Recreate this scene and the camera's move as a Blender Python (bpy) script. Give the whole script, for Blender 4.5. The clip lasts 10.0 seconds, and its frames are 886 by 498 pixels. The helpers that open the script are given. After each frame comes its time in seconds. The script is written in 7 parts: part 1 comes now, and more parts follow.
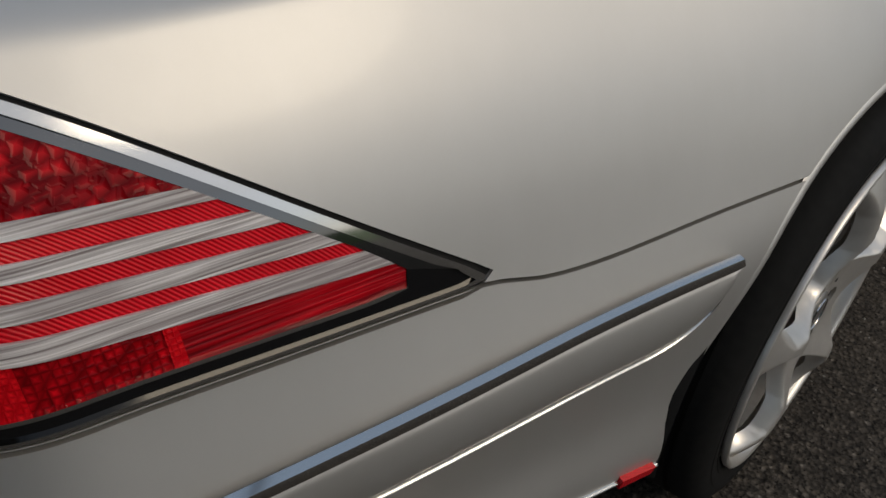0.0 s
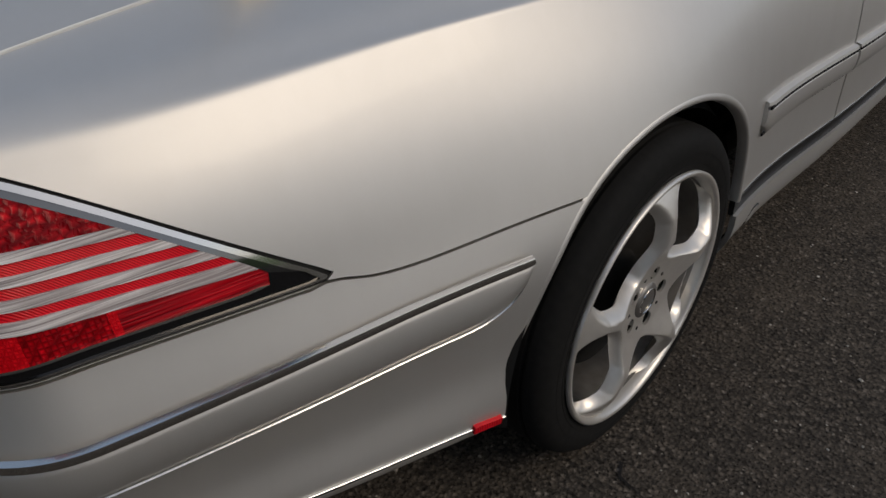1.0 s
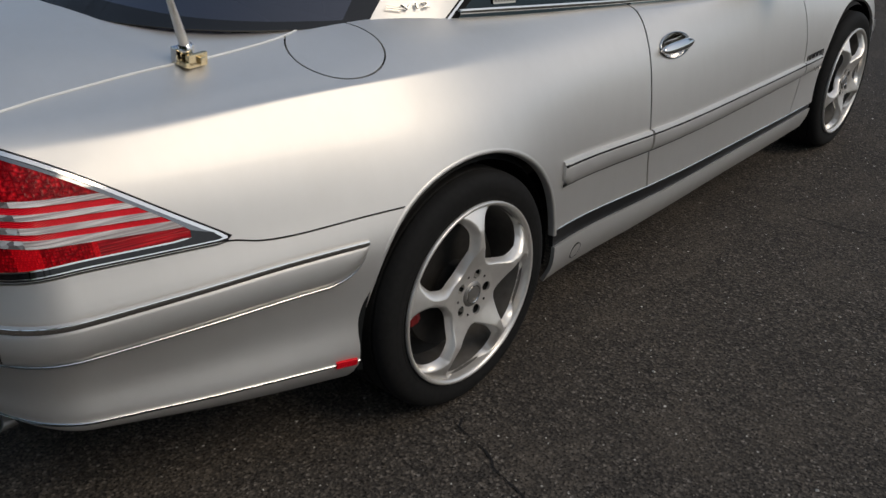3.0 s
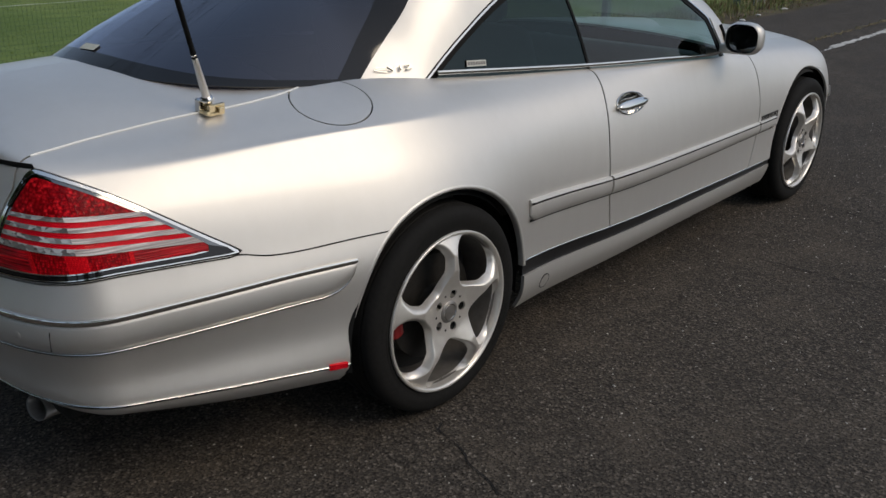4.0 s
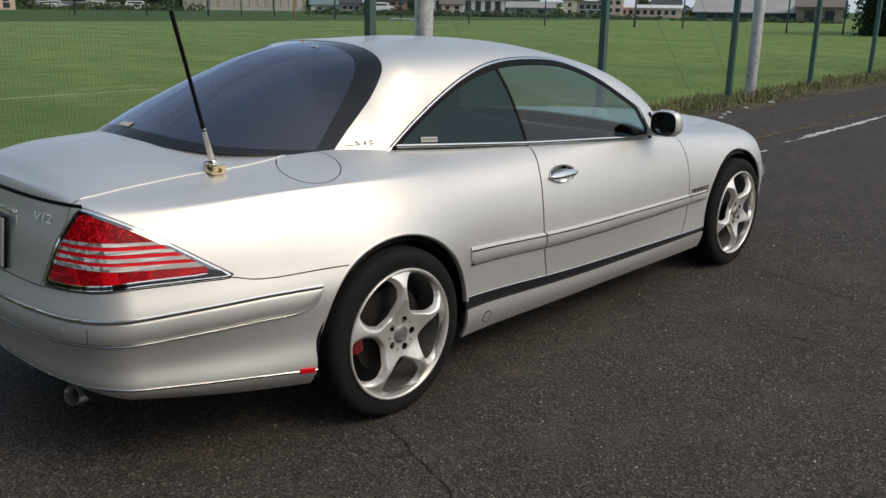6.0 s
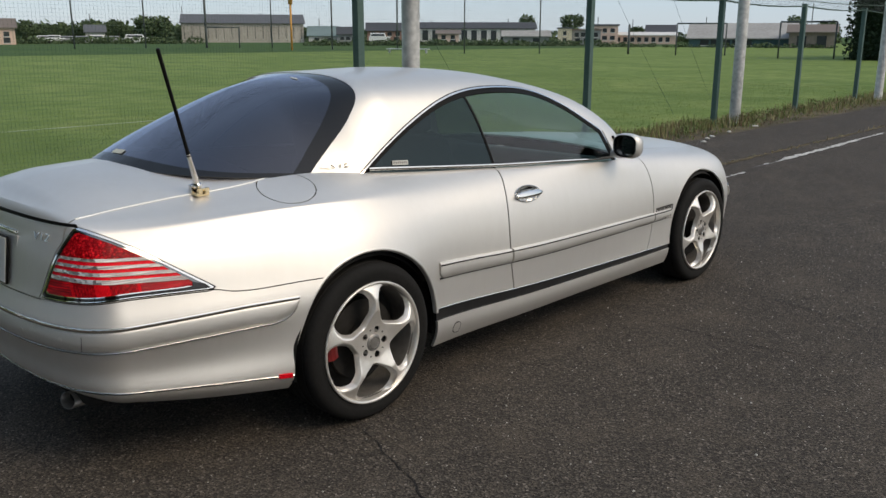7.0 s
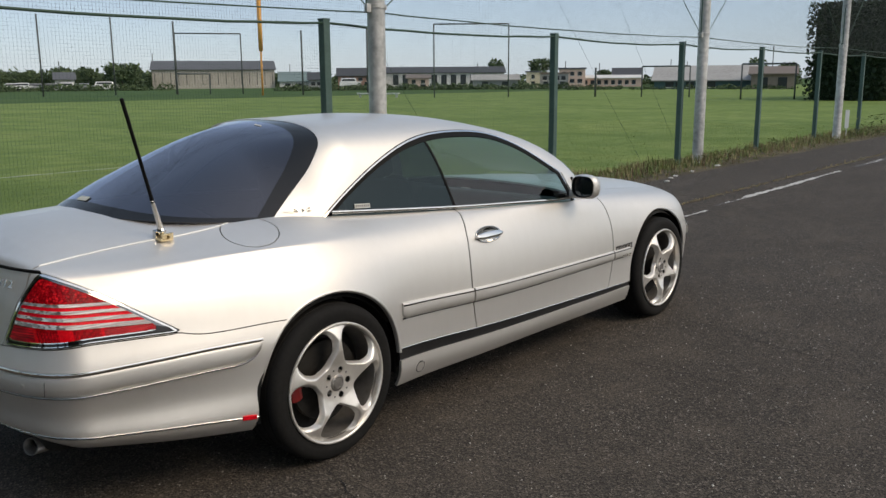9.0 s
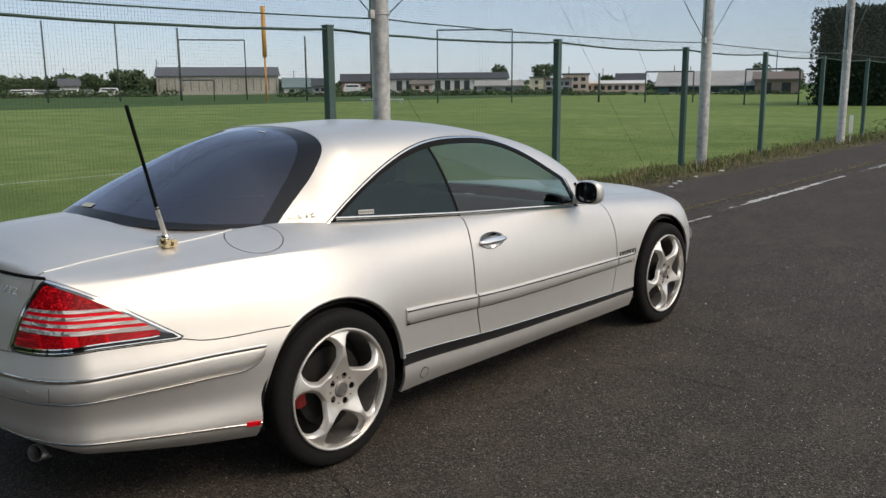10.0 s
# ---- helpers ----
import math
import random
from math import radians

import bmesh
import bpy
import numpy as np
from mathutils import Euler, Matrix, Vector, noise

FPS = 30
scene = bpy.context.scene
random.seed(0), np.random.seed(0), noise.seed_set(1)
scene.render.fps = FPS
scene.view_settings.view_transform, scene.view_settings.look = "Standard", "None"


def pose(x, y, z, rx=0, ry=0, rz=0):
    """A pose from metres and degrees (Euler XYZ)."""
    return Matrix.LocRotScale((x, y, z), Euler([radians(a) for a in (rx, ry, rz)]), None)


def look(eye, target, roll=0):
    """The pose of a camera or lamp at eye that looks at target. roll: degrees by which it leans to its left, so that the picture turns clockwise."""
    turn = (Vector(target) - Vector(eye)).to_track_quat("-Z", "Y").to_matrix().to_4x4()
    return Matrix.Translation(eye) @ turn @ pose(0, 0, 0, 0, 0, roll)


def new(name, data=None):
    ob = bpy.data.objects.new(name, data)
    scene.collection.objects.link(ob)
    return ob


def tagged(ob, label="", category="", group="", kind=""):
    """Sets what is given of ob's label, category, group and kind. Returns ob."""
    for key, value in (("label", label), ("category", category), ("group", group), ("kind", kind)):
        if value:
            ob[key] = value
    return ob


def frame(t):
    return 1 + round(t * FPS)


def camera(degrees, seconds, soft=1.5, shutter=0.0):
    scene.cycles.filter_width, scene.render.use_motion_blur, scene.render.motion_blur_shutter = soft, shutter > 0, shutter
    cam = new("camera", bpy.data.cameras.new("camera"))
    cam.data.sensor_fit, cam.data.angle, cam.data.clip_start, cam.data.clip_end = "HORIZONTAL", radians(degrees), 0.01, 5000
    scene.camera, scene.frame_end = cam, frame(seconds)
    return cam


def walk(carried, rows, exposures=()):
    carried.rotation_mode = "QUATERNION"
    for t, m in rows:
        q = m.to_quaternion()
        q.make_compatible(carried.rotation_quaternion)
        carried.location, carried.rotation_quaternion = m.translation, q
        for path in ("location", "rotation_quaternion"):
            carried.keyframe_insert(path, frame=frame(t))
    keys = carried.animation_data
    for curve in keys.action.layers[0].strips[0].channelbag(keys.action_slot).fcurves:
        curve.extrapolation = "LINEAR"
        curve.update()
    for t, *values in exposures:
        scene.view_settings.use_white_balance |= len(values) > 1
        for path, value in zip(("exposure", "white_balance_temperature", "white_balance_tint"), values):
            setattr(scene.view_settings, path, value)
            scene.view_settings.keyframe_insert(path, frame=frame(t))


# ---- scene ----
cam = camera(55.3, 10.0)
PATH = [
    (0, (-1.084, -1.072, 1.125), (0.15, -0.073, -0.091), 4.6),
    (0.5, (-1.139, -1.237, 1.255), (0.098, -0.25, 0.032), 3.7),
    (1, (-1.177, -1.417, 1.336), (0.047, -0.357, 0.162), 0.9),
    (1.5, (-1.311, -1.574, 1.391), (-0.008, -0.495, 0.324), 0.9),
    (2, (-1.457, -1.746, 1.444), (-0.12, -0.644, 0.446), 0.3),
    (2.5, (-1.501, -1.935, 1.452), (-0.16, -0.802, 0.495), -0.2),
    (3, (-1.526, -2.118, 1.465), (-0.181, -0.951, 0.554), 1.3),
    (4.5, (-1.854, -2.62, 1.494), (-0.461, -1.353, 0.822), 0.1),
    (5, (-1.896, -2.811, 1.511), (-0.508, -1.516, 0.883), 0.7),
    (5.5, (-2.0, -2.94, 1.529), (-0.605, -1.631, 0.945), 1.1),
    (7, (-2.201, -3.359, 1.56), (-0.787, -2.031, 1.072), 0.1),
    (7.5, (-2.222, -3.424, 1.571), (-0.779, -2.115, 1.118), -0.5),
    (8, (-2.213, -3.445, 1.574), (-0.753, -2.144, 1.153), -0.7),
    (8.5, (-2.225, -3.462, 1.576), (-0.756, -2.165, 1.172), -0.6),
    (9, (-2.228, -3.454, 1.572), (-0.755, -2.158, 1.181), -0.4),
    (9.5, (-2.233, -3.452, 1.574), (-0.76, -2.155, 1.19), -0.2),
    (10, (-2.229, -3.455, 1.574), (-0.76, -2.151, 1.196), -0.5),
]
walk(cam, [(t, look(eye, target, roll)) for t, eye, target, roll in PATH],
     exposures=((0.0, -0.16, 6900, 11), (0.5, -0.15, 6900, 13), (1.5, 0.04, 6850, 14), (3.0, 0.26, 6750, 12), (4.5, 0.42, 6850, 13), (5.5, 0.65, 6900, 12), (7.0, 0.84, 7150, 12), (8.0, 0.83, 7250, 13), (10.0, 0.84, 7250, 13)))

# ---- light ----
SUN_ELEVATION, SUN_AZIMUTH = 44.0, -74.0      # degrees; azimuth counted from +x towards +y
world = bpy.data.worlds.new("sky")
scene.world = world
world.use_nodes = True
sky = world.node_tree.nodes.new("ShaderNodeTexSky")
sky.sky_type, sky.sun_disc = "NISHITA", False
sky.sun_elevation = radians(SUN_ELEVATION)
sky.sun_rotation = radians(90 - SUN_AZIMUTH)
sky.air_density, sky.dust_density, sky.ozone_density = 1.0, 0.35, 3.0
background = world.node_tree.nodes["Background"]
background.inputs["Strength"].default_value = 0.115
# thin broken cloud over the blue
wt = world.node_tree
way = wt.nodes.new("ShaderNodeTexCoord")
flat = wt.nodes.new("ShaderNodeMapping")
flat.inputs["Scale"].default_value = (1.0, 1.0, 2.6)
cloud = wt.nodes.new("ShaderNodeTexNoise")
cloud.inputs["Scale"].default_value, cloud.inputs["Detail"].default_value, cloud.inputs["Roughness"].default_value = 2.1, 6.0, 0.58
cover = wt.nodes.new("ShaderNodeValToRGB")
cover.color_ramp.elements[0].position, cover.color_ramp.elements[1].position = 0.50, 0.80
cover.color_ramp.elements[0].color = (0.78, 0.78, 0.78, 1)
cover.color_ramp.elements[1].color = (0.92, 0.92, 0.92, 1)
over = wt.nodes.new("ShaderNodeMix")
over.data_type = "RGBA"
over.inputs[7].default_value = (1.80, 2.50, 3.50, 1)
wt.links.new(way.outputs["Generated"], flat.inputs["Vector"])
wt.links.new(flat.outputs[0], cloud.inputs["Vector"])
wt.links.new(cloud.outputs["Fac"], cover.inputs[0])
wt.links.new(cover.outputs[0], over.inputs[0])
wt.links.new(sky.outputs[0], over.inputs[6])
# the haze glows below the veiled sun
toward = wt.nodes.new("ShaderNodeVectorMath")
toward.operation = "DOT_PRODUCT"
_e, _a = radians(SUN_ELEVATION), radians(SUN_AZIMUTH)
sun_way = Vector((math.cos(_e) * math.cos(_a), math.cos(_e) * math.sin(_a), math.sin(_e)))
_low = radians(27)
toward.inputs[1].default_value = (math.cos(_low) * math.cos(_a), math.cos(_low) * math.sin(_a), math.sin(_low))
front, spread = wt.nodes.new("ShaderNodeMath"), wt.nodes.new("ShaderNodeMath")
front.operation, front.inputs[1].default_value = "MAXIMUM", 0.0
spread.operation, spread.inputs[1].default_value = "POWER", 2.8
glow = wt.nodes.new("ShaderNodeMix")
glow.data_type, glow.blend_type = "RGBA", "ADD"
glow.inputs[7].default_value = (3.45, 3.0, 2.28, 1)
wt.links.new(way.outputs["Generated"], toward.inputs[0])
wt.links.new(toward.outputs["Value"], front.inputs[0])
wt.links.new(front.outputs[0], spread.inputs[0])
wt.links.new(spread.outputs[0], glow.inputs[0])
wt.links.new(over.outputs[2], glow.inputs[6])
wt.links.new(glow.outputs[2], background.inputs["Color"])
sun = new("sun", bpy.data.lights.new("sun", "SUN"))
sun.data.energy, sun.data.angle, sun.data.color = 0.85, radians(26), (1.0, 0.88, 0.70)
sun.matrix_world = look(sun_way * 60, (0, 0, 0))


# ---- materials ----
def material(name, colour, rough=0.5, metal=0.0, coat=0.0, coat_rough=0.03, spec=0.5):
    m = bpy.data.materials.new(name)
    m.use_nodes = True
    b = m.node_tree.nodes["Principled BSDF"]
    b.inputs["Base Color"].default_value = (*colour, 1)
    b.inputs["Roughness"].default_value = rough
    b.inputs["Metallic"].default_value = metal
    b.inputs["Coat Weight"].default_value = coat
    b.inputs["Coat Roughness"].default_value = coat_rough
    b.inputs["Specular IOR Level"].default_value = spec
    return m


def add(m, kind, **inputs):
    n = m.node_tree.nodes.new("ShaderNode" + kind)
    for key, value in inputs.items():
        n.inputs[key.replace("_", " ")].default_value = value
    return n


def link(m, a, b):
    m.node_tree.links.new(a, b)


def bsdf(m):
    return m.node_tree.nodes["Principled BSDF"]


def place(m, scale=(1, 1, 1)):
    """World coordinates in metres, scaled."""
    geo = m.node_tree.nodes.new("ShaderNodeNewGeometry")
    mapping = m.node_tree.nodes.new("ShaderNodeMapping")
    mapping.inputs["Scale"].default_value = scale
    link(m, geo.outputs["Position"], mapping.inputs["Vector"])
    return mapping.outputs[0]


def ramp(m, source, *stops):
    n = m.node_tree.nodes.new("ShaderNodeValToRGB")
    els = n.color_ramp.elements
    while len(els) < len(stops):
        els.new(0.5)
    for el, (p, c) in zip(els, stops):
        el.position = p
        el.color = (*c, 1) if isinstance(c, tuple) else (c, c, c, 1)
    link(m, source, n.inputs[0])
    return n.outputs[0]


def noise_of(m, at, scale, detail=3.0, rough=0.5):
    n = add(m, "TexNoise", Scale=scale, Detail=detail, Roughness=rough)
    link(m, at, n.inputs["Vector"])
    return n.outputs["Fac"]


def mix(m, fac, a, b, mode="MIX"):
    n = m.node_tree.nodes.new("ShaderNodeMix")
    n.data_type, n.blend_type = "RGBA", mode
    for value, slot in ((fac, n.inputs[0]), (a, n.inputs[6]), (b, n.inputs[7])):
        if isinstance(value, tuple):
            slot.default_value = (*value, 1)
        elif isinstance(value, (int, float)):
            slot.default_value = value
        else:
            link(m, value, slot)
    return n.outputs[2]


def bump(m, height, strength, distance):
    n = add(m, "Bump", Strength=strength, Distance=distance)
    link(m, height, n.inputs["Height"])
    link(m, n.outputs[0], bsdf(m).inputs["Normal"])


def speckled(name, base, low, high, scale, rough, **more):
    """A plain surface with two scales of variation and a fine relief."""
    m = material(name, base, rough, **more)
    at = place(m)
    fine, broad = noise_of(m, at, scale, 4.0), noise_of(m, at, scale / 14, 2.0)
    both = mix(m, 0.5, ramp(m, fine, (0.3, low), (0.7, high)), ramp(m, broad, (0.3, low), (0.7, high)))
    link(m, both, bsdf(m).inputs["Base Color"])
    bump(m, fine, 0.15, 0.002)
    return m


def paint_material():
    m = material("silver_paint", (0.66, 0.65, 0.63), 0.44, metal=0.80, coat=0.40, coat_rough=0.05)
    at = place(m)
    flake = noise_of(m, at, 2200, 1.0)
    dust = noise_of(m, at, 6, 4.0, 0.6)
    streak = noise_of(m, place(m, (3.0, 3.0, 0.6)), 9, 3.0, 0.6)
    film = mix(m, 0.5, dust, streak)
    link(m, mix(m, ramp(m, film, (0.38, 0.0), (0.70, 0.45)), (0.715, 0.70, 0.675), (0.66, 0.645, 0.615)), bsdf(m).inputs["Base Color"])
    link(m, ramp(m, flake, (0.3, 0.48), (0.7, 0.56)), bsdf(m).inputs["Roughness"])
    link(m, ramp(m, dust, (0.3, 0.07), (0.8, 0.17)), bsdf(m).inputs["Coat Roughness"])
    return m


def asphalt_material():
    m = material("asphalt", (0.05, 0.047, 0.043), 0.9, spec=0.18)
    at = place(m)
    grain = noise_of(m, at, 240, 2.0, 0.6)
    stones = add(m, "TexVoronoi", Scale=108.0)
    link(m, at, stones.inputs["Vector"])
    patch = noise_of(m, at, 0.7, 4.0, 0.6)
    stain = noise_of(m, at, 5.0, 5.0, 0.7)
    base = ramp(m, stones.outputs["Color"], (0.15, (0.020, 0.018, 0.016)), (0.55, (0.094, 0.081, 0.068)), (0.80, (0.165, 0.140, 0.114)), (0.97, (0.34, 0.30, 0.26)))
    joint = ramp(m, stones.outputs["Distance"], (0.25, 0.0), (0.75, 0.55))
    base = mix(m, joint, base, (0.022, 0.020, 0.018))
    base = mix(m, ramp(m, grain, (0.42, 0.0), (0.70, 0.5)), base, (0.085, 0.074, 0.064))
    base = mix(m, ramp(m, patch, (0.38, 0.0), (0.68, 0.42)), base, (0.046, 0.039, 0.033))
    worn = noise_of(m, place(m, (1.0, 1.6, 1)), 1.7, 5.0, 0.65)
    base = mix(m, ramp(m, worn, (0.50, 0.0), (0.72, 0.42)), base, (0.135, 0.112, 0.088))
    base = mix(m, ramp(m, stain, (0.52, 0.0), (0.76, 0.35)), base, (0.115, 0.094, 0.073))
    cells = add(m, "TexVoronoi", Scale=34.0)
    link(m, at, cells.inputs["Vector"])
    chosen = ramp(m, cells.outputs["Color"], (0.76, 0.0), (0.80, 1.0))
    spot = ramp(m, cells.outputs["Distance"], (0.07, 1.0), (0.13, 0.0))
    base = mix(m, mix(m, 1.0, chosen, spot, "MULTIPLY"), base, (0.42, 0.40, 0.36))
    chips = add(m, "TexVoronoi", Scale=75.0)
    link(m, at, chips.inputs["Vector"])
    some = ramp(m, chips.outputs["Color"], (0.80, 0.0), (0.84, 1.0))
    chip = ramp(m, chips.outputs["Distance"], (0.14, 1.0), (0.24, 0.0))
    base = mix(m, mix(m, 1.0, some, chip, "MULTIPLY"), base, (0.24, 0.21, 0.18))
    flints = add(m, "TexVoronoi", Scale=15.0)
    link(m, at, flints.inputs["Vector"])
    few = ramp(m, flints.outputs["Color"], (0.60, 0.0), (0.63, 1.0))
    flint = ramp(m, flints.outputs["Distance"], (0.045, 1.0), (0.075, 0.0))
    base = mix(m, mix(m, 1.0, few, flint, "MULTIPLY"), base, (0.58, 0.55, 0.50))
    grit = noise_of(m, at, 125, 2.0, 0.65)
    base = mix(m, ramp(m, grit, (0.36, 0.95), (0.45, 0.0)), base, (0.010, 0.009, 0.008))
    base = mix(m, ramp(m, grit, (0.60, 0.0), (0.70, 0.6)), base, (0.18, 0.155, 0.130))
    pits = noise_of(m, at, 58, 3.0, 0.6)
    base = mix(m, ramp(m, pits, (0.60, 0.0), (0.70, 0.75)), base, (0.020, 0.018, 0.016))
    link(m, base, bsdf(m).inputs["Base Color"])
    bump(m, mix(m, 0.35, stones.outputs["Distance"], pits), 1.0, 0.006)
    return m


def grass_material(name, dark, mid, light, scale=0.35):
    m = material(name, mid, 0.9, spec=0.15)
    at = place(m)
    broad = noise_of(m, place(m, (1.0, 0.35, 1)), scale, 4.0, 0.6)
    fine = noise_of(m, at, 18, 4.0, 0.7)
    base = ramp(m, broad, (0.36, dark), (0.5, mid), (0.64, light))
    base = mix(m, 0.45, base, ramp(m, fine, (0.3, dark), (0.7, light)))
    tuft = noise_of(m, place(m, (0.7, 1.0, 1)), 1.3, 7.0, 0.72)
    base = mix(m, ramp(m, tuft, (0.44, 0.55), (0.56, 0.0)), base, dark)
    base = mix(m, ramp(m, tuft, (0.56, 0.0), (0.72, 0.6)), base, light)
    link(m, base, bsdf(m).inputs["Base Color"])
    bump(m, fine, 0.6, 0.03)
    return m


def glass_material(name, tint, clear, rough=0.0, ior=1.55, film=(1, 1, 1), rise=5.0):
    """A thin tinted pane: a mix of clear tinted see-through and a mirror, stronger at a slant."""
    m = bpy.data.materials.new(name)
    m.use_nodes = True
    t = m.node_tree
    t.nodes.clear()
    out = t.nodes.new("ShaderNodeOutputMaterial")
    see, shine, both = (t.nodes.new("ShaderNode" + k) for k in ("BsdfTransparent", "BsdfGlossy", "MixShader"))
    see.inputs[0].default_value = (*[c * clear for c in tint], 1)
    shine.inputs["Roughness"].default_value = rough
    shine.inputs["Color"].default_value = (*film, 1)
    facing_edge = t.nodes.new("ShaderNodeLayerWeight")
    steep, scaled = t.nodes.new("ShaderNodeMath"), t.nodes.new("ShaderNodeMath")
    steep.operation, steep.inputs[1].default_value = "POWER", rise
    base = ((ior - 1) / (ior + 1)) ** 2
    scaled.operation, scaled.inputs[1].default_value, scaled.inputs[2].default_value = "MULTIPLY_ADD", 1 - base, base
    t.links.new(facing_edge.outputs["Facing"], steep.inputs[0])
    t.links.new(steep.outputs[0], scaled.inputs[0])
    t.links.new(scaled.outputs[0], both.inputs[0])
    t.links.new(see.outputs[0], both.inputs[1])
    t.links.new(shine.outputs[0], both.inputs[2])
    t.links.new(both.outputs[0], out.inputs[0])
    return m


PAINT = paint_material()
CHROME = material("chrome", (0.80, 0.79, 0.77), 0.09, metal=1.0)
LINE_CHROME = material("thin_bright_trim", (0.66, 0.655, 0.64), 0.2, metal=1.0)
DARK_CHROME = speckled("dark_trim", (0.02, 0.02, 0.022), (0.010, 0.010, 0.011), (0.022, 0.022, 0.023), 60, 0.35, spec=0.3)
BLACK = speckled("black_plastic", (0.010, 0.010, 0.010), (0.004, 0.004, 0.004), (0.008, 0.008, 0.008), 90, 0.55, spec=0.12)
# near-black that puts the shade of gaps, holes and hollows into colour
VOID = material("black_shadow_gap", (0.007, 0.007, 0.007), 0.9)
RUBBER = speckled("tyre_rubber", (0.012, 0.012, 0.012), (0.009, 0.009, 0.009), (0.018, 0.0175, 0.017), 70, 0.78, spec=0.15)
ALLOY = speckled("silver_alloy", (0.55, 0.54, 0.52), (0.70, 0.67, 0.63), (0.84, 0.815, 0.77), 40, 0.36, metal=0.66, coat=0.2)
ALLOY_DULL = speckled("dull_alloy", (0.3, 0.29, 0.28), (0.20, 0.19, 0.18), (0.34, 0.325, 0.31), 40, 0.42, metal=0.7)
IRON = speckled("brake_iron", (0.05, 0.047, 0.045), (0.014, 0.013, 0.012), (0.030, 0.028, 0.026), 50, 0.75, metal=0.1, spec=0.2)
RED_PAINT = material("red_caliper_paint", (0.30, 0.015, 0.015), 0.45, coat=0.2)
# badge chrome darkened in colour so the letters stand out on the bright pillar
PILLAR_BADGE = material("worn_badge_chrome", (0.38, 0.375, 0.36), 0.3, metal=1.0)
BADGE = material("badge_chrome", (0.7, 0.69, 0.67), 0.15, metal=1.0)
TINTED = glass_material("dark_tinted_glass", (0.26, 0.34, 0.34), 0.30, 0.02, ior=1.55, film=(0.72, 0.93, 0.97))
REAR_TINT = glass_material("purple_tinted_glass", (0.38, 0.31, 0.46), 0.16, 0.0, ior=1.9, film=(0.80, 0.82, 0.94), rise=2.4)
GLASS_BORDER = material("printed_glass_border", (0.007, 0.007, 0.008), 0.06, spec=0.5)
CLEAR_GREEN = glass_material("green_tinted_glass", (0.62, 0.82, 0.78), 0.70, ior=1.62)
SCREEN = glass_material("windscreen_glass", (0.78, 0.88, 0.82), 0.9)
LEATHER = speckled("grey_leather", (0.03, 0.03, 0.032), (0.02, 0.02, 0.022), (0.045, 0.045, 0.047), 80, 0.55)
CARPET = material("dark_carpet", (0.012, 0.012, 0.013), 0.95)
MIRROR = material("mirror_glass", (0.9, 0.9, 0.9), 0.01, metal=1.0)
BRASS = material("brassy_metal", (0.75, 0.62, 0.40), 0.22, metal=1.0)
ASPHALT = asphalt_material()
FIELD = grass_material("mown_field_grass", (0.100, 0.160, 0.036), (0.152, 0.226, 0.060), (0.230, 0.285, 0.086))
FAR_GRASS = grass_material("rough_green", (0.035, 0.075, 0.018), (0.055, 0.105, 0.025), (0.08, 0.13, 0.035), 0.1)
VERGE = grass_material("verge_soil_and_grass", (0.050, 0.042, 0.026), (0.105, 0.086, 0.052), (0.17, 0.135, 0.088), 1.4)
POST_GREEN = speckled("green_fence_paint", (0.03, 0.085, 0.07), (0.040, 0.085, 0.075), (0.072, 0.130, 0.115), 30, 0.5)
STEEL = speckled("galvanised_steel", (0.36, 0.36, 0.355), (0.26, 0.27, 0.27), (0.74, 0.74, 0.72), 13, 0.5, metal=0.3)
WIRE_GREEN = material("green_wire", (0.03, 0.07, 0.05), 0.6)
NET_GREY = material("grey_net", (0.045, 0.055, 0.058), 0.8)


# ---- geometry helpers ----
def cubic(xs, ys):
    """A natural cubic spline through the knots, level beyond the ends' tangents."""
    xs, ys = np.array(xs, float), np.array(ys, float)
    n, h = len(xs), np.diff(xs)
    a, r = np.eye(n), np.zeros(n)
    for i in range(1, n - 1):
        a[i, i - 1 : i + 2] = h[i - 1], 2 * (h[i - 1] + h[i]), h[i]
        r[i] = 6 * ((ys[i + 1] - ys[i]) / h[i] - (ys[i] - ys[i - 1]) / h[i - 1])
    m = np.linalg.solve(a, r)

    def at(x):
        x = np.clip(np.asarray(x, float), xs[0], xs[-1])
        i = np.clip(np.searchsorted(xs, x) - 1, 0, n - 2)
        t, w = x - xs[i], h[i]
        return ys[i] + t * ((ys[i + 1] - ys[i]) / w - w * (2 * m[i] + m[i + 1]) / 6) + t * t * m[i] / 2 + t**3 * (m[i + 1] - m[i]) / (6 * w)

    return at


def monotone(xs, ys):
    """A spline through the knots that does not overshoot."""
    xs, ys = np.array(xs, float), np.array(ys, float)
    h = np.diff(xs)
    d = np.diff(ys) / h
    g = np.zeros(len(xs))
    g[0], g[-1] = d[0], d[-1]
    for i in range(1, len(xs) - 1):
        if d[i - 1] * d[i] > 0:
            g[i] = 2 * d[i - 1] * d[i] / (d[i - 1] + d[i])

    def at(x):
        x = np.clip(np.asarray(x, float), xs[0], xs[-1])
        i = np.clip(np.searchsorted(xs, x) - 1, 0, len(xs) - 2)
        t = (x - xs[i]) / h[i]
        return (2 * t**3 - 3 * t**2 + 1) * ys[i] + (t**3 - 2 * t**2 + t) * h[i] * g[i] + (3 * t**2 - 2 * t**3) * ys[i + 1] + (t**3 - t**2) * h[i] * g[i + 1]

    return at


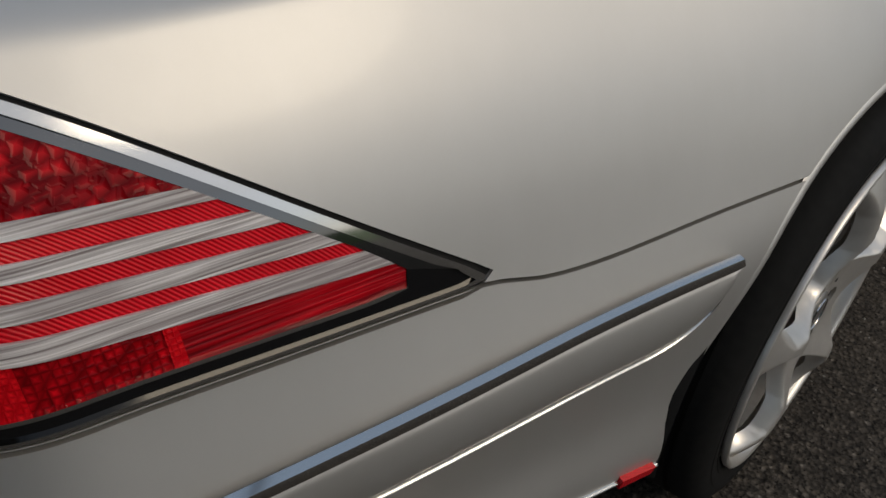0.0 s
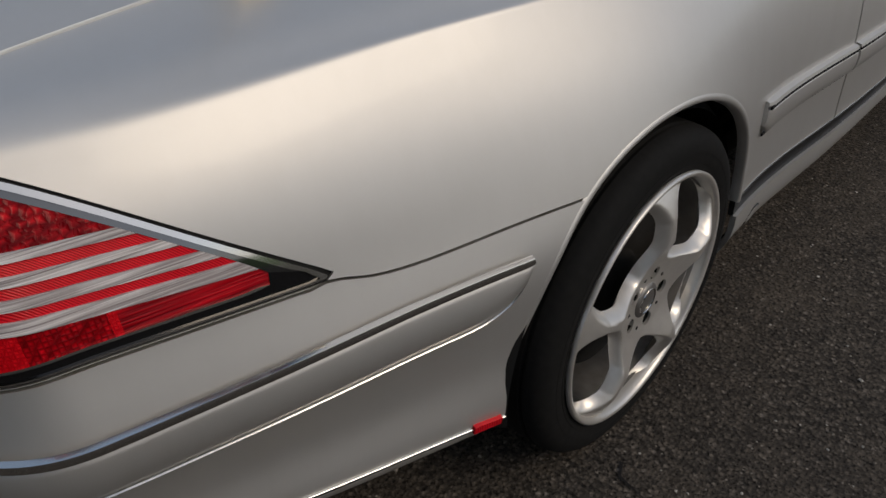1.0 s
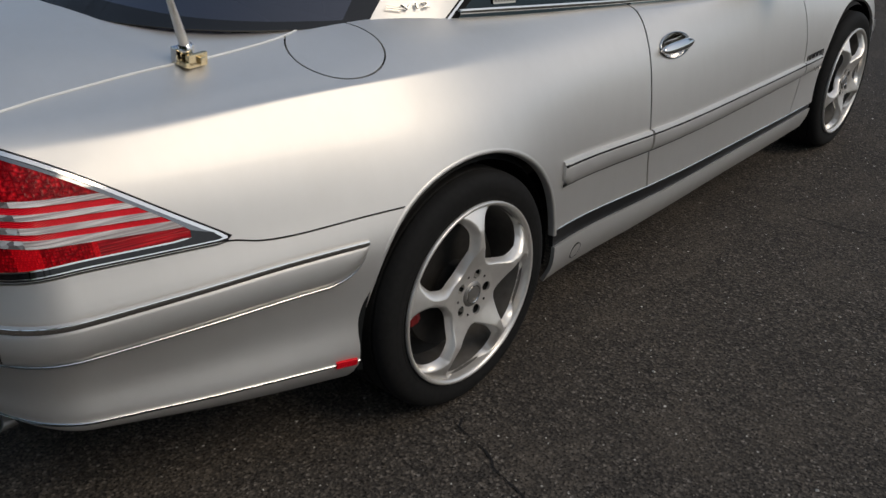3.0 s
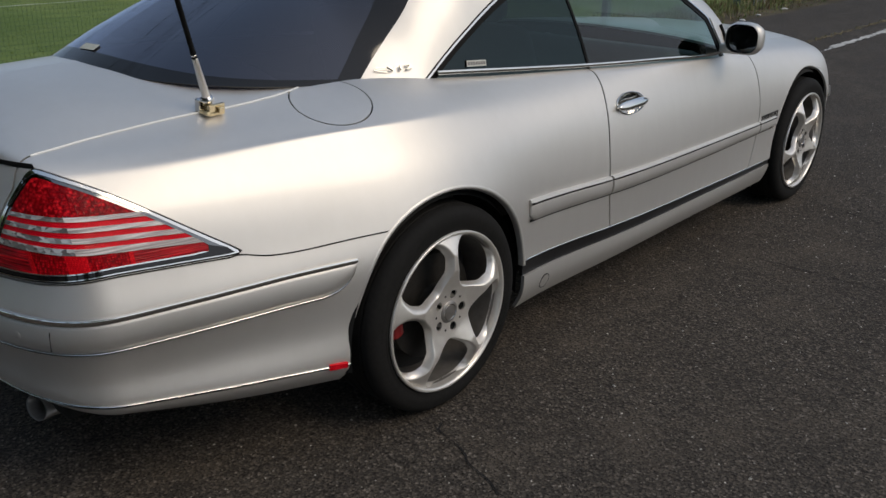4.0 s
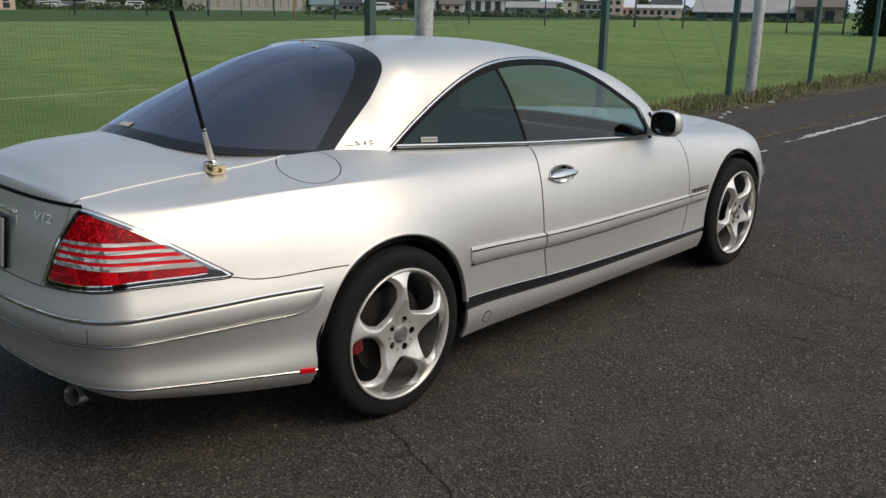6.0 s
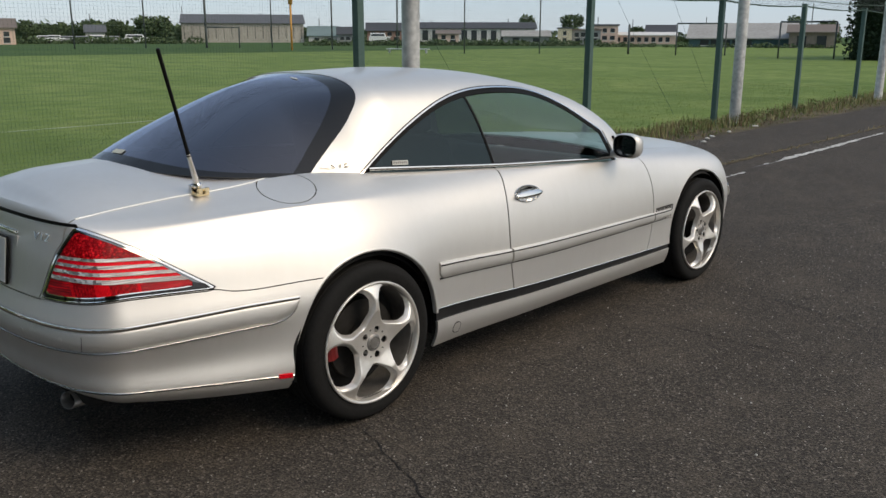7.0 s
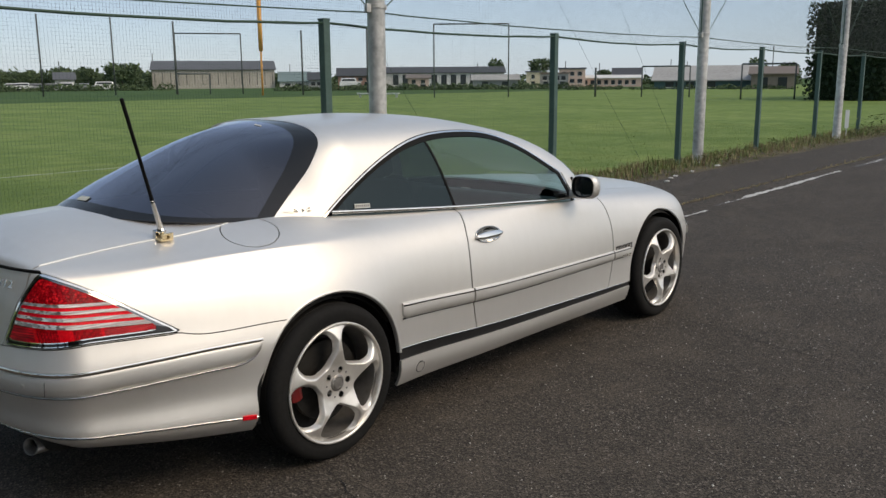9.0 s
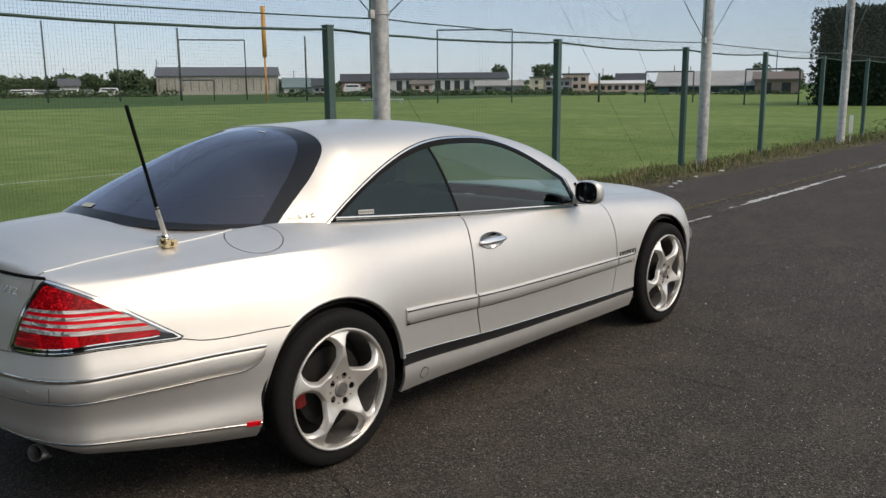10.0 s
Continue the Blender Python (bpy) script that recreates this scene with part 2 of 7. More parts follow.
def blend_lines(lines, v):
    """Cubic B-spline across a list of control lines (each N x 3), at v in 0..1 (N)."""
    lines = [2 * lines[0] - lines[1], *lines, 2 * lines[-1] - lines[-2]]
    pts = np.stack(lines)
    k = len(lines) - 3
    s = np.clip(v, 0, 1) * k
    i = np.clip(np.floor(s).astype(int), 0, k - 1)
    t = (s - i)[:, None]
    n = np.arange(len(v))
    w = ((1 - t) ** 3, 3 * t**3 - 6 * t**2 + 4, -3 * t**3 + 3 * t**2 + 3 * t + 1, t**3)
    return sum(wi * pts[i + j, n] for j, wi in enumerate(w)) / 6


class Skin:
    """A smooth sheet fn(u, v) -> place, cut into panels along curves f(place) = 0."""

    def __init__(self, fn, us, vs):
        self.fn, self.nu, self.nv = fn, len(us), len(vs)
        grid = np.stack(np.meshgrid(us, vs, indexing="ij"), -1).reshape(-1, 2)
        self.uv = [tuple(p) for p in grid]
        self.p = [tuple(p) for p in fn(grid[:, 0], grid[:, 1])]
        self.made = {}
        i = lambda a, b: a * self.nv + b
        self.all = [(i(a, b), i(a + 1, b), i(a + 1, b + 1), i(a, b + 1)) for a in range(self.nu - 1) for b in range(self.nv - 1)]

    def cut(self, polys, f, tag):
        """The polygons where f < 0 and those where f > 0."""
        val = f(np.array(self.p))
        self.fval = list(val)
        inside, outside = [], []
        for poly in polys:
            signs = [self.fval[i] < 0 for i in poly]
            if all(signs):
                inside.append(poly)
            elif not any(signs):
                outside.append(poly)
            else:
                sides = ([], [])
                for a, b in zip(poly, poly[1:] + poly[:1]):
                    sa, sb = self.fval[a] < 0, self.fval[b] < 0
                    sides[0 if sa else 1].append(a)
                    if sa != sb:
                        c = self._between(a, b, f, tag)
                        sides[0].append(c)
                        sides[1].append(c)
                for side, out in zip(sides, (inside, outside)):
                    if len(side) > 2:
                        out.append(tuple(side))
        return inside, outside

    def _between(self, a, b, f, tag):
        key = (tag, min(a, b), max(a, b))
        if key not in self.made:
            lo, hi = np.array(self.uv[a]), np.array(self.uv[b])
            fa, fb = self.fval[a], self.fval[b]
            t = fa / (fa - fb)
            for _ in range(2):
                uv = lo + t * (hi - lo)
                fm = float(f(self.fn(uv[:1], uv[1:]))[0])
                if (fm < 0) == (fa < 0):
                    lo, fa = uv, fm
                else:
                    hi, fb = uv, fm
                t = fa / (fa - fb) if fa != fb else 0.5
            uv = lo + t * (hi - lo)
            self.made[key] = len(self.uv)
            self.uv.append(tuple(uv))
            self.p.append(tuple(self.fn(uv[:1], uv[1:])[0]))
            self.fval.append(0.0)
        return self.made[key]

    def normals(self, uv):
        e = 4e-4
        u, v = uv[:, 0], uv[:, 1]
        du = self.fn(np.clip(u + e, 0, 1), v) - self.fn(np.clip(u - e, 0, 1), v)
        dv = self.fn(u, np.clip(v + e, 0, 1)) - self.fn(u, np.clip(v - e, 0, 1))
        n = np.cross(du, dv)
        return n / np.maximum(np.linalg.norm(n, axis=1), 1e-12)[:, None]

    def mesh(self, name, polys, lip=0.012, lift=0.0, mirror=0, flip=False):
        """A mesh of the polygons, with its edges turned in by lip. mirror: 0 this side, 1 the other side, 2 both in one mesh."""
        used = sorted({i for poly in polys for i in poly})
        new_of = {i: n for n, i in enumerate(used)}
        uv = np.array([self.uv[i] for i in used])
        p, n = np.array([self.p[i] for i in used]), self.normals(uv)
        if flip:
            n = -n
        p = p + n * lift
        faces = [[new_of[i] for i in (reversed(poly) if flip else poly)] for poly in polys]
        count = {}
        for face in faces:
            for a, b in zip(face, face[1:] + face[:1]):
                count[(a, b)] = count.get((a, b), 0) + 1
        verts, norms, out = list(map(tuple, p)), list(map(tuple, n)), [list(f) for f in faces]
        if lip:
            for a, b in count:
                if (b, a) in count or (mirror == 2 and abs(p[a][1]) < 2e-3 and abs(p[b][1]) < 2e-3):
                    continue
                q = [p[b], p[a], p[a] - n[a] * lip, p[b] - n[b] * lip]
                c = np.cross(q[1] - q[0], q[3] - q[0])
                size = np.linalg.norm(c)
                if size < 1e-12:
                    continue
                base = len(verts)
                verts += [tuple(x) for x in q]
                norms += [tuple(c / size)] * 4
                out.append([base, base + 1, base + 2, base + 3])
        sides = {0: (1,), 1: (-1,), 2: (1, -1)}[mirror]
        vs, ns, fs = [], [], []
        for side in sides:
            base = len(vs)
            vs += [(x, y * side, z) for x, y, z in verts]
            ns += [(x, y * side, z) for x, y, z in norms]
            fs += [[base + i for i in (f if side == 1 else reversed(f))] for f in out]
        me = bpy.data.meshes.new(name)
        me.from_pydata(vs, [], fs)
        me.polygons.foreach_set("use_smooth", [True] * len(fs))
        me.update()
        me.normals_split_custom_set_from_vertices(ns)
        return me


def thing(name, label, category, at=None, group="", kind=""):
    ob = new(name)
    ob.empty_display_size = 0.2
    if at is not None:
        ob.matrix_basis = at
    return tagged(ob, label, category, group, kind)


def child(name, me, mat, parent, label=""):
    """A mesh as one part under a thing or part."""
    if mat is not None and not me.materials:
        me.materials.append(mat)
    ob = new(name, me)
    ob.parent = parent
    return tagged(ob, label)


def mesh_of(name, bm, smooth=False):
    me = bpy.data.meshes.new(name)
    bm.normal_update()
    bm.to_mesh(me)
    bm.free()
    if smooth:
        me.polygons.foreach_set("use_smooth", [True] * len(me.polygons))
    return me


def part(name, bm, mat, parent, label="", smooth=False):
    return child(name, mesh_of(name, bm, smooth), mat, parent, label)


def box(bm, size, at=Matrix(), bevel=0.0, taper=1.0):
    """A bevelled box of that size about at; taper narrows its top."""
    made = bmesh.ops.create_cube(bm, size=1.0)["verts"]
    for v in made:
        k = taper if v.co.z > 0 else 1.0
        v.co = Vector((v.co.x * size[0] * k, v.co.y * size[1] * k, v.co.z * size[2]))
    if bevel:
        edges = list({e for v in made for e in v.link_edges})
        r = bmesh.ops.bevel(bm, geom=edges, offset=bevel, segments=2, profile=0.6, affect="EDGES")
        made = list({v for f in r["faces"] for v in f.verts} | {v for v in made if v.is_valid})
    for v in made:
        v.co = at @ v.co
    return bm


def lathe(bm, profile, segments=48, axis="y", at=Matrix(), closed=False):
    """Turns (radius, along) pairs about an axis."""
    rings = []
    for r, a in profile:
        ring = []
        for i in range(segments):
            t = 2 * math.pi * i / segments
            c, s = r * math.cos(t), r * math.sin(t)
            co = {"y": (c, a, s), "z": (c, s, a), "x": (a, c, s)}[axis]
            ring.append(bm.verts.new(at @ Vector(co)))
        rings.append(ring)
    pairs = list(zip(rings, rings[1:])) + ([(rings[-1], rings[0])] if closed else [])
    for a, b in pairs:
        for i in range(segments):
            j = (i + 1) % segments
            bm.faces.new((a[i], a[j], b[j], b[i]))
    return rings


def tube(bm, points, radius, sides=6, caps=True, flat=None):
    """A round bar along points; radius may be one number or one for each point."""
    pts = [Vector(p) for p in points]
    rad = radius if isinstance(radius, (list, tuple)) else [radius] * len(pts)
    rings = []
    for i, p in enumerate(pts):
        way = (pts[min(i + 1, len(pts) - 1)] - pts[max(i - 1, 0)]).normalized()
        side = way.cross(Vector((0, 0, 1)))
        side = side.normalized() if side.length > 1e-3 else Vector((1, 0, 0))
        up = side.cross(way)
        rings.append([bm.verts.new(p + (side * math.cos(t) + up * math.sin(t)) * rad[i]) for t in (2 * math.pi * k / sides for k in range(sides))])
    for a, b in zip(rings, rings[1:]):
        for k in range(sides):
            j = (k + 1) % sides
            bm.faces.new((a[k], a[j], b[j], b[k]))
    if caps:
        bm.faces.new(reversed(rings[0]))
        bm.faces.new(rings[-1])
    return bm


def strip(name, pts, ups, outs, profile, closed_ends=True):
    """Sweeps a profile of (up, out) pairs along points with their up and out directions."""
    vs, fs, k = [], [], len(profile)
    for p, up, out in zip(pts, ups, outs):
        for a, b in profile:
            vs.append(tuple(p + up * a + out * b))
    for i in range(len(pts) - 1):
        for j in range(k):
            n = (j + 1) % k
            fs.append((i * k + j, i * k + n, (i + 1) * k + n, (i + 1) * k + j))
    if closed_ends:
        fs += [tuple(reversed(range(k))), tuple((len(pts) - 1) * k + j for j in range(k))]
    me = bpy.data.meshes.new(name)
    me.from_pydata(vs, [], fs)
    bm = bmesh.new()
    bm.from_mesh(me)
    bmesh.ops.recalc_face_normals(bm, faces=bm.faces)
    bm.to_mesh(me)
    bm.free()
    me.polygons.foreach_set("use_smooth", [True] * len(fs))
    me.set_sharp_from_angle(angle=radians(50))
    return me


# ---- the car: x forward from the rear axle, right side at -y ----
WHEELBASE, HUB_Z, HUB_Y = 2.885, 0.335, 0.896
REAR_BEND, FRONT_BEND = -0.93, 3.0
half_width = cubic((-1.3, -0.93, -0.70, -0.42, -0.15, 0.0, 0.18, 0.42, 0.9, 1.5, 2.2, 2.6, 2.885, 3.2, 3.5, 3.8),
                   (0.622, 0.722, 0.783, 0.840, 0.900, 0.918, 0.913, 0.894, 0.900, 0.902, 0.893, 0.889, 0.898, 0.897, 0.888, 0.868))
STATIONS = (-1.1, -0.6, -0.1, 0.4, 1.0, 1.8, 2.6, 3.4)


def level(z, inset, rear, front):
    """A control line of the body: heights and insets at the stations, and its rear and front ends."""
    return cubic(STATIONS, z), cubic(STATIONS, inset), rear, front


LEVELS = [
    level((0.312, 0.247, 0.21, 0.20, 0.20, 0.195, 0.19, 0.19), (0.115, 0.055, 0.020, 0.033, 0.038, 0.038, 0.03, 0.05), -1.045, 3.68),
    level((0.345, 0.30, 0.28, 0.27, 0.26, 0.26, 0.27, 0.28), (0.02, -0.012, -0.036, -0.006, 0.0, 0.0, -0.004, 0.02), -1.135, 3.74),
    level((0.42, 0.40, 0.38, 0.36, 0.34, 0.34, 0.36, 0.38), (0.046, 0.030, -0.022, 0.002, 0.010, 0.010, 0.002, 0.014), -1.128, 3.765),
    level((0.50, 0.49, 0.48, 0.47, 0.46, 0.46, 0.46, 0.46), (0.012, 0.010, -0.016, 0.002, 0.004, 0.004, 0.002, 0.004), -1.156, 3.77),
    level((0.585, 0.58, 0.575, 0.56, 0.55, 0.55, 0.55, 0.53), (0.0, 0.0, -0.020, 0.0, 0.0, 0.0, 0.0, 0.002), -1.155, 3.76),
    level((0.66, 0.655, 0.65, 0.65, 0.64, 0.64, 0.63, 0.61), (0.028, 0.034, 0.002, 0.006, 0.008, 0.010, 0.006, 0.010), -1.124, 3.72),
    level((0.74, 0.735, 0.735, 0.735, 0.73, 0.72, 0.70, 0.68), (0.046, 0.058, 0.034, 0.022, 0.024, 0.024, 0.020, 0.026), -1.114, 3.67),
    level((0.82, 0.82, 0.815, 0.81, 0.805, 0.79, 0.768, 0.738), (0.076, 0.094, 0.072, 0.044, 0.046, 0.042, 0.042, 0.052), -1.105, 3.62),
    level((0.875, 0.896, 0.908, 0.872, 0.860, 0.838, 0.805, 0.768), (0.128, 0.149, 0.141, 0.084, 0.078, 0.056, 0.068, 0.085), -1.087, 3.55),
    level((0.895, 0.907, 0.918, 0.905, 0.884, 0.860, 0.830, 0.783), (0.139, 0.158, 0.146, 0.116, 0.096, 0.065, 0.092, 0.122), -1.084, 3.50),
    level((0.912, 0.913, 0.925, 0.930, 0.904, 0.876, 0.844, 0.792), (0.150, 0.176, 0.164, 0.155, 0.116, 0.074, 0.116, 0.160), -1.079, 3.46),
    level((0.929, 0.934, 0.947, 0.952, 0.919, 0.887, 0.853, 0.799), (0.175, 0.222, 0.212, 0.198, 0.136, 0.080, 0.142, 0.212), -1.070, 3.42),
    level((0.940, 0.951, 0.966, 0.970, 0.930, 0.896, 0.860, 0.803), (0.200, 0.285, 0.262, 0.238, 0.156, 0.086, 0.165, 0.270), -1.057, 3.38),
]
crown = monotone((-1.2, -1.06, -0.97, -0.82, -0.6, 0.2, 1.9, 2.4, 3.4), (0.012, 0.030, 0.076, 0.110, 0.114, 0.090, 0.05, 0.055, 0.040))


def contour(lev, u):
    """The line of a level from the middle of the tail (u = 0) round the side to the middle of the nose (u = 1)."""
    z_at, inset_at, rear, front = lev
    u = np.asarray(u, float)
    a = np.clip(u / 0.22, 0, 1) * math.pi / 2
    b = np.clip((1 - u) / 0.15, 0, 1) * math.pi / 2
    s = np.clip((u - 0.22) / 0.63, 0, 1)
    x = REAR_BEND + (FRONT_BEND - REAR_BEND) * s
    x = np.where(u < 0.22, REAR_BEND - (REAR_BEND - rear) * np.abs(np.cos(a)) ** (2 / 2.7), x)
    x = np.where(u > 0.85, FRONT_BEND + (front - FRONT_BEND) * np.abs(np.cos(b)) ** (2 / 2.6), x)
    turn = np.where(u < 0.22, np.abs(np.sin(a)) ** (2 / 2.7), np.where(u > 0.85, np.abs(np.sin(b)) ** (2 / 2.6), 1.0))
    y = -(half_width(x) - inset_at(x)) * turn
    return np.stack([x, y, z_at(x)], -1)


def body(u, v):
    u, v = np.broadcast_arrays(np.asarray(u, float), np.asarray(v, float))
    lines = [contour(lev, u) for lev in LEVELS]
    edge = lines[-1].copy()
    full = np.where(u < 0.22, float(half_width(REAR_BEND) - LEVELS[-1][1](REAR_BEND)), np.maximum(-edge[:, 1], 1e-3))
    full = np.where(u > 0.85, float(half_width(FRONT_BEND) - LEVELS[-1][1](FRONT_BEND)), full)
    tall = np.clip(-edge[:, 1] / full, 0, 1)                # how far out along the tail or nose
    for n, share in enumerate((1.0, 0.85, 0.6, 0.35, 0.15)):
        lines[-1 - n][:, 2] += share * crown(edge[:, 0]) * (1 - tall**2.5)
    for k in (0.80, 0.58, 0.32, 0.0):
        deck = edge.copy()
        deck[:, 1] *= k
        deck[:, 2] += crown(edge[:, 0]) * (1 - (k * tall) ** 2.5)
        lines.append(deck)
    return blend_lines(lines, v)


BELT_Y = monotone((-0.64, -0.625, -0.567, -0.45, -0.3, -0.15, 0.0, 0.12, 0.24, 0.6, 1.0, 1.4, 1.8, 2.05, 2.25, 2.42),
                  (0.02, 0.16, 0.30, 0.415, 0.485, 0.527, 0.560, 0.594, 0.628, 0.682, 0.728, 0.778, 0.822, 0.80, 0.66, 0.25))
BELT_Z = monotone((-0.64, -0.567, -0.45, -0.3, -0.15, 0.0, 0.12, 0.24, 0.6, 1.0, 1.4, 1.8, 2.1, 2.42), (1.052, 1.040, 1.025, 1.010, 0.999, 0.990, 0.984, 0.978, 0.953, 0.925, 0.905, 0.888, 0.885, 0.90))
ROOF_Z = cubic((-0.64, -0.45, -0.3, -0.15, 0.0, 0.3, 0.6, 0.9, 1.2, 1.5, 1.8, 2.1, 2.42), (1.060, 1.164, 1.232, 1.292, 1.342, 1.386, 1.393, 1.400, 1.386, 1.340, 1.264, 1.132, 0.962))
REAR_EDGE = monotone((0.95, 0.996, 1.049, 1.107, 1.175, 1.246, 1.293, 1.34, 1.45), (-0.092, -0.027, 0.048, 0.122, 0.197, 0.262, 0.304, 0.345, 0.44))
SECTION = ((1.0, 0.0), (0.965, 0.22), (0.915, 0.46), (0.855, 0.67), (0.775, 0.83), (0.64, 0.935), (0.42, 0.985), (0.2, 1.0), (0.0, 1.0))


REAR_SECTION = ((1.0, 0.0), (0.935, 0.130), (0.86, 0.268), (0.765, 0.430), (0.65, 0.595), (0.52, 0.745), (0.36, 0.875), (0.18, 0.968), (0.0, 1.0))


def canopy(u, v):
    """The greenhouse: u from the foot of the rear window to the foot of the windscreen, v from the belt to the middle."""
    u, v = np.broadcast_arrays(np.asarray(u, float), np.asarray(v, float))
    x = -0.64 + 3.06 * u
    yb, zb, zc = BELT_Y(x), BELT_Z(x), ROOF_Z(x)
    flat = np.clip((0.42 - x) / 0.42, 0, 1)
    flat = flat * flat * (3 - 2 * flat)          # the rear window is flatter across than the roof
    return blend_lines([np.stack([x, -yb * (a + (c - a) * flat), zb + (zc - zb) * (b + (d - b) * flat)], -1) for (a, b), (c, d) in zip(SECTION, REAR_SECTION)], v)


def on_body(xs, zs):
    """Places, up and outward directions on the side of the body at those x and z (also round the tail, by u)."""
    return frames_of([at_height(side_u(x), z) for x, z in zip(xs, zs)])


def at_height(u, z):
    vs = np.linspace(0, 0.72, 120)
    v = float(np.interp(z, body(np.full(120, u), vs)[:, 2], vs))
    e = 1e-3
    p = body(np.array([u]), np.array([v]))[0]
    dv = body(np.array([u]), np.array([v + e]))[0] - body(np.array([u]), np.array([v - e]))[0]
    du = body(np.array([min(u + e, 1)]), np.array([v]))[0] - body(np.array([max(u - e, 0)]), np.array([v]))[0]
    n = np.cross(du, dv)
    return Vector(p), Vector(dv).normalized(), Vector(n).normalized()


def frames_of(found):
    return [f[0] for f in found], [f[1] for f in found], [f[2] for f in found]


def side_u(x):
    return 0.22 + 0.63 * (x - REAR_BEND) / (FRONT_BEND - REAR_BEND)


# curves that part the panels
LAMP_LOW = cubic((-1.25, -1.1, -1.03, -0.96, -0.88, -0.8, -0.66, -0.5), (0.666, 0.672, 0.678, 0.684, 0.683, 0.680, 0.674, 0.662))
LAMP_UP = cubic((-1.25, -1.10, -1.0, -0.915, -0.842, -0.747, -0.622, -0.5), (1.049, 0.979, 0.928, 0.882, 0.836, 0.769, 0.681, 0.596))
bumper_top = cubic((-0.66, -0.62, -0.585, -0.55, -0.47, -0.34, -0.20, -0.05), (0.675, 0.670, 0.660, 0.654, 0.650, 0.653, 0.654, 0.652))
trunk_seam = monotone((-1.2, -0.99, -0.84, -0.68, -0.57, -0.455, -0.28, -0.20, -0.10), (0.484, 0.476, 0.470, 0.472, 0.479, 0.496, 0.510, 0.50, 0.44))
door_rear = cubic((0.25, 0.36, 0.52, 0.69, 0.77, 0.853, 0.94, 1.0), (0.957, 0.935, 0.902, 0.898, 0.906, 0.927, 0.970, 1.0))
door_front = cubic((0.25, 0.29, 0.386, 0.5, 0.61, 0.75, 0.85, 0.93), (2.17, 2.19, 2.237, 2.256, 2.262, 2.249, 2.215, 2.16))
band_top = cubic((0.3, 0.9, 1.5, 2.4), (0.388, 0.360, 0.338, 0.315))
band_low = cubic((0.3, 0.9, 1.5, 2.4), (0.332, 0.312, 0.298, 0.285))
window_top = cubic((0.15, 0.226, 0.362, 0.542, 0.802, 0.979, 1.205, 1.436, 1.640, 1.75, 1.88, 1.98), (0.955, 1.008, 1.103, 1.201, 1.292, 1.317, 1.318, 1.285, 1.192, 1.125, 1.050, 0.985))
X, Y, Z = (lambda p: p[:, 0]), (lambda p: p[:, 1]), (lambda p: p[:, 2])


def arch_tuck(cx, x, z):
    """How far the bumper's edge stands in from the circle behind the rear wheel."""
    return 0.018 * np.exp(-((z - 0.47) / 0.10) ** 2) * np.clip((cx - x) / 0.1, 0, 1) if cx < 1 else 0.0


def arch(cx, r):
    return lambda p: np.where(Z(p) > HUB_Z + 0.006, np.hypot(X(p) - cx, Z(p) - HUB_Z - 0.006), np.abs(X(p) - cx)) - r + arch_tuck(cx, X(p), Z(p))


def gap(f, width):
    return lambda p: np.abs(f(p)) - width / 2


def handle_hole(p):
    """Below zero inside the opening for the door handle's cup."""
    return np.hypot((X(p) - 1.074) / 0.094, (Z(p) - 0.810) / 0.0385) - 1.0


def lamp_outline(p):
    """Below zero inside the tail lamp's opening."""
    up = (Z(p) - LAMP_UP(X(p))) * 0.83
    low = LAMP_LOW(X(p)) - Z(p)
    inner = Y(p) + 0.410 + (Z(p) - 0.698) * 0.42
    k = 180.0
    top = np.maximum(np.maximum(up, low), inner)
    return top + np.log(np.exp(k * (up - top)) + np.exp(k * (low - top)) + np.exp(k * (inner - top))) / k


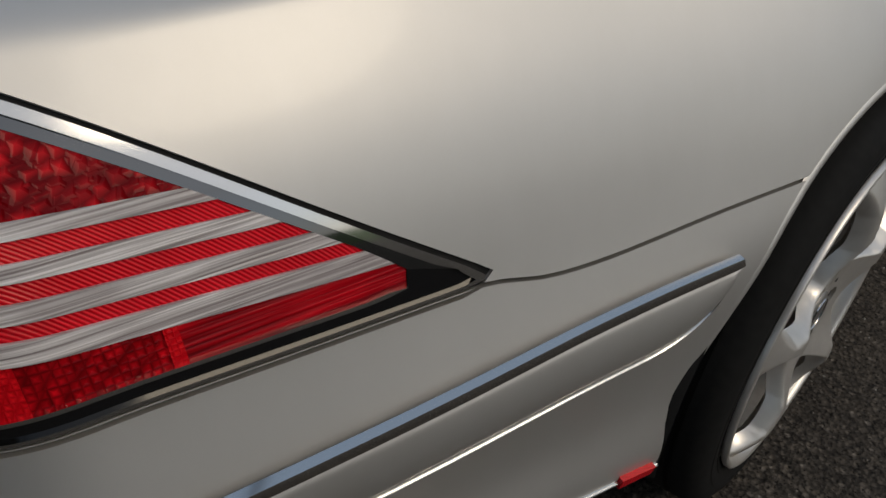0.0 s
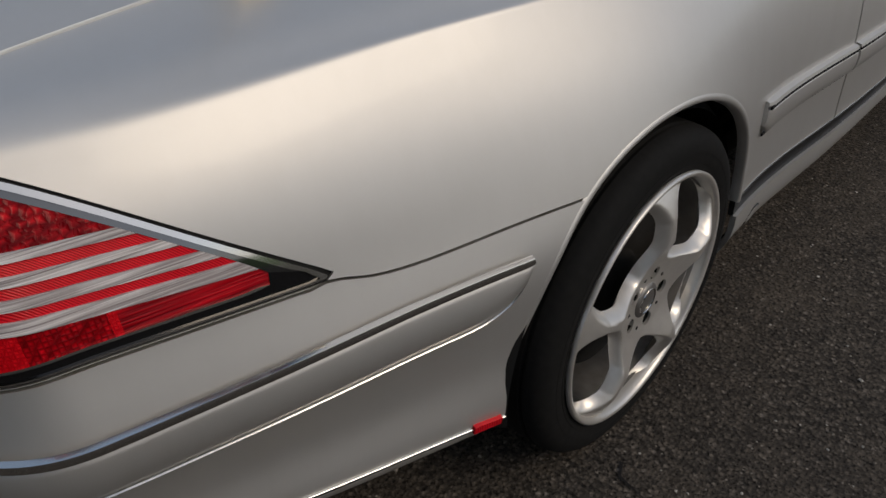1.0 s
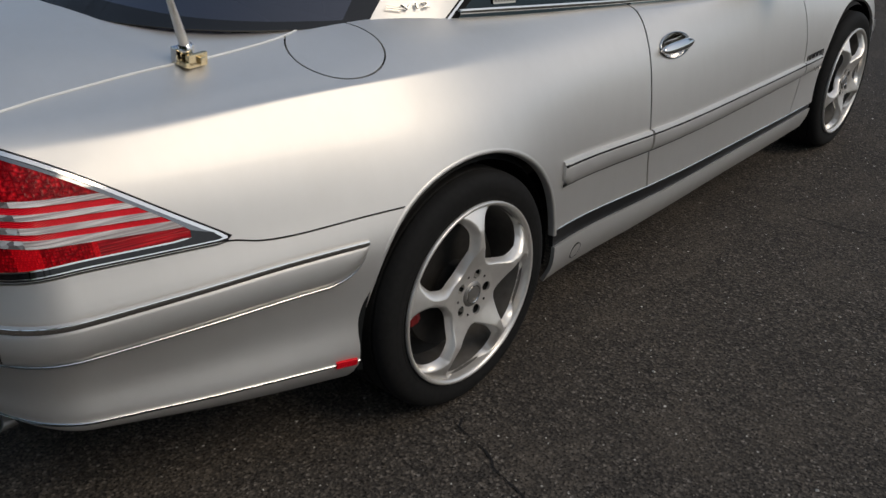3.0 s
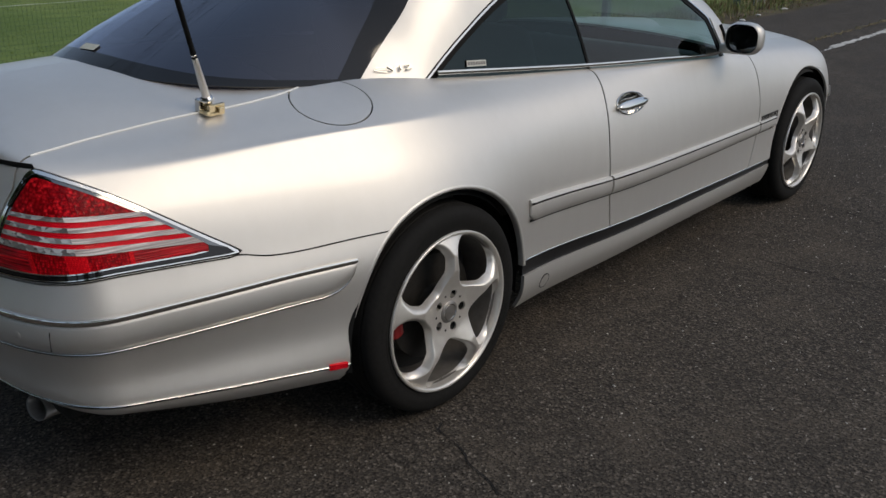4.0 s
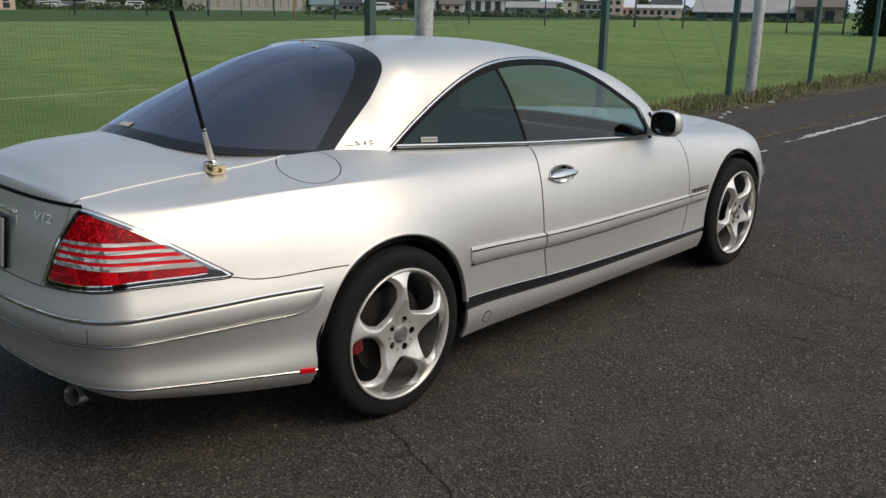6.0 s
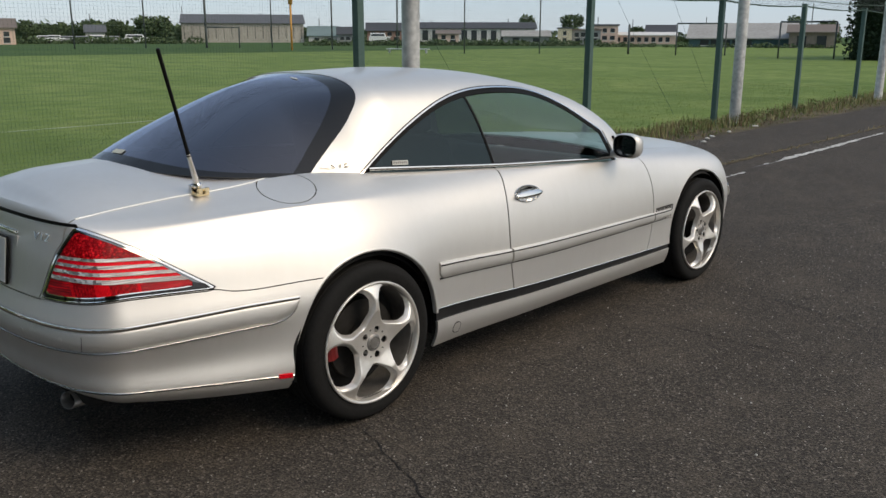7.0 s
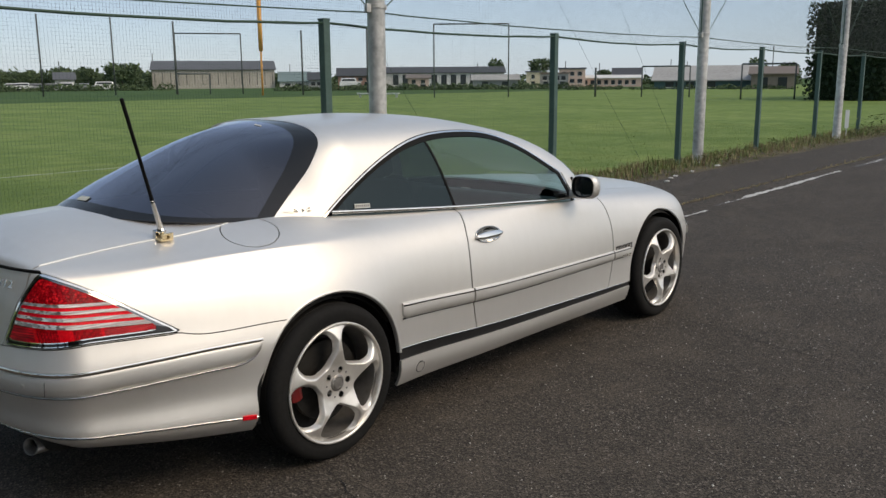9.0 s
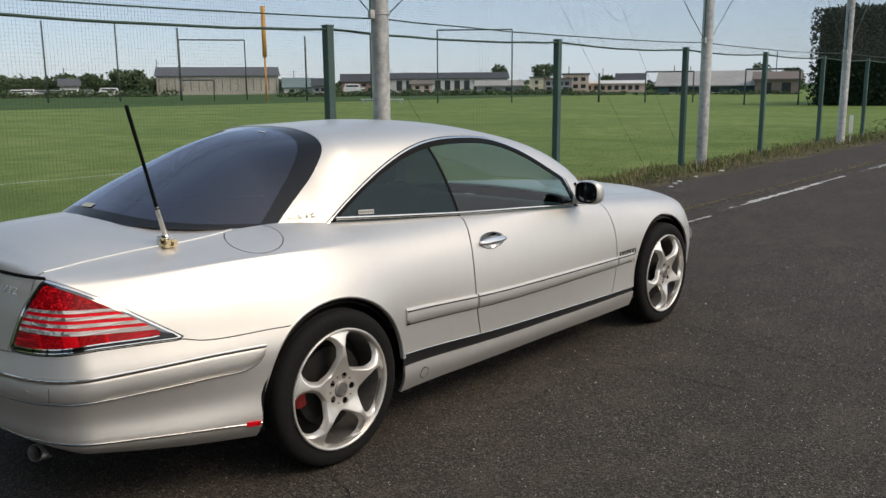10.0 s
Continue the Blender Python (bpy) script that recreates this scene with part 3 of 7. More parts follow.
def build_body(car):
    us = np.concatenate([np.linspace(0, 0.22, 56)[:-1], np.linspace(0.22, 0.85, 190)[:-1], np.linspace(0.85, 1, 30)])
    skin = Skin(body, us, np.linspace(0, 1, 88))
    cut = skin.cut
    polys = skin.all
    _, polys = cut(polys, arch(0.006, 0.382), "rear arch")
    _, polys = cut(polys, arch(2.875, 0.392), "front arch")
    # what the greenhouse covers
    under = lambda p: np.maximum(np.maximum(-0.25 - X(p), X(p) - 2.12), -Y(p) - BELT_Y(X(p)) + 0.03)
    _, polys = cut(polys, under, "under")
    lamp, polys = cut(polys, lamp_outline, "lamp")
    # skirts and the dark band between the wheels
    skirt, polys = cut(polys, lambda p: np.maximum(np.maximum(0.2 - X(p), X(p) - 2.6), Z(p) - band_low(X(p))), "skirt")
    band, polys = cut(polys, lambda p: np.maximum(np.maximum(0.2 - X(p), X(p) - 2.6), Z(p) - band_top(X(p))), "band")
    # rear bumper
    line = lambda p: np.maximum(X(p) + 0.02, Z(p) - np.where(X(p) > -0.64, bumper_top(X(p)), np.where(-Y(p) > 0.41, LAMP_LOW(X(p)) - 0.003, 0.665)))
    bumper, polys = cut(polys, lambda p: line(p) + 0.002, "bumper")
    _, polys = cut(polys, lambda p: line(p) - 0.002, "bumper gap")
    # boot lid: the deck inside the seam and the tail between the lamps
    edge = lambda p: np.maximum(X(p) - 0.2, -Y(p) - np.where(Z(p) > 0.93, trunk_seam(X(p)), np.minimum(trunk_seam(X(p)), 0.404 + (Z(p) - 0.698) * 0.42)))
    lid, polys = cut(polys, lambda p: edge(p) + 0.0025, "lid")
    _, polys = cut(polys, lambda p: edge(p) - 0.0025, "lid gap")
    # doors, wings, bonnet, front bumper
    ahead = lambda p: door_front(Z(p)) - X(p)
    front, polys = cut(polys, lambda p: ahead(p) + 0.004, "front")
    _, polys = cut(polys, lambda p: ahead(p) - 0.004, "front gap")
    door, polys = cut(polys, lambda p: door_rear(Z(p)) - X(p) + 0.004, "door")
    _, polys = cut(polys, lambda p: door_rear(Z(p)) - X(p) - 0.004, "door gap")
    _, door = cut(door, handle_hole, "handle hole")
    hood_edge = lambda p: -Y(p) - (half_width(X(p)) - 0.22 - 0.06 * np.clip(X(p) - 2.2, 0, 1)) + 0.0 * Z(p)
    hood, front = cut(front, lambda p: np.maximum(hood_edge(p), 0.72 - Z(p)) + 0.002, "hood")
    _, front = cut(front, lambda p: np.maximum(hood_edge(p), 0.72 - Z(p)) - 0.002, "hood gap")
    nose = lambda p: np.maximum(2.9 - X(p), Z(p) - 0.60)
    front_bumper, front = cut(front, lambda p: nose(p) + 0.0015, "nose")
    _, front = cut(front, lambda p: nose(p) - 0.0015, "nose gap")
    # filler flap in the right rear wing
    flap_f = lambda p: np.hypot(X(p) + 0.184, Y(p) + 0.600) - 0.118
    flap, quarter = cut(polys, lambda p: flap_f(p) + 0.0022, "flap")
    _, quarter_r = cut(quarter, lambda p: flap_f(p) - 0.0022, "flap gap")
    for side, sheet in ((0, quarter_r), (1, polys)):
        child("rear_wing", skin.mesh("rear_wing", sheet, mirror=side), PAINT, car, "silver metallic rear wing with a rounded shoulder")
    child("filler_flap", skin.mesh("filler_flap", flap), PAINT, car, "round silver filler flap")
    for side in (0, 1):
        child("door", skin.mesh("door", door, mirror=side), PAINT, car, "long silver coupe door")
        child("front_wing", skin.mesh("front_wing", front, mirror=side), PAINT, car)
        child("sill_skirt", skin.mesh("sill_skirt", skirt, mirror=side), PAINT, car, "silver sill skirt")
        child("sill_band", skin.mesh("sill_band", band, lift=-0.008, mirror=side), DARK_CHROME, car, "dark strip above the sill")
    child("rear_bumper", skin.mesh("rear_bumper", bumper, mirror=2), PAINT, car)
    child("boot_lid", skin.mesh("boot_lid", lid, mirror=2), PAINT, car, "silver boot lid")
    child("bonnet", skin.mesh("bonnet", hood, mirror=2), PAINT, car)
    child("front_bumper", skin.mesh("front_bumper", front_bumper, mirror=2), PAINT, car)
    inner = Skin(body, us[::2], np.linspace(0, 1, 40))
    shell = inner.all
    _, shell = inner.cut(shell, arch(0.006, 0.394), "a")
    _, shell = inner.cut(shell, arch(2.875, 0.405), "b")
    _, shell = inner.cut(shell, lambda p: np.maximum(np.maximum(-0.25 - X(p), X(p) - 2.12), -Y(p) - BELT_Y(X(p)) + 0.03), "c")
    _, shell = inner.cut(shell, lambda p: handle_hole(p) - 0.06, "d")
    child("inner_shell", inner.mesh("inner_shell", shell, lip=0, lift=-0.014, mirror=2), VOID, car, "dark inner shell behind the shut lines")
    return skin, lamp


def build_canopy(car):
    skin = Skin(canopy, np.linspace(0, 1, 200), np.linspace(0, 1, 64))
    cut = skin.cut
    side_f = lambda p: np.maximum(np.maximum(Z(p) - window_top(X(p)), 0.15 - X(p)), (X(p) - 1.866 + (Z(p) - 1.061) * 0.386) * 0.93)
    sides, polys = cut(skin.all, lambda p: np.where(-Y(p) > 0.40, side_f(p), 1.0), "side")
    # rear window: its edge leans forward with height and is rounded at the top corner
    def rear_f(p):
        a = (X(p) - REAR_EDGE(Z(p))) * 0.75
        b = X(p) - 0.322 - 0.04 * np.clip(1 - (Y(p) / 0.5) ** 2, 0, 1)
        k = 75.0
        return np.log(np.exp(k * a) + np.exp(k * b)) / k
    rear, polys = cut(polys, rear_f, "rear")
    line = lambda p: np.abs(X(p) - 1.505 - 0.9 * (-Y(p) - 0.56)) - 0.0022
    _, polys = cut(polys, lambda p: np.where((-Y(p) > 0.50) & (Z(p) > window_top(X(p)) - 0.01), line(p), 1.0), "roof joint")
    screen, roof = cut(polys, lambda p: np.maximum(1.30 - X(p), 1.38 + 1.16 * np.abs(Y(p)) ** 1.6 - X(p)), "screen")
    child("roof", skin.mesh("roof", roof, mirror=2), PAINT, car, "silver roof with its pillars")
    # rear window: black border and pane
    pane, border = cut(rear, lambda p: rear_f(p) + 0.064, "rear border")
    pane, foot = cut(pane, lambda p: -(Z(p) - (1.090 - 0.058 * (Y(p) / 0.45) ** 2)), "rear foot")
    pane_ob = child("rear_window", skin.mesh("rear_window", pane, lip=0.004, lift=-0.002, mirror=2), REAR_TINT, car, "dark tinted rear window")
    child("window_border", skin.mesh("window_border", border + foot, lip=0.004, lift=-0.002, mirror=2), GLASS_BORDER, pane_ob, "black printed border of the rear window")
    child("windscreen", skin.mesh("windscreen", screen, lip=0.004, lift=-0.002, mirror=2), SCREEN, car, "clear windscreen")
    # side glass: chrome edge, black seal, rear pane and door pane
    groove, inner = cut(sides, lambda p: -(side_f(p) + 0.005), "groove")
    edge, inner = cut(inner, lambda p: -(side_f(p) + 0.0125), "chrome")
    seal, glass = cut(inner, lambda p: -(side_f(p) + 0.033), "seal")
    b_line = lambda p: X(p) - (0.977 - (Z(p) - 0.94) * 0.23)
    rear_pane, door_pane = cut(glass, lambda p: b_line(p) + 0.006, "b pillar")
    pillar, door_pane = cut(door_pane, lambda p: b_line(p) - 0.006, "b pillar front")
    for side in (0, 1):
        child("window_trim", skin.mesh("window_trim", edge, lip=0.006, lift=0.003, mirror=side), CHROME, car, "thin bright window trim")
        child("window_seal", skin.mesh("window_seal", seal + pillar + groove, lip=0.006, lift=-0.001, mirror=side), BLACK, car, "black rubber window seal")
        child("side_window", skin.mesh("side_window", rear_pane, lip=0.003, lift=-0.004, mirror=side), TINTED, car, "dark tinted rear side window")
        child("door_window", skin.mesh("door_window", door_pane, lip=0.003, lift=-0.004, mirror=side), CLEAR_GREEN, car, "green-tinted door window")
    # bright strip along the belt
    xs = np.linspace(0.235, 1.93, 60)
    for side in (1, -1):
        pts = [Vector((x, -side * (float(BELT_Y(x)) + 0.003), float(BELT_Z(x)) + 0.022)) for x in xs]
        child("belt_strip", strip("belt_strip", pts, [Vector((0, 0, 1))] * 60, [Vector((0, -side, 0.3)).normalized()] * 60,
              ((-0.0075, -0.01), (-0.0075, 0.004), (0.0, 0.007), (0.006, 0.004), (0.006, -0.01))), CHROME, car, "bright strip along the belt line")
    return skin


car = thing("car", "silver metallic two-door luxury coupe parked on asphalt", "car", pose(0, 0, 0))
body_skin, lamp_polys = build_body(car)
canopy_skin = build_canopy(car)


# ---- tail lamps ----
def lens_material(name, deep, bright, scale, patchy=0.7, random_cells=0.25):
    """Moulded lamp plastic with fine prisms."""
    m = material(name, bright, 0.22, spec=0.10)
    at = place(m)
    prism = add(m, "TexVoronoi", Scale=scale)
    prism.distance = "CHEBYCHEV"
    prism.inputs["Randomness"].default_value = random_cells
    link(m, at, prism.inputs["Vector"])
    broad = noise_of(m, at, 34, 3.0)
    colour = mix(m, ramp(m, prism.outputs["Distance"], (0.1, 0.0), (0.6, 1.0)), bright, deep)
    colour = mix(m, ramp(m, prism.outputs["Color"], (0.25, 0.55), (0.6, 0.0)), colour, deep)
    colour = mix(m, ramp(m, broad, (0.42, 0.0), (0.60, patchy)), colour, deep)
    link(m, colour, bsdf(m).inputs["Base Color"])
    bump(m, prism.outputs["Distance"], 0.55, 0.003)
    return m


def comb_material(name, deep, bright, period):
    """Lamp plastic with a fine comb of slanted ribs."""
    m = material(name, bright, 0.25, spec=0.22)
    comb = add(m, "TexWave", Scale=0.628 / period)
    comb.bands_direction = "DIAGONAL"
    link(m, place(m, (1.0, 1.0, 0.35)), comb.inputs["Vector"])
    broad = noise_of(m, place(m), 26, 3.0)
    colour = ramp(m, comb.outputs["Fac"], (0.15, deep), (0.55, bright))
    link(m, mix(m, ramp(m, broad, (0.45, 0.0), (0.7, 0.5)), colour, deep), bsdf(m).inputs["Base Color"])
    bump(m, comb.outputs["Fac"], 0.4, 0.002)
    return m


RED_LENS = comb_material("red_lamp_lens", (0.60, 0.002, 0.010), (0.96, 0.010, 0.026), 0.0030)
HATCH_LENS = lens_material("hatched_lamp_lens", (0.13, 0.001, 0.003), (0.90, 0.006, 0.016), 165, 0.45)
# dark and bright sparkle of the facets is put into this lens's colour
TOP_RED_LENS = lens_material("faceted_red_lens", (0.17, 0.001, 0.004), (0.99, 0.018, 0.028), 120, 0.65, 1.0)
BRIGHT_LENS = lens_material("bright_red_rib", (0.55, 0.002, 0.008), (0.98, 0.012, 0.02), 230, 0.3)


def ribbed_material(name, dark, light, scale, spec=0.22):
    """Lamp plastic with long level ribs."""
    m = material(name, light, 0.22, spec=spec)
    ribs = add(m, "TexNoise", Scale=1.0, Detail=2.0)
    link(m, place(m, (6, 6, scale)), ribs.inputs["Vector"])
    patch = noise_of(m, place(m, (9, 9, 30)), 1.0, 2.0)
    colour = ramp(m, ribs.outputs["Fac"], (0.36, dark), (0.62, light))
    link(m, mix(m, ramp(m, patch, (0.42, 0.0), (0.62, 0.55)), colour, dark), bsdf(m).inputs["Base Color"])
    bump(m, ribs.outputs["Fac"], 0.5, 0.004)
    return m


def reflector_material():
    """Bright faceted reflector behind clear plastic; the sparkle is put into the facet colours."""
    m = material("sparkling_reflector", (0.8, 0.78, 0.76), 0.18, metal=0.45)
    at = place(m, (1.0, 1.0, 1.6))
    cells = add(m, "TexVoronoi", Scale=70.0)
    link(m, at, cells.inputs["Vector"])
    link(m, ramp(m, cells.outputs["Color"], (0.25, (0.22, 0.19, 0.19)), (0.55, (0.50, 0.47, 0.46)), (0.80, (0.92, 0.90, 0.89))), bsdf(m).inputs["Base Color"])
    bump(m, cells.outputs["Distance"], 0.25, 0.004)
    return m


CLEAR_LENS = ribbed_material("clear_ribbed_lens", (0.30, 0.255, 0.255), (0.90, 0.86, 0.85), 420)
DEEP_RED_LENS = ribbed_material("deep_red_lamp_lens", (0.16, 0.001, 0.004), (0.90, 0.006, 0.018), 260)
REFLECTOR = reflector_material()
BLACK_MIRROR = material("dark_chrome_trim", (0.20, 0.205, 0.21), 0.06, metal=1.0)


def build_lamps(skin, polys):
    cut = skin.cut
    seam, rest = cut(polys, lambda p: -(lamp_outline(p) + 0.0045), "lamp gap")
    low_side = lambda p: LAMP_LOW(X(p)) - Z(p) - lamp_outline(p)          # near zero along the foot
    at_foot = lambda p: low_side(p) > -0.014
    bead, rest = cut(rest, lambda p: -(lamp_outline(p) + np.where(at_foot(p), 0.0068, 0.0115)), "lamp bead")
    wide = lambda p: np.where(at_foot(p), 0.0175, 0.0185) + 0.007 * np.clip((X(p) + 0.735) / 0.06, 0, 1)
    trim, rest = cut(rest, lambda p: -(lamp_outline(p) + wide(p)), "lamp trim")
    foot_band, trim = cut(trim, lambda p: -0.014 - low_side(p), "foot band")
    line, lens = cut(rest, lambda p: np.where(at_foot(p), -(lamp_outline(p) + wide(p) + 0.0030), 1.0), "lamp line")
    height = lambda p: Z(p) + 0.075 * (X(p) + 0.75)
    zones = []
    bottom, left = cut(lens, lambda p: height(p) - 0.7235, "zone0")
    for n, top in enumerate((0.7385, 0.7495, 0.7615, 0.7735, 0.7845, 0.7965, 0.8065)):
        zone, left = cut(left, lambda p, top=top: height(p) - top, f"zone{n + 1}")
        if n % 2:
            zones.append(("red_stripe", RED_LENS, 0.0, zone))
        else:
            glint, zone = cut(zone, lambda p: X(p) + 0.990, f"glint{n}")
            zones += [("clear_stripe", CLEAR_LENS, 0.0035, zone), ("reflector", REFLECTOR, 0.0015, glint)]
    pieces = []
    for n, (end, kind) in enumerate(((1.058, "ribbed_lens"), (1.053, "bright_rib"), (1.010, "hatched_lens"), (0.972, "bright_rib"), (0.886, "hatched_lens"), (0.876, "bright_rib"))):
        piece, bottom = cut(bottom, lambda p, end=end: X(p) + end, f"piece{n}")
        pieces.append((kind, piece))
    pieces.append(("ribbed_lens", bottom))
    looks = {"ribbed_lens": DEEP_RED_LENS, "bright_rib": BRIGHT_LENS, "hatched_lens": HATCH_LENS}
    for side in (0, 1):
        lamp = child("tail_lamp", skin.mesh("tail_lamp", trim, lip=0.01, lift=0.0015, mirror=side), BLACK_MIRROR, car, "red tail lamp with clear stripes in a chrome frame")
        child("foot_band", skin.mesh("foot_band", foot_band, lip=0.01, lift=0.0010, mirror=side), GLASS_BORDER, lamp, "glossy black band under the lens")
        child("chrome_frame", skin.mesh("chrome_frame", bead, lip=0.012, lift=0.0045, mirror=side), CHROME, lamp, "thin chrome frame")
        child("chrome_line", skin.mesh("chrome_line", line, lip=0.008, lift=0.003, mirror=side), CHROME, lamp)
        # sunken black strip: the groove's shade round the lamp as colour
        child("lamp_gap", skin.mesh("lamp_gap", seam, lip=0.004, lift=-0.004, mirror=side), VOID, lamp, "gap round the lamp, its shade coloured black")
        child("faceted_lens", skin.mesh("faceted_lens", left, lip=0.008, lift=0.001, mirror=side), TOP_RED_LENS, lamp, "bright faceted red lens")
        for kind, piece in pieces:
            if piece:
                child(kind, skin.mesh(kind, piece, lip=0.008, lift=0.001 if kind == "bright_rib" else 0.0, mirror=side), looks[kind], lamp)
        for kind, mat, lift, zone in zones:
            if zone:
                child(kind, skin.mesh(kind, zone, lip=0.006, lift=lift, mirror=side), mat, lamp)


build_lamps(body_skin, lamp_polys)


# ---- mouldings, chrome lines, handles ----
def tail_points(z_of, inner_y, x_end, n=40):
    """Frames along the bumper from near the middle of the tail to x_end on the side."""
    u_end = side_u(x_end)
    found = []
    for u in np.concatenate([np.linspace(0.0, 0.2199, 46), np.linspace(0.22, u_end, n)]):
        p = at_height(float(u), z_of(-0.9))
        found.append(at_height(float(u), z_of(p[0].x)))
    return frames_of(found)


def mirrored(me):
    other = me.copy()
    for v in other.vertices:
        v.co.y = -v.co.y
    other.flip_normals()
    return other


def both_sides(name, me, mat, label="", parent=None):
    child(name, me, mat, parent or car, label)
    child(name, mirrored(me), mat, parent or car, label)


def build_mouldings():
    # bumper moulding: a painted strip with a rounded front end, chrome on its upper and lower edges
    pts, ups, outs = tail_points(lambda x: 0.548 + 0.006 * min(1.0, max(0.0, (x + 0.9) / 0.35)), 0, -0.342, 60)
    n = len(pts)
    prof = []
    shape = ((-0.035, -0.004), (-0.033, 0.006), (-0.024, 0.0105), (0.002, 0.012), (0.030, 0.0105), (0.0425, 0.006), (0.044, -0.004))
    vs, fs = [], []
    for i, (p, up, out) in enumerate(zip(pts, ups, outs)):
        left = np.clip((p.x + 0.46) / 0.115, 0, 1)       # the lower edge sweeps up towards the front end
        foot = 1.0 - 0.98 * (1 - math.sqrt(max(0.0, 1 - left**2.2))) * 1.0
        for a, b in shape:
            a2 = 0.0435 - (0.0435 - a) * foot
            vs.append(tuple(p + up * a2 + out * b))
    k = len(shape)
    fs = [(i * k + j, i * k + j + 1, (i + 1) * k + j + 1, (i + 1) * k + j) for i in range(n - 1) for j in range(k - 1)]
    me = bpy.data.meshes.new("bumper_moulding")
    me.from_pydata(vs, [], [tuple(reversed(f)) for f in fs])
    me.polygons.foreach_set("use_smooth", [True] * len(fs))
    both_sides("bumper_moulding", me, PAINT, "silver bumper moulding edged with chrome")
    bead = ((-0.006, -0.002), (-0.005, 0.005), (0.0, 0.0075), (0.005, 0.005), (0.006, -0.002))
    top = [p + up * 0.0465 + out * 0.004 for p, up, out in zip(pts, ups, outs)]
    both_sides("chrome_strip", strip("chrome_strip", top, ups, outs, tuple((a * 1.35, b * 1.2) for a, b in bead)), CHROME, "chrome strip on the bumper moulding")
    low = []
    for p, up, out in zip(pts, ups, outs):
        left = np.clip((p.x + 0.46) / 0.115, 0, 1)
        foot = 1.0 - 0.98 * (1 - math.sqrt(max(0.0, 1 - left**2.2)))
        low.append(p + up * (0.0435 - 0.081 * foot) + out * 0.0045)
    both_sides("chrome_line", strip("chrome_line", low, ups, outs, tuple((a * 0.36, b * 0.55) for a, b in bead)), LINE_CHROME, "thin chrome line under the moulding")
    # a black strip stands for the shade under the chrome line
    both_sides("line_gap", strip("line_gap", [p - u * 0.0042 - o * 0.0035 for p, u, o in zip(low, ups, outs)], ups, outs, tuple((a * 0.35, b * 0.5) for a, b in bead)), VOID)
    # lower chrome line and the red side marker
    z_low = lambda x: 0.296 + 0.058 * min(1.0, max(0.0, (-0.38 - x) / 0.62))
    pts, ups, outs = tail_points(z_low, 0, -0.375, 60)
    both_sides("chrome_line", strip("chrome_line", pts, ups, outs, tuple((a * 0.30, b * 0.5) for a, b in bead)), LINE_CHROME, "thin chrome line low on the bumper")
    # shade below the low chrome line, put in as a black strip
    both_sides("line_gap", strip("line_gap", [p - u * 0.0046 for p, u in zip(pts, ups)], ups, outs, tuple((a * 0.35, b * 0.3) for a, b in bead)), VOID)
    xs = np.linspace(-0.436, -0.384, 5)
    mp, mu, mo = on_body(xs, [z_low(x) + 0.001 for x in xs])
    both_sides("side_marker", strip("side_marker", mp, mu, mo, ((-0.011, -0.003), (-0.010, 0.006), (0.007, 0.007), (0.008, -0.003))), RED_LENS, "small red side marker")
    # door and wing rub strips
    top_z, low_z = cubic((0.39, 0.87, 1.44, 2.35), (0.597, 0.572, 0.557, 0.541)), cubic((0.39, 0.87, 1.44, 2.35), (0.523, 0.503, 0.491, 0.487))
    for name, x0, x1 in (("wing_strip", 0.402, 0.893), ("door_strip", 0.906, 2.250), ("front_strip", 2.262, 2.462)):
        xs = np.linspace(x0, x1, 28)
        mid = [(float(top_z(x)) + float(low_z(x))) / 2 for x in xs]
        sp, su, so = on_body(xs, mid)
        vs, fs = [], []
        for i, x in enumerate(xs):
            h = (float(top_z(x)) - float(low_z(x))) / 2
            near = 1.0
            if name == "wing_strip":
                near = min(1.0, 0.45 + (x - x0) / 0.03)
            for a, b in ((-1.0, -0.003), (-1.0, 0.007), (-0.86, 0.0125), (-0.4, 0.016), (0.1, 0.017), (0.5, 0.0155), (0.60, 0.0105), (0.68, 0.0105), (0.74, 0.0145), (0.94, 0.012), (1.0, 0.006), (1.0, -0.003)):
                vs.append(tuple(sp[i] + su[i] * a * h * (near if a < 0 else 1) + so[i] * b * min(1, near + 0.1)))
        k = 12
        fs = [(i * k + j, i * k + j + 1, (i + 1) * k + j + 1, (i + 1) * k + j) for i in range(len(xs) - 1) for j in range(k - 1)]
        fs += [tuple(range(k)), tuple(reversed(range((len(xs) - 1) * k, len(xs) * k)))]
        me = bpy.data.meshes.new("rub_strip")
        me.from_pydata(vs, [], [tuple(reversed(f)) for f in fs])
        me.polygons.foreach_set("use_smooth", [True] * len(fs))
        me.set_sharp_from_angle(angle=radians(40))
        both_sides("rub_strip", me, PAINT, "silver rub strip along the side")
        # black strips put the shade of the crease and lower edge into colour
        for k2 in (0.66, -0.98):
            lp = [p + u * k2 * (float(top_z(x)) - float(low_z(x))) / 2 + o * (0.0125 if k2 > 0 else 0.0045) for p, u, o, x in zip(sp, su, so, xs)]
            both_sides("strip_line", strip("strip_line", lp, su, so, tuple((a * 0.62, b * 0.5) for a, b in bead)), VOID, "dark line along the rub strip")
    # short strip on the front bumper
    xs = np.linspace(3.30, 3.60, 16)
    found = [at_height(0.85 + 0.15 * (x - 3.0) / 0.9 * 0.75, 0.53) for x in xs]
    sp, su, so = frames_of(found)
    both_sides("front_bumper_strip", strip("front_bumper_strip", sp, su, so, ((-0.034, -0.003), (-0.030, 0.010), (0.0, 0.014), (0.030, 0.010), (0.034, -0.003))), PAINT, "silver strip on the front bumper")
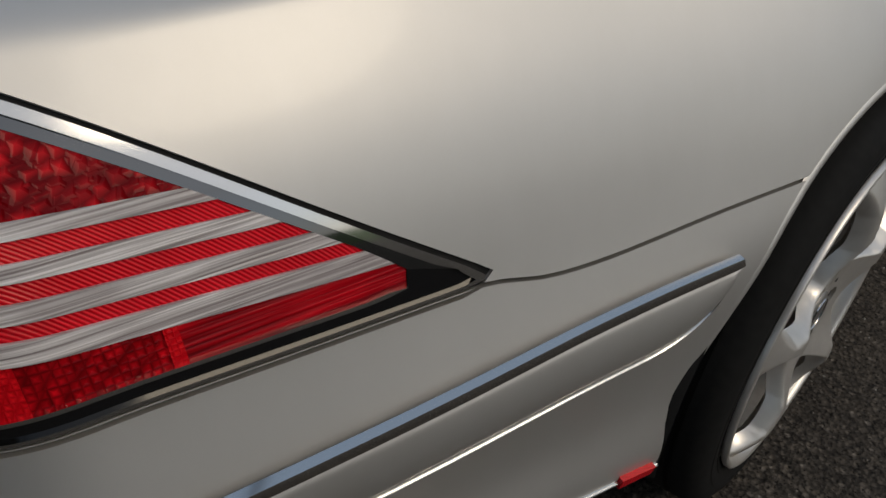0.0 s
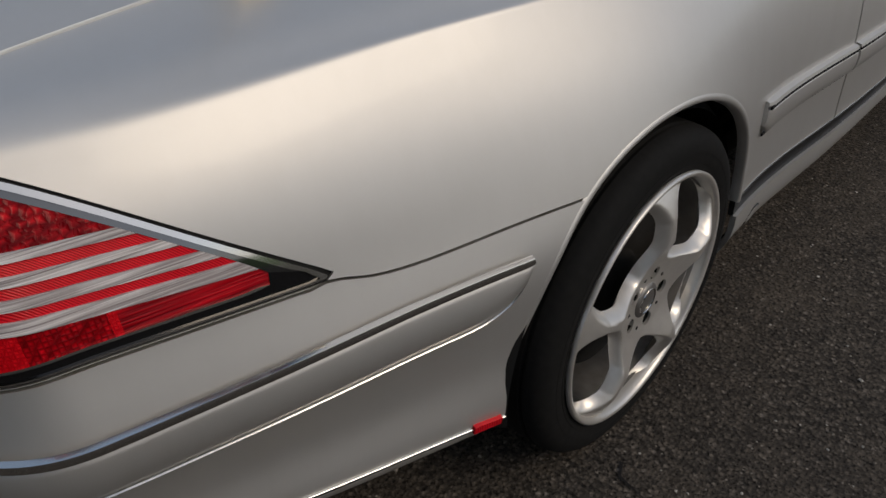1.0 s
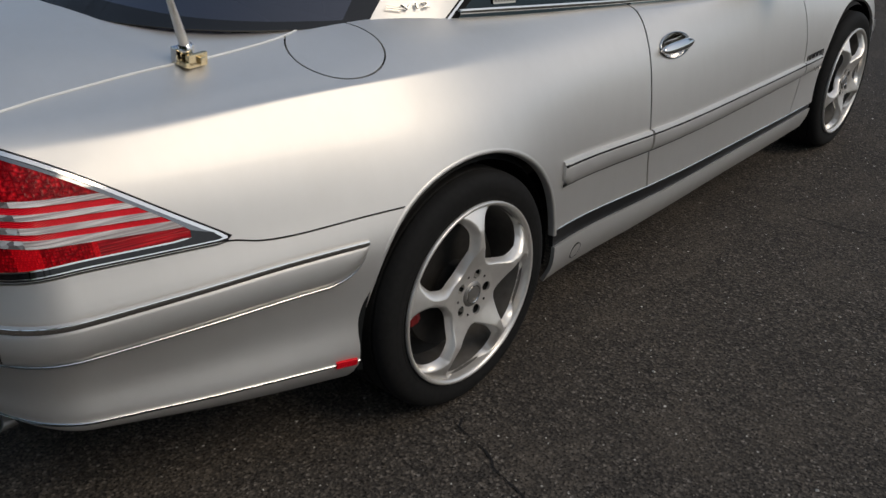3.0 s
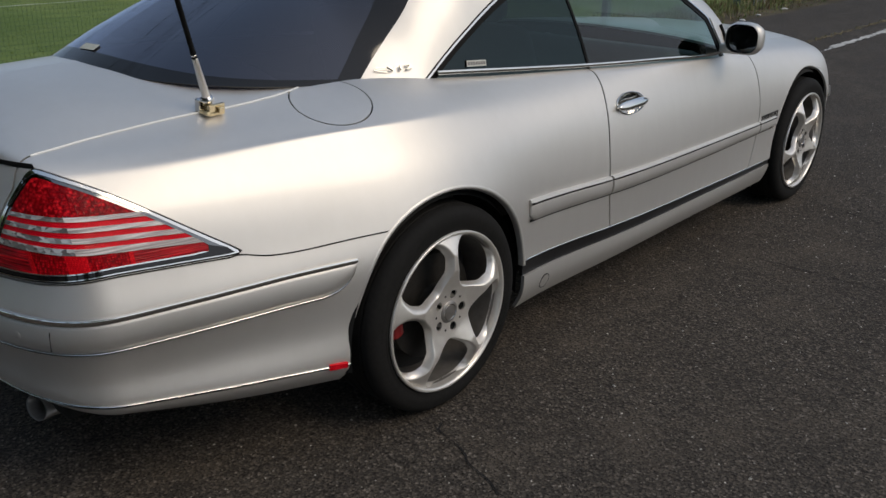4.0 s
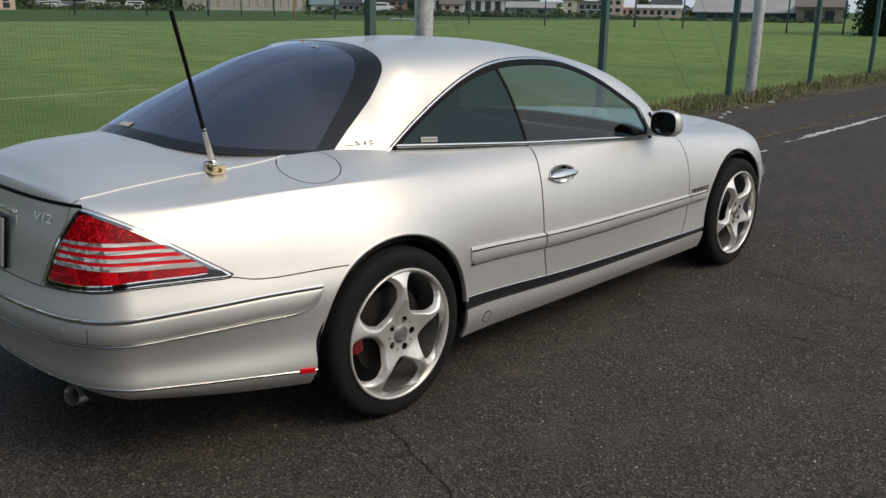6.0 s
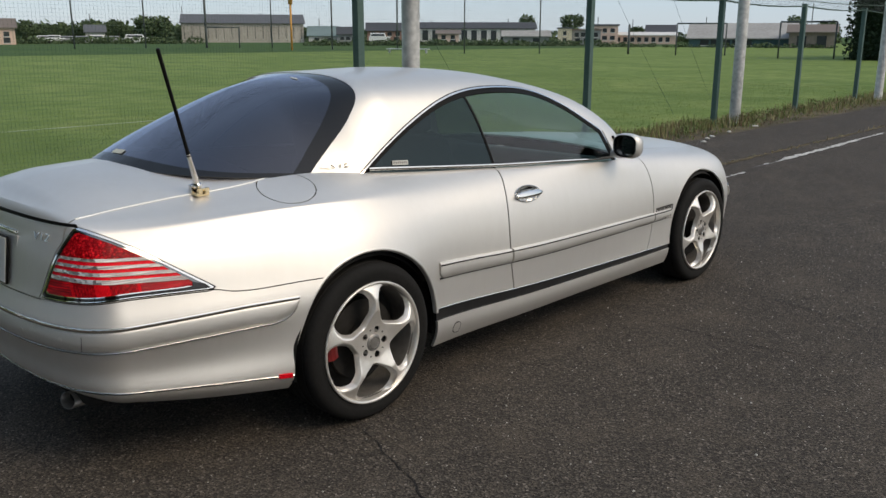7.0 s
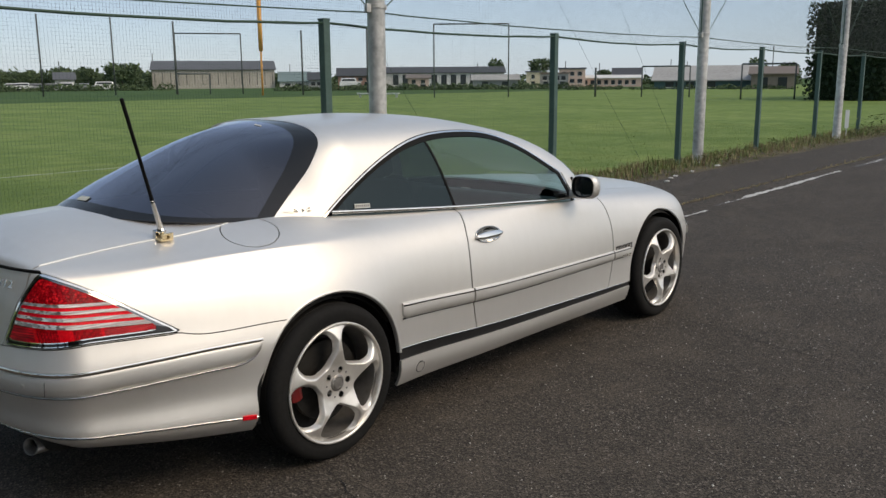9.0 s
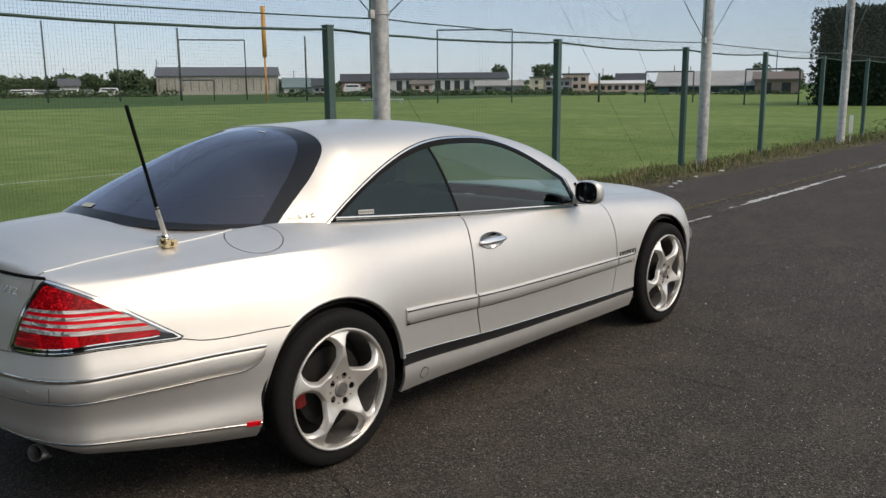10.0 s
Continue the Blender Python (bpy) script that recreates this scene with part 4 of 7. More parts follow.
    both_sides("chrome_strip", strip("chrome_strip", [p + u * 0.036 for p, u in zip(sp, su)], su, so, bead), CHROME, "chrome strip on the front bumper")
    # narrow bright line over the dark sill band
    xs = np.linspace(0.40, 2.38, 50)
    lp, lu, lo = on_body(xs, [float(band_top(x)) + 0.002 for x in xs])
    both_sides("sill_line", strip("sill_line", lp, lu, lo, tuple((a * 0.35, b * 0.35) for a, b in bead)), LINE_CHROME)
    # jacking cap in the skirt
    p, up, out = at_height(side_u(0.53), 0.262)
    bm = bmesh.new()
    seat = Matrix.Translation(p) @ out.to_track_quat("Z", "Y").to_matrix().to_4x4()
    lathe(bm, ((0.0, 0.0008), (0.0245, 0.0008), (0.0255, -0.004)), 28, "z", seat)
    bmesh.ops.recalc_face_normals(bm, faces=bm.faces)
    cap = part("jacking_cap", bm, PAINT, car, "round jacking-point cap in the skirt")
    bm = bmesh.new()
    lathe(bm, ((0.0255, 0.0004), (0.0285, 0.0004), (0.0290, -0.003)), 28, "z", seat)
    bmesh.ops.recalc_face_normals(bm, faces=bm.faces)
    part("cap_groove", bm, DARK_CHROME, cap)


CUP_CHROME = material("handle_cup_chrome", (0.62, 0.615, 0.60), 0.08, metal=1.0)


def build_handle(side):
    p, up, out = at_height(side_u(1.072), 0.810)
    along = up.cross(out).normalized()
    m = Matrix((along, up, out)).transposed().to_4x4()
    m.translation = p
    flip = Matrix.Diagonal((1, side, 1, 1))
    if along.x < 0:
        m = m @ pose(0, 0, 0, 0, 0, 180)
    bm = bmesh.new()
    rings = []
    for r, h in ((1.0, 0.001), (0.98, 0.0055), (0.93, 0.0055), (0.86, -0.006), (0.66, -0.024), (0.35, -0.032), (0.0, -0.034)):
        rings.append([bm.verts.new((0.100 * r * math.cos(t) * (1 + 0.04 * math.cos(t)), 0.043 * r * math.sin(t), h)) for t in (2 * math.pi * i / 40 for i in range(40))])
    for a, b in zip(rings, rings[1:]):
        for i in range(40):
            j = (i + 1) % 40
            bm.faces.new((a[i], a[j], b[j], b[i]))
    bmesh.ops.transform(bm, matrix=flip @ m, verts=bm.verts)
    bmesh.ops.recalc_face_normals(bm, faces=bm.faces)
    cup = part("handle_cup", bm, CUP_CHROME, car, "oval chrome door handle cup", True)
    bm = bmesh.new()
    n = 24
    rings = []
    for i in range(n + 1):
        s = -1 + 2 * i / n
        x, w = 0.104 * s, 0.0170 * math.sqrt(max(0.0, 1 - abs(s) ** 4.0)) + 0.001
        rise = 0.013 + 0.010 * (1 - s * s)
        rings.append([bm.verts.new((x, w * math.cos(t) - 0.007, rise + 0.008 * math.sin(t))) for t in (2 * math.pi * k / 12 for k in range(12))])
    for a, b in zip(rings, rings[1:]):
        for k in range(12):
            bm.faces.new((a[k], a[(k + 1) % 12], b[(k + 1) % 12], b[k]))
    bm.faces.new(rings[0]), bm.faces.new(rings[-1])
    bmesh.ops.transform(bm, matrix=flip @ m, verts=bm.verts)
    bmesh.ops.recalc_face_normals(bm, faces=bm.faces)
    part("handle_grip", bm, CHROME, cup, "bright chrome grip", True)


def build_mirror(side):
    """Door mirror: sail plate, stalk and housing with its glass facing back."""
    flip = Matrix.Diagonal((1, side, 1, 1))
    MX, MY, MZ = 1.824, -0.932, 0.982
    sections = []
    for x, yc, zc, w, h in ((0.0, 0.0, 0.0, 0.070, 0.060), (0.010, 0.0, 0.0, 0.077, 0.066), (0.055, 0.0, -0.001, 0.082, 0.069), (0.115, 0.005, -0.004, 0.078, 0.063), (0.165, 0.012, -0.009, 0.060, 0.049), (0.195, 0.020, -0.014, 0.026, 0.024)):
        sections.append([(MX + x * 0.62, MY + yc - w * (abs(math.cos(t)) ** 0.7) * math.copysign(1, math.cos(t)), MZ + zc + h * (abs(math.sin(t)) ** 0.7) * math.copysign(1, math.sin(t))) for t in (2 * math.pi * i / 32 for i in range(32))])
    bm = bmesh.new()
    rings = [[bm.verts.new(flip @ Vector(p)) for p in s] for s in sections]
    for a, b in zip(rings, rings[1:]):
        for i in range(32):
            bm.faces.new((a[i], a[(i + 1) % 32], b[(i + 1) % 32], b[i]))
    bm.faces.new(rings[-1])
    bmesh.ops.recalc_face_normals(bm, faces=bm.faces)
    house = part("mirror_housing", bm, PAINT, car, "silver door mirror housing", True)
    bm = bmesh.new()
    rim = []
    for x, k in ((MX - 0.001, 1.0), (MX + 0.005, 0.94), (MX + 0.021, 0.92)):
        rim.append([bm.verts.new(flip @ Vector((x, MY + (p[1] - MY) * k, MZ + (p[2] - MZ) * k))) for p in sections[0]])
    for a, b in zip(rim, rim[1:]):
        for i in range(32):
            bm.faces.new((a[i], a[(i + 1) % 32], b[(i + 1) % 32], b[i]))
    part("mirror_rim", bm, BLACK, house, "black rim", True)
    bm = bmesh.new()
    bm.faces.new([bm.verts.new(flip @ Vector((MX + 0.023 + 0.18 * (p[1] - MY), MY + (p[1] - MY) * 0.93, MZ + (p[2] - MZ) * 0.93))) for p in sections[0]])
    bmesh.ops.solidify(bm, geom=bm.faces[:], thickness=0.003)
    part("mirror_glass", bm, MIRROR, house, "mirror glass")
    # sail plate in the corner of the window, and the foot
    bm = bmesh.new()
    pts = [(1.915, 0.905), (1.952, 0.905), (1.968, 0.970), (1.962, 1.010), (1.880, 1.050)]
    fronts, backs = [], []
    for x, z in pts:
        y = -(float(BELT_Y(x)) + 0.004 - 0.52 * (z - 0.90))
        fronts.append(bm.verts.new(flip @ Vector((x, y - 0.008, z))))
        backs.append(bm.verts.new(flip @ Vector((x, y + 0.02, z))))
    bm.faces.new(fronts), bm.faces.new(list(reversed(backs)))
    for i in range(5):
        bm.faces.new((fronts[i], backs[i], backs[(i + 1) % 5], fronts[(i + 1) % 5]))
    bmesh.ops.recalc_face_normals(bm, faces=bm.faces)
    part("mirror_sail", bm, PAINT, house, "silver corner plate")
    bm = bmesh.new()
    line = [(1.958, 1.015), (1.964, 0.985), (1.960, 0.950), (1.950, 0.906)]
    tube(bm, [flip @ Vector((x, -(float(BELT_Y(x)) + 0.016 - 0.52 * (z - 0.90)), z)) for x, z in line], 0.008, 8)
    part("sail_gasket", bm, BLACK, house, "black rubber gasket", True)
    bm = bmesh.new()
    box(bm, (0.085, 0.09, 0.042), flip @ pose(1.895, -0.866, 0.930, 0, 0, 0), 0.012)
    part("mirror_foot", bm, PAINT, house, smooth=True)


build_mouldings()
def build_arch_lip(cx, r):
    """The rolled edge of the wing round the wheel opening."""
    pts, ups, outs = [], [], []
    for n in range(60):
        t = radians(4 + 172 * n / 59)
        k = r - float(arch_tuck(cx, cx + r * math.cos(t), HUB_Z + 0.006 + r * math.sin(t)))
        p, up, out = at_height(side_u(cx + k * math.cos(t)), HUB_Z + 0.006 + k * math.sin(t))
        ray = Vector((math.cos(t), 0, math.sin(t)))
        pts.append(p)
        ups.append((ray - out * ray.dot(out)).normalized())
        outs.append(out)
    both_sides("arch_lip", strip("arch_lip", pts, ups, outs, ((-0.009, -0.022), (-0.0095, -0.004), (-0.0075, -0.0004), (-0.003, 0.0007), (0.002, 0.0004), (0.006, -0.002))), PAINT, "rolled edge of the wheel opening")


build_arch_lip(0.006, 0.387)
build_arch_lip(2.875, 0.397)
for _side in (1, -1):
    build_handle(_side)
    build_mirror(_side)


# ---- wheels ----
def wheel_face(u, v):
    """The face of the wheel: u round, v from the centre out to the lip. Out is -y."""
    u, v = np.broadcast_arrays(np.asarray(u, float), np.asarray(v, float))
    a, r = 2 * math.pi * u, 0.028 + 0.222 * v
    spoke = np.cos(2.5 * (a - math.pi / 2)) ** 2            # one at the middle of each spoke
    out = 0.004 + 0.020 * np.clip((r - 0.045) / 0.10, 0, 1) ** 1.3 - 0.020 * np.clip((r - 0.16) / 0.085, 0, 1) ** 2
    out = out + 0.010 * spoke * np.clip((r - 0.08) / 0.06, 0, 1) * np.clip((0.245 - r) / 0.05, 0, 1)
    rim_of_hole = np.clip(1 - hole_f(np.stack([(r * np.cos(a)).ravel(), 0 * r.ravel(), (r * np.sin(a)).ravel()], -1)).reshape(r.shape) / 0.012, 0, 1.2)
    out = out - 0.026 * rim_of_hole ** 1.7
    return np.stack([r * np.cos(a), -out, r * np.sin(a)], -1)


def hole_f(p):
    """Below zero inside one of the five openings between the spokes."""
    r, a = np.hypot(X(p), Z(p)), np.arctan2(Z(p), X(p))
    off = (a - math.pi / 2 - math.pi / 5) % (2 * math.pi / 5)
    off = np.minimum(off, 2 * math.pi / 5 - off)
    spoke = 0.0225 + 0.9 * np.clip(r - 0.186, 0, 1) ** 1.25 + 0.12 * np.clip(0.135 - r, 0, 1)
    half = np.maximum(math.pi / 5 * r - spoke, 0.004)
    k = np.where(r > 0.165, 4.2, 2.2)
    return ((np.abs(off * r) / half) ** k + (np.abs(r - 0.165) / np.where(r > 0.165, 0.075, 0.064)) ** k) ** (1 / k) * 0.06 - 0.06


def bolt_f(p):
    r, a = np.hypot(X(p), Z(p)), np.arctan2(Z(p), X(p))
    off = (a - math.pi / 2 - math.pi / 5 + 0.30) % (2 * math.pi / 5) - math.pi / 5
    return np.hypot(off * 0.057, r - 0.057) - 0.0140


def build_wheel(parent_car, at, twist, name_label):
    wheel = new("wheel")
    wheel.parent = parent_car
    wheel.matrix_basis = at
    tagged(wheel, name_label)
    bm = bmesh.new()
    tyre = ((0.250, 0.02), (0.253, 0.0), (0.262, -0.005), (0.285, -0.009), (0.305, -0.009), (0.320, -0.003), (0.3295, 0.008), (0.333, 0.018),
            (0.3345, 0.03), (0.3285, 0.0315), (0.3285, 0.0385), (0.335, 0.04), (0.3355, 0.085), (0.329, 0.0865), (0.329, 0.0955), (0.3355, 0.097), (0.3355, 0.135), (0.329, 0.137), (0.329, 0.146), (0.335, 0.148),
            (0.3345, 0.19), (0.3285, 0.1915), (0.3285, 0.1985), (0.334, 0.20), (0.330, 0.225), (0.30, 0.25), (0.25, 0.235))
    lathe(bm, [(r, y) for r, y in tyre], 72)
    bmesh.ops.recalc_face_normals(bm, faces=bm.faces)
    me = mesh_of("tyre", bm, True)
    me.set_sharp_from_angle(angle=radians(35))
    tyre_ob = child("tyre", me, RUBBER, wheel, "black road tyre")
    bm = bmesh.new()
    for ring in (0.272, 0.292, 0.3135):
        lathe(bm, ((ring - 0.0015, -0.004), (ring, -0.0100 + 0.0045 * (ring > 0.31) + 0.0018 * (ring < 0.28)), (ring + 0.0015, -0.003)), 72)
    part("sidewall_ring", bm, RUBBER, tyre_ob, smooth=True)
    # rim: lip, barrel and the five-spoke face
    bm = bmesh.new()
    lathe(bm, ((0.2595, -0.006), (0.2595, -0.013), (0.2555, -0.0155), (0.250, -0.013), (0.2465, -0.007), (0.2445, 0.006), (0.243, 0.012)), 72)
    bmesh.ops.recalc_face_normals(bm, faces=bm.faces)
    for f in bm.faces:
        f.normal_flip()
    rim = part("rim", bm, ALLOY, wheel, "silver alloy rim lip and barrel", True)
    bm = bmesh.new()
    lathe(bm, ((0.2425, 0.010), (0.236, 0.04), (0.232, 0.08), (0.226, 0.14), (0.236, 0.20)), 72)
    bmesh.ops.recalc_face_normals(bm, faces=bm.faces)
    part("barrel", bm, ALLOY_DULL, rim, "brake-dusted grey rim barrel", True)
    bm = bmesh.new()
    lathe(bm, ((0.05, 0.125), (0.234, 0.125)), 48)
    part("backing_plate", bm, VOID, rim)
    skin = Skin(wheel_face, np.linspace(0, 1, 301), np.linspace(0, 1, 64))
    _, face = skin.cut(skin.all, hole_f, "hole")
    _, face = skin.cut(face, bolt_f, "bolt")
    me = skin.mesh("spokes", face, lip=0.026, flip=True)
    child("spokes", me, ALLOY, rim, "five wide curved spokes")
    bm = bmesh.new()
    lathe(bm, ((0.0, -0.0095), (0.027, -0.0090), (0.035, -0.0065), (0.038, -0.001), (0.038, 0.01)), 32)
    bmesh.ops.recalc_face_normals(bm, faces=bm.faces)
    cap = part("centre_cap", bm, ALLOY_DULL, wheel, "grey centre cap with a raised emblem shape", True)
    bm = bmesh.new()
    lathe(bm, ((0.0235, -0.0085), (0.0245, -0.0108), (0.0268, -0.0108), (0.0278, -0.0065)), 32)
    part("emblem", bm, BADGE, cap)
    for n in range(5):
        a = math.pi / 2 + math.pi / 5 - 0.30 + math.pi / 5 + 2 * math.pi * n / 5
        bm = bmesh.new()
        lathe(bm, ((0.0, 0.008), (0.0050, 0.008), (0.0062, 0.010), (0.0062, 0.022)), 6, at=pose(0.057 * math.cos(a), 0.002, 0.057 * math.sin(a)))
        bmesh.ops.recalc_face_normals(bm, faces=bm.faces)
        part("wheel_bolt", bm, ALLOY_DULL, wheel)
        # black sleeve, so the bolt hole's shade is in its colour
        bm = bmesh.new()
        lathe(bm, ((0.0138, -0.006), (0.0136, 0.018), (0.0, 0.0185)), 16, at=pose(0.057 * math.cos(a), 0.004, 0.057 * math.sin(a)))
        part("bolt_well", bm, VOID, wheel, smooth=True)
        bm = bmesh.new()
        a += math.pi / 5
        q = wheel_face(np.array([a / (2 * math.pi)]), np.array([(0.060 - 0.028) / 0.222]))[0]
        # black disc laid on the face for the shade of a small hole
        lathe(bm, ((0.0, -0.0006), (0.0038, -0.0006), (0.0042, 0.002)), 10, at=pose(q[0], q[1], q[2]))
        bmesh.ops.recalc_face_normals(bm, faces=bm.faces)
        part("pin_hole", bm, VOID, wheel)
    bm = bmesh.new()
    lathe(bm, ((0.06, 0.075), (0.06, 0.068), (0.170, 0.068), (0.172, 0.070), (0.172, 0.095), (0.06, 0.095)), 56)
    bmesh.ops.recalc_face_normals(bm, faces=bm.faces)
    me = mesh_of("brake_disc", bm, False)
    disc = child("brake_disc", me, IRON, wheel, "dull steel brake disc")
    bm = bmesh.new()
    lathe(bm, ((0.0, 0.05), (0.065, 0.05), (0.075, 0.066)), 40)
    bmesh.ops.recalc_face_normals(bm, faces=bm.faces)
    part("brake_bell", bm, IRON, disc, smooth=True)
    bm = bmesh.new()
    k = 18
    rows = []
    for r, y in ((0.140, 0.062), (0.143, 0.056), (0.158, 0.050), (0.178, 0.052), (0.190, 0.062), (0.190, 0.10), (0.140, 0.10)):
        rows.append([bm.verts.new((r * math.cos(radians(166 + 30 * i / k)), y, r * math.sin(radians(166 + 30 * i / k)))) for i in range(k + 1)])
    for a, b in zip(rows, rows[1:] + rows[:1]):
        for i in range(k):
            bm.faces.new((a[i], a[i + 1], b[i + 1], b[i]))
    bm.faces.new([r[0] for r in rows]), bm.faces.new([r[-1] for r in reversed(rows)])
    bmesh.ops.recalc_face_normals(bm, faces=bm.faces)
    part("brake_caliper", bm, RED_PAINT, wheel, "red brake caliper")
    return wheel


def build_arch(cx, r, side):
    """Dark wheel-well lining."""
    bm = bmesh.new()
    rows = []
    for rad, y in ((r - 0.004, 0.865), (r + 0.012, 0.84), (r + 0.012, 0.55), (0.10, 0.55)):
        rows.append([bm.verts.new((cx + rad * math.cos(t), -y * side, HUB_Z - 0.02 + rad * math.sin(t))) for t in (radians(-8 + 196 * i / 36) for i in range(37))])
    for a, b in zip(rows, rows[1:]):
        for i in range(36):
            bm.faces.new((a[i], a[i + 1], b[i + 1], b[i]))
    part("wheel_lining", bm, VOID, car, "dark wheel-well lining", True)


for _x, _r in ((0.006, 0.382), (WHEELBASE - 0.01, 0.392)):
    for _side in (1, -1):
        build_arch(_x, _r, _side)
_first = build_wheel(car, pose(0, -HUB_Y, HUB_Z), 0, "five-spoke silver alloy wheel with a black tyre")


def more_wheel(m):
    made = {}
    for o in (_first, *_first.children_recursive):
        made[o] = o.copy()
        scene.collection.objects.link(made[o])
        made[o].parent = made.get(o.parent, car)
    made[_first].matrix_basis = m


more_wheel(pose(WHEELBASE, -HUB_Y + 0.004, HUB_Z, 0, -31, 0))
more_wheel(pose(0, HUB_Y, HUB_Z, 0, 20, 180))
more_wheel(pose(WHEELBASE, HUB_Y - 0.004, HUB_Z, 0, 44, 180))


# ---- antenna, badges, plate, exhaust, cabin ----
def lettering(text, size, at, mat, parent, name="badge", depth=0.0015):
    """Raised letters in the built-in font, as a mesh."""
    curve = bpy.data.curves.new("lettering", "FONT")
    curve.body, curve.size, curve.extrude, curve.align_x = text, size, depth, "CENTER"
    ob = bpy.data.objects.new("lettering", curve)
    scene.collection.objects.link(ob)
    me = bpy.data.meshes.new_from_object(ob.evaluated_get(bpy.context.evaluated_depsgraph_get()))
    bpy.data.objects.remove(ob)
    me.transform(at)
    return child(name, me, mat, parent, "raised chrome lettering")


def facing(p, right, out):
    """A pose at p with x along right and z along out."""
    z = Vector(out).normalized()
    x = (Vector(right) - z * Vector(right).dot(z)).normalized()
    m = Matrix((x, z.cross(x), z)).transposed().to_4x4()
    m.translation = p
    return m


def build_antenna():
    foot = Vector((-0.513, -0.493, 0.9725))
    mast = thing("antenna", "black rod antenna on a chrome clamp at the boot edge", "antenna", Matrix.Translation(foot))
    lean = Vector((-0.190, -0.125, 0.520)).normalized()
    turn = facing((0, 0, 0), (1, 0.08, 0), (0, -0.12, 1))
    bm = bmesh.new()
    box(bm, (0.060, 0.046, 0.012), turn @ pose(0, 0, 0.006), 0.003)
    box(bm, (0.052, 0.010, 0.030), turn @ pose(0.004, -0.018, 0.012), 0.002)
    box(bm, (0.016, 0.012, 0.016), turn @ pose(0.012, -0.026, 0.012), 0.002)
    part("clamp", bm, BRASS, mast, "brassy chrome clamp with grub screws")
    bm = bmesh.new()
    box(bm, (0.050, 0.020, 0.034), turn @ pose(-0.006, 0.016, 0.020), 0.003)
    part("clamp_block", bm, CHROME, mast)
    bm = bmesh.new()
    tube(bm, [Vector((-0.002, 0, 0.014)) + lean * d for d in (0.0, 0.018, 0.019, 0.030, 0.031, 0.036)], [0.013, 0.013, 0.0155, 0.0155, 0.012, 0.012], 18)
    part("base_nut", bm, CHROME, mast, smooth=True)
    bm = bmesh.new()
    ds = [0.034 + 0.003 * i for i in range(40)]
    tube(bm, [Vector((-0.002, 0, 0.014)) + lean * d for d in ds], [0.0118 - 0.0042 * i / 39 - 0.0008 * (i % 2) for i in range(40)], 16)
    part("spring_sleeve", bm, ALLOY, mast, "ribbed silver sleeve", True)
    bm = bmesh.new()
    ds = (0.150, 0.152, 0.170, 0.172, 0.37, 0.576, 0.580)
    tube(bm, [Vector((-0.002, 0, 0.014)) + lean * d for d in ds], [0.0062, 0.0082, 0.0082, 0.0070, 0.0066, 0.0072, 0.005], 14)
    part("rod", bm, BLACK, mast, "black rubber-coated rod", True)
    bm = bmesh.new()
    tube(bm, [Vector((-0.002, 0, 0.014)) + lean * d for d in (0.160, 0.1625)], 0.0086, 14)
    part("collar", bm, CHROME, mast, smooth=True)


def tail_at(y, z):
    """A place and frame on the tail face at that y and z."""
    lo, hi = 0.0, 0.22
    for _ in range(24):
        mid = (lo + hi) / 2
        if -at_height(mid, z)[0].y < -y:
            lo = mid
        else:
            hi = mid
    return at_height(lo, z)


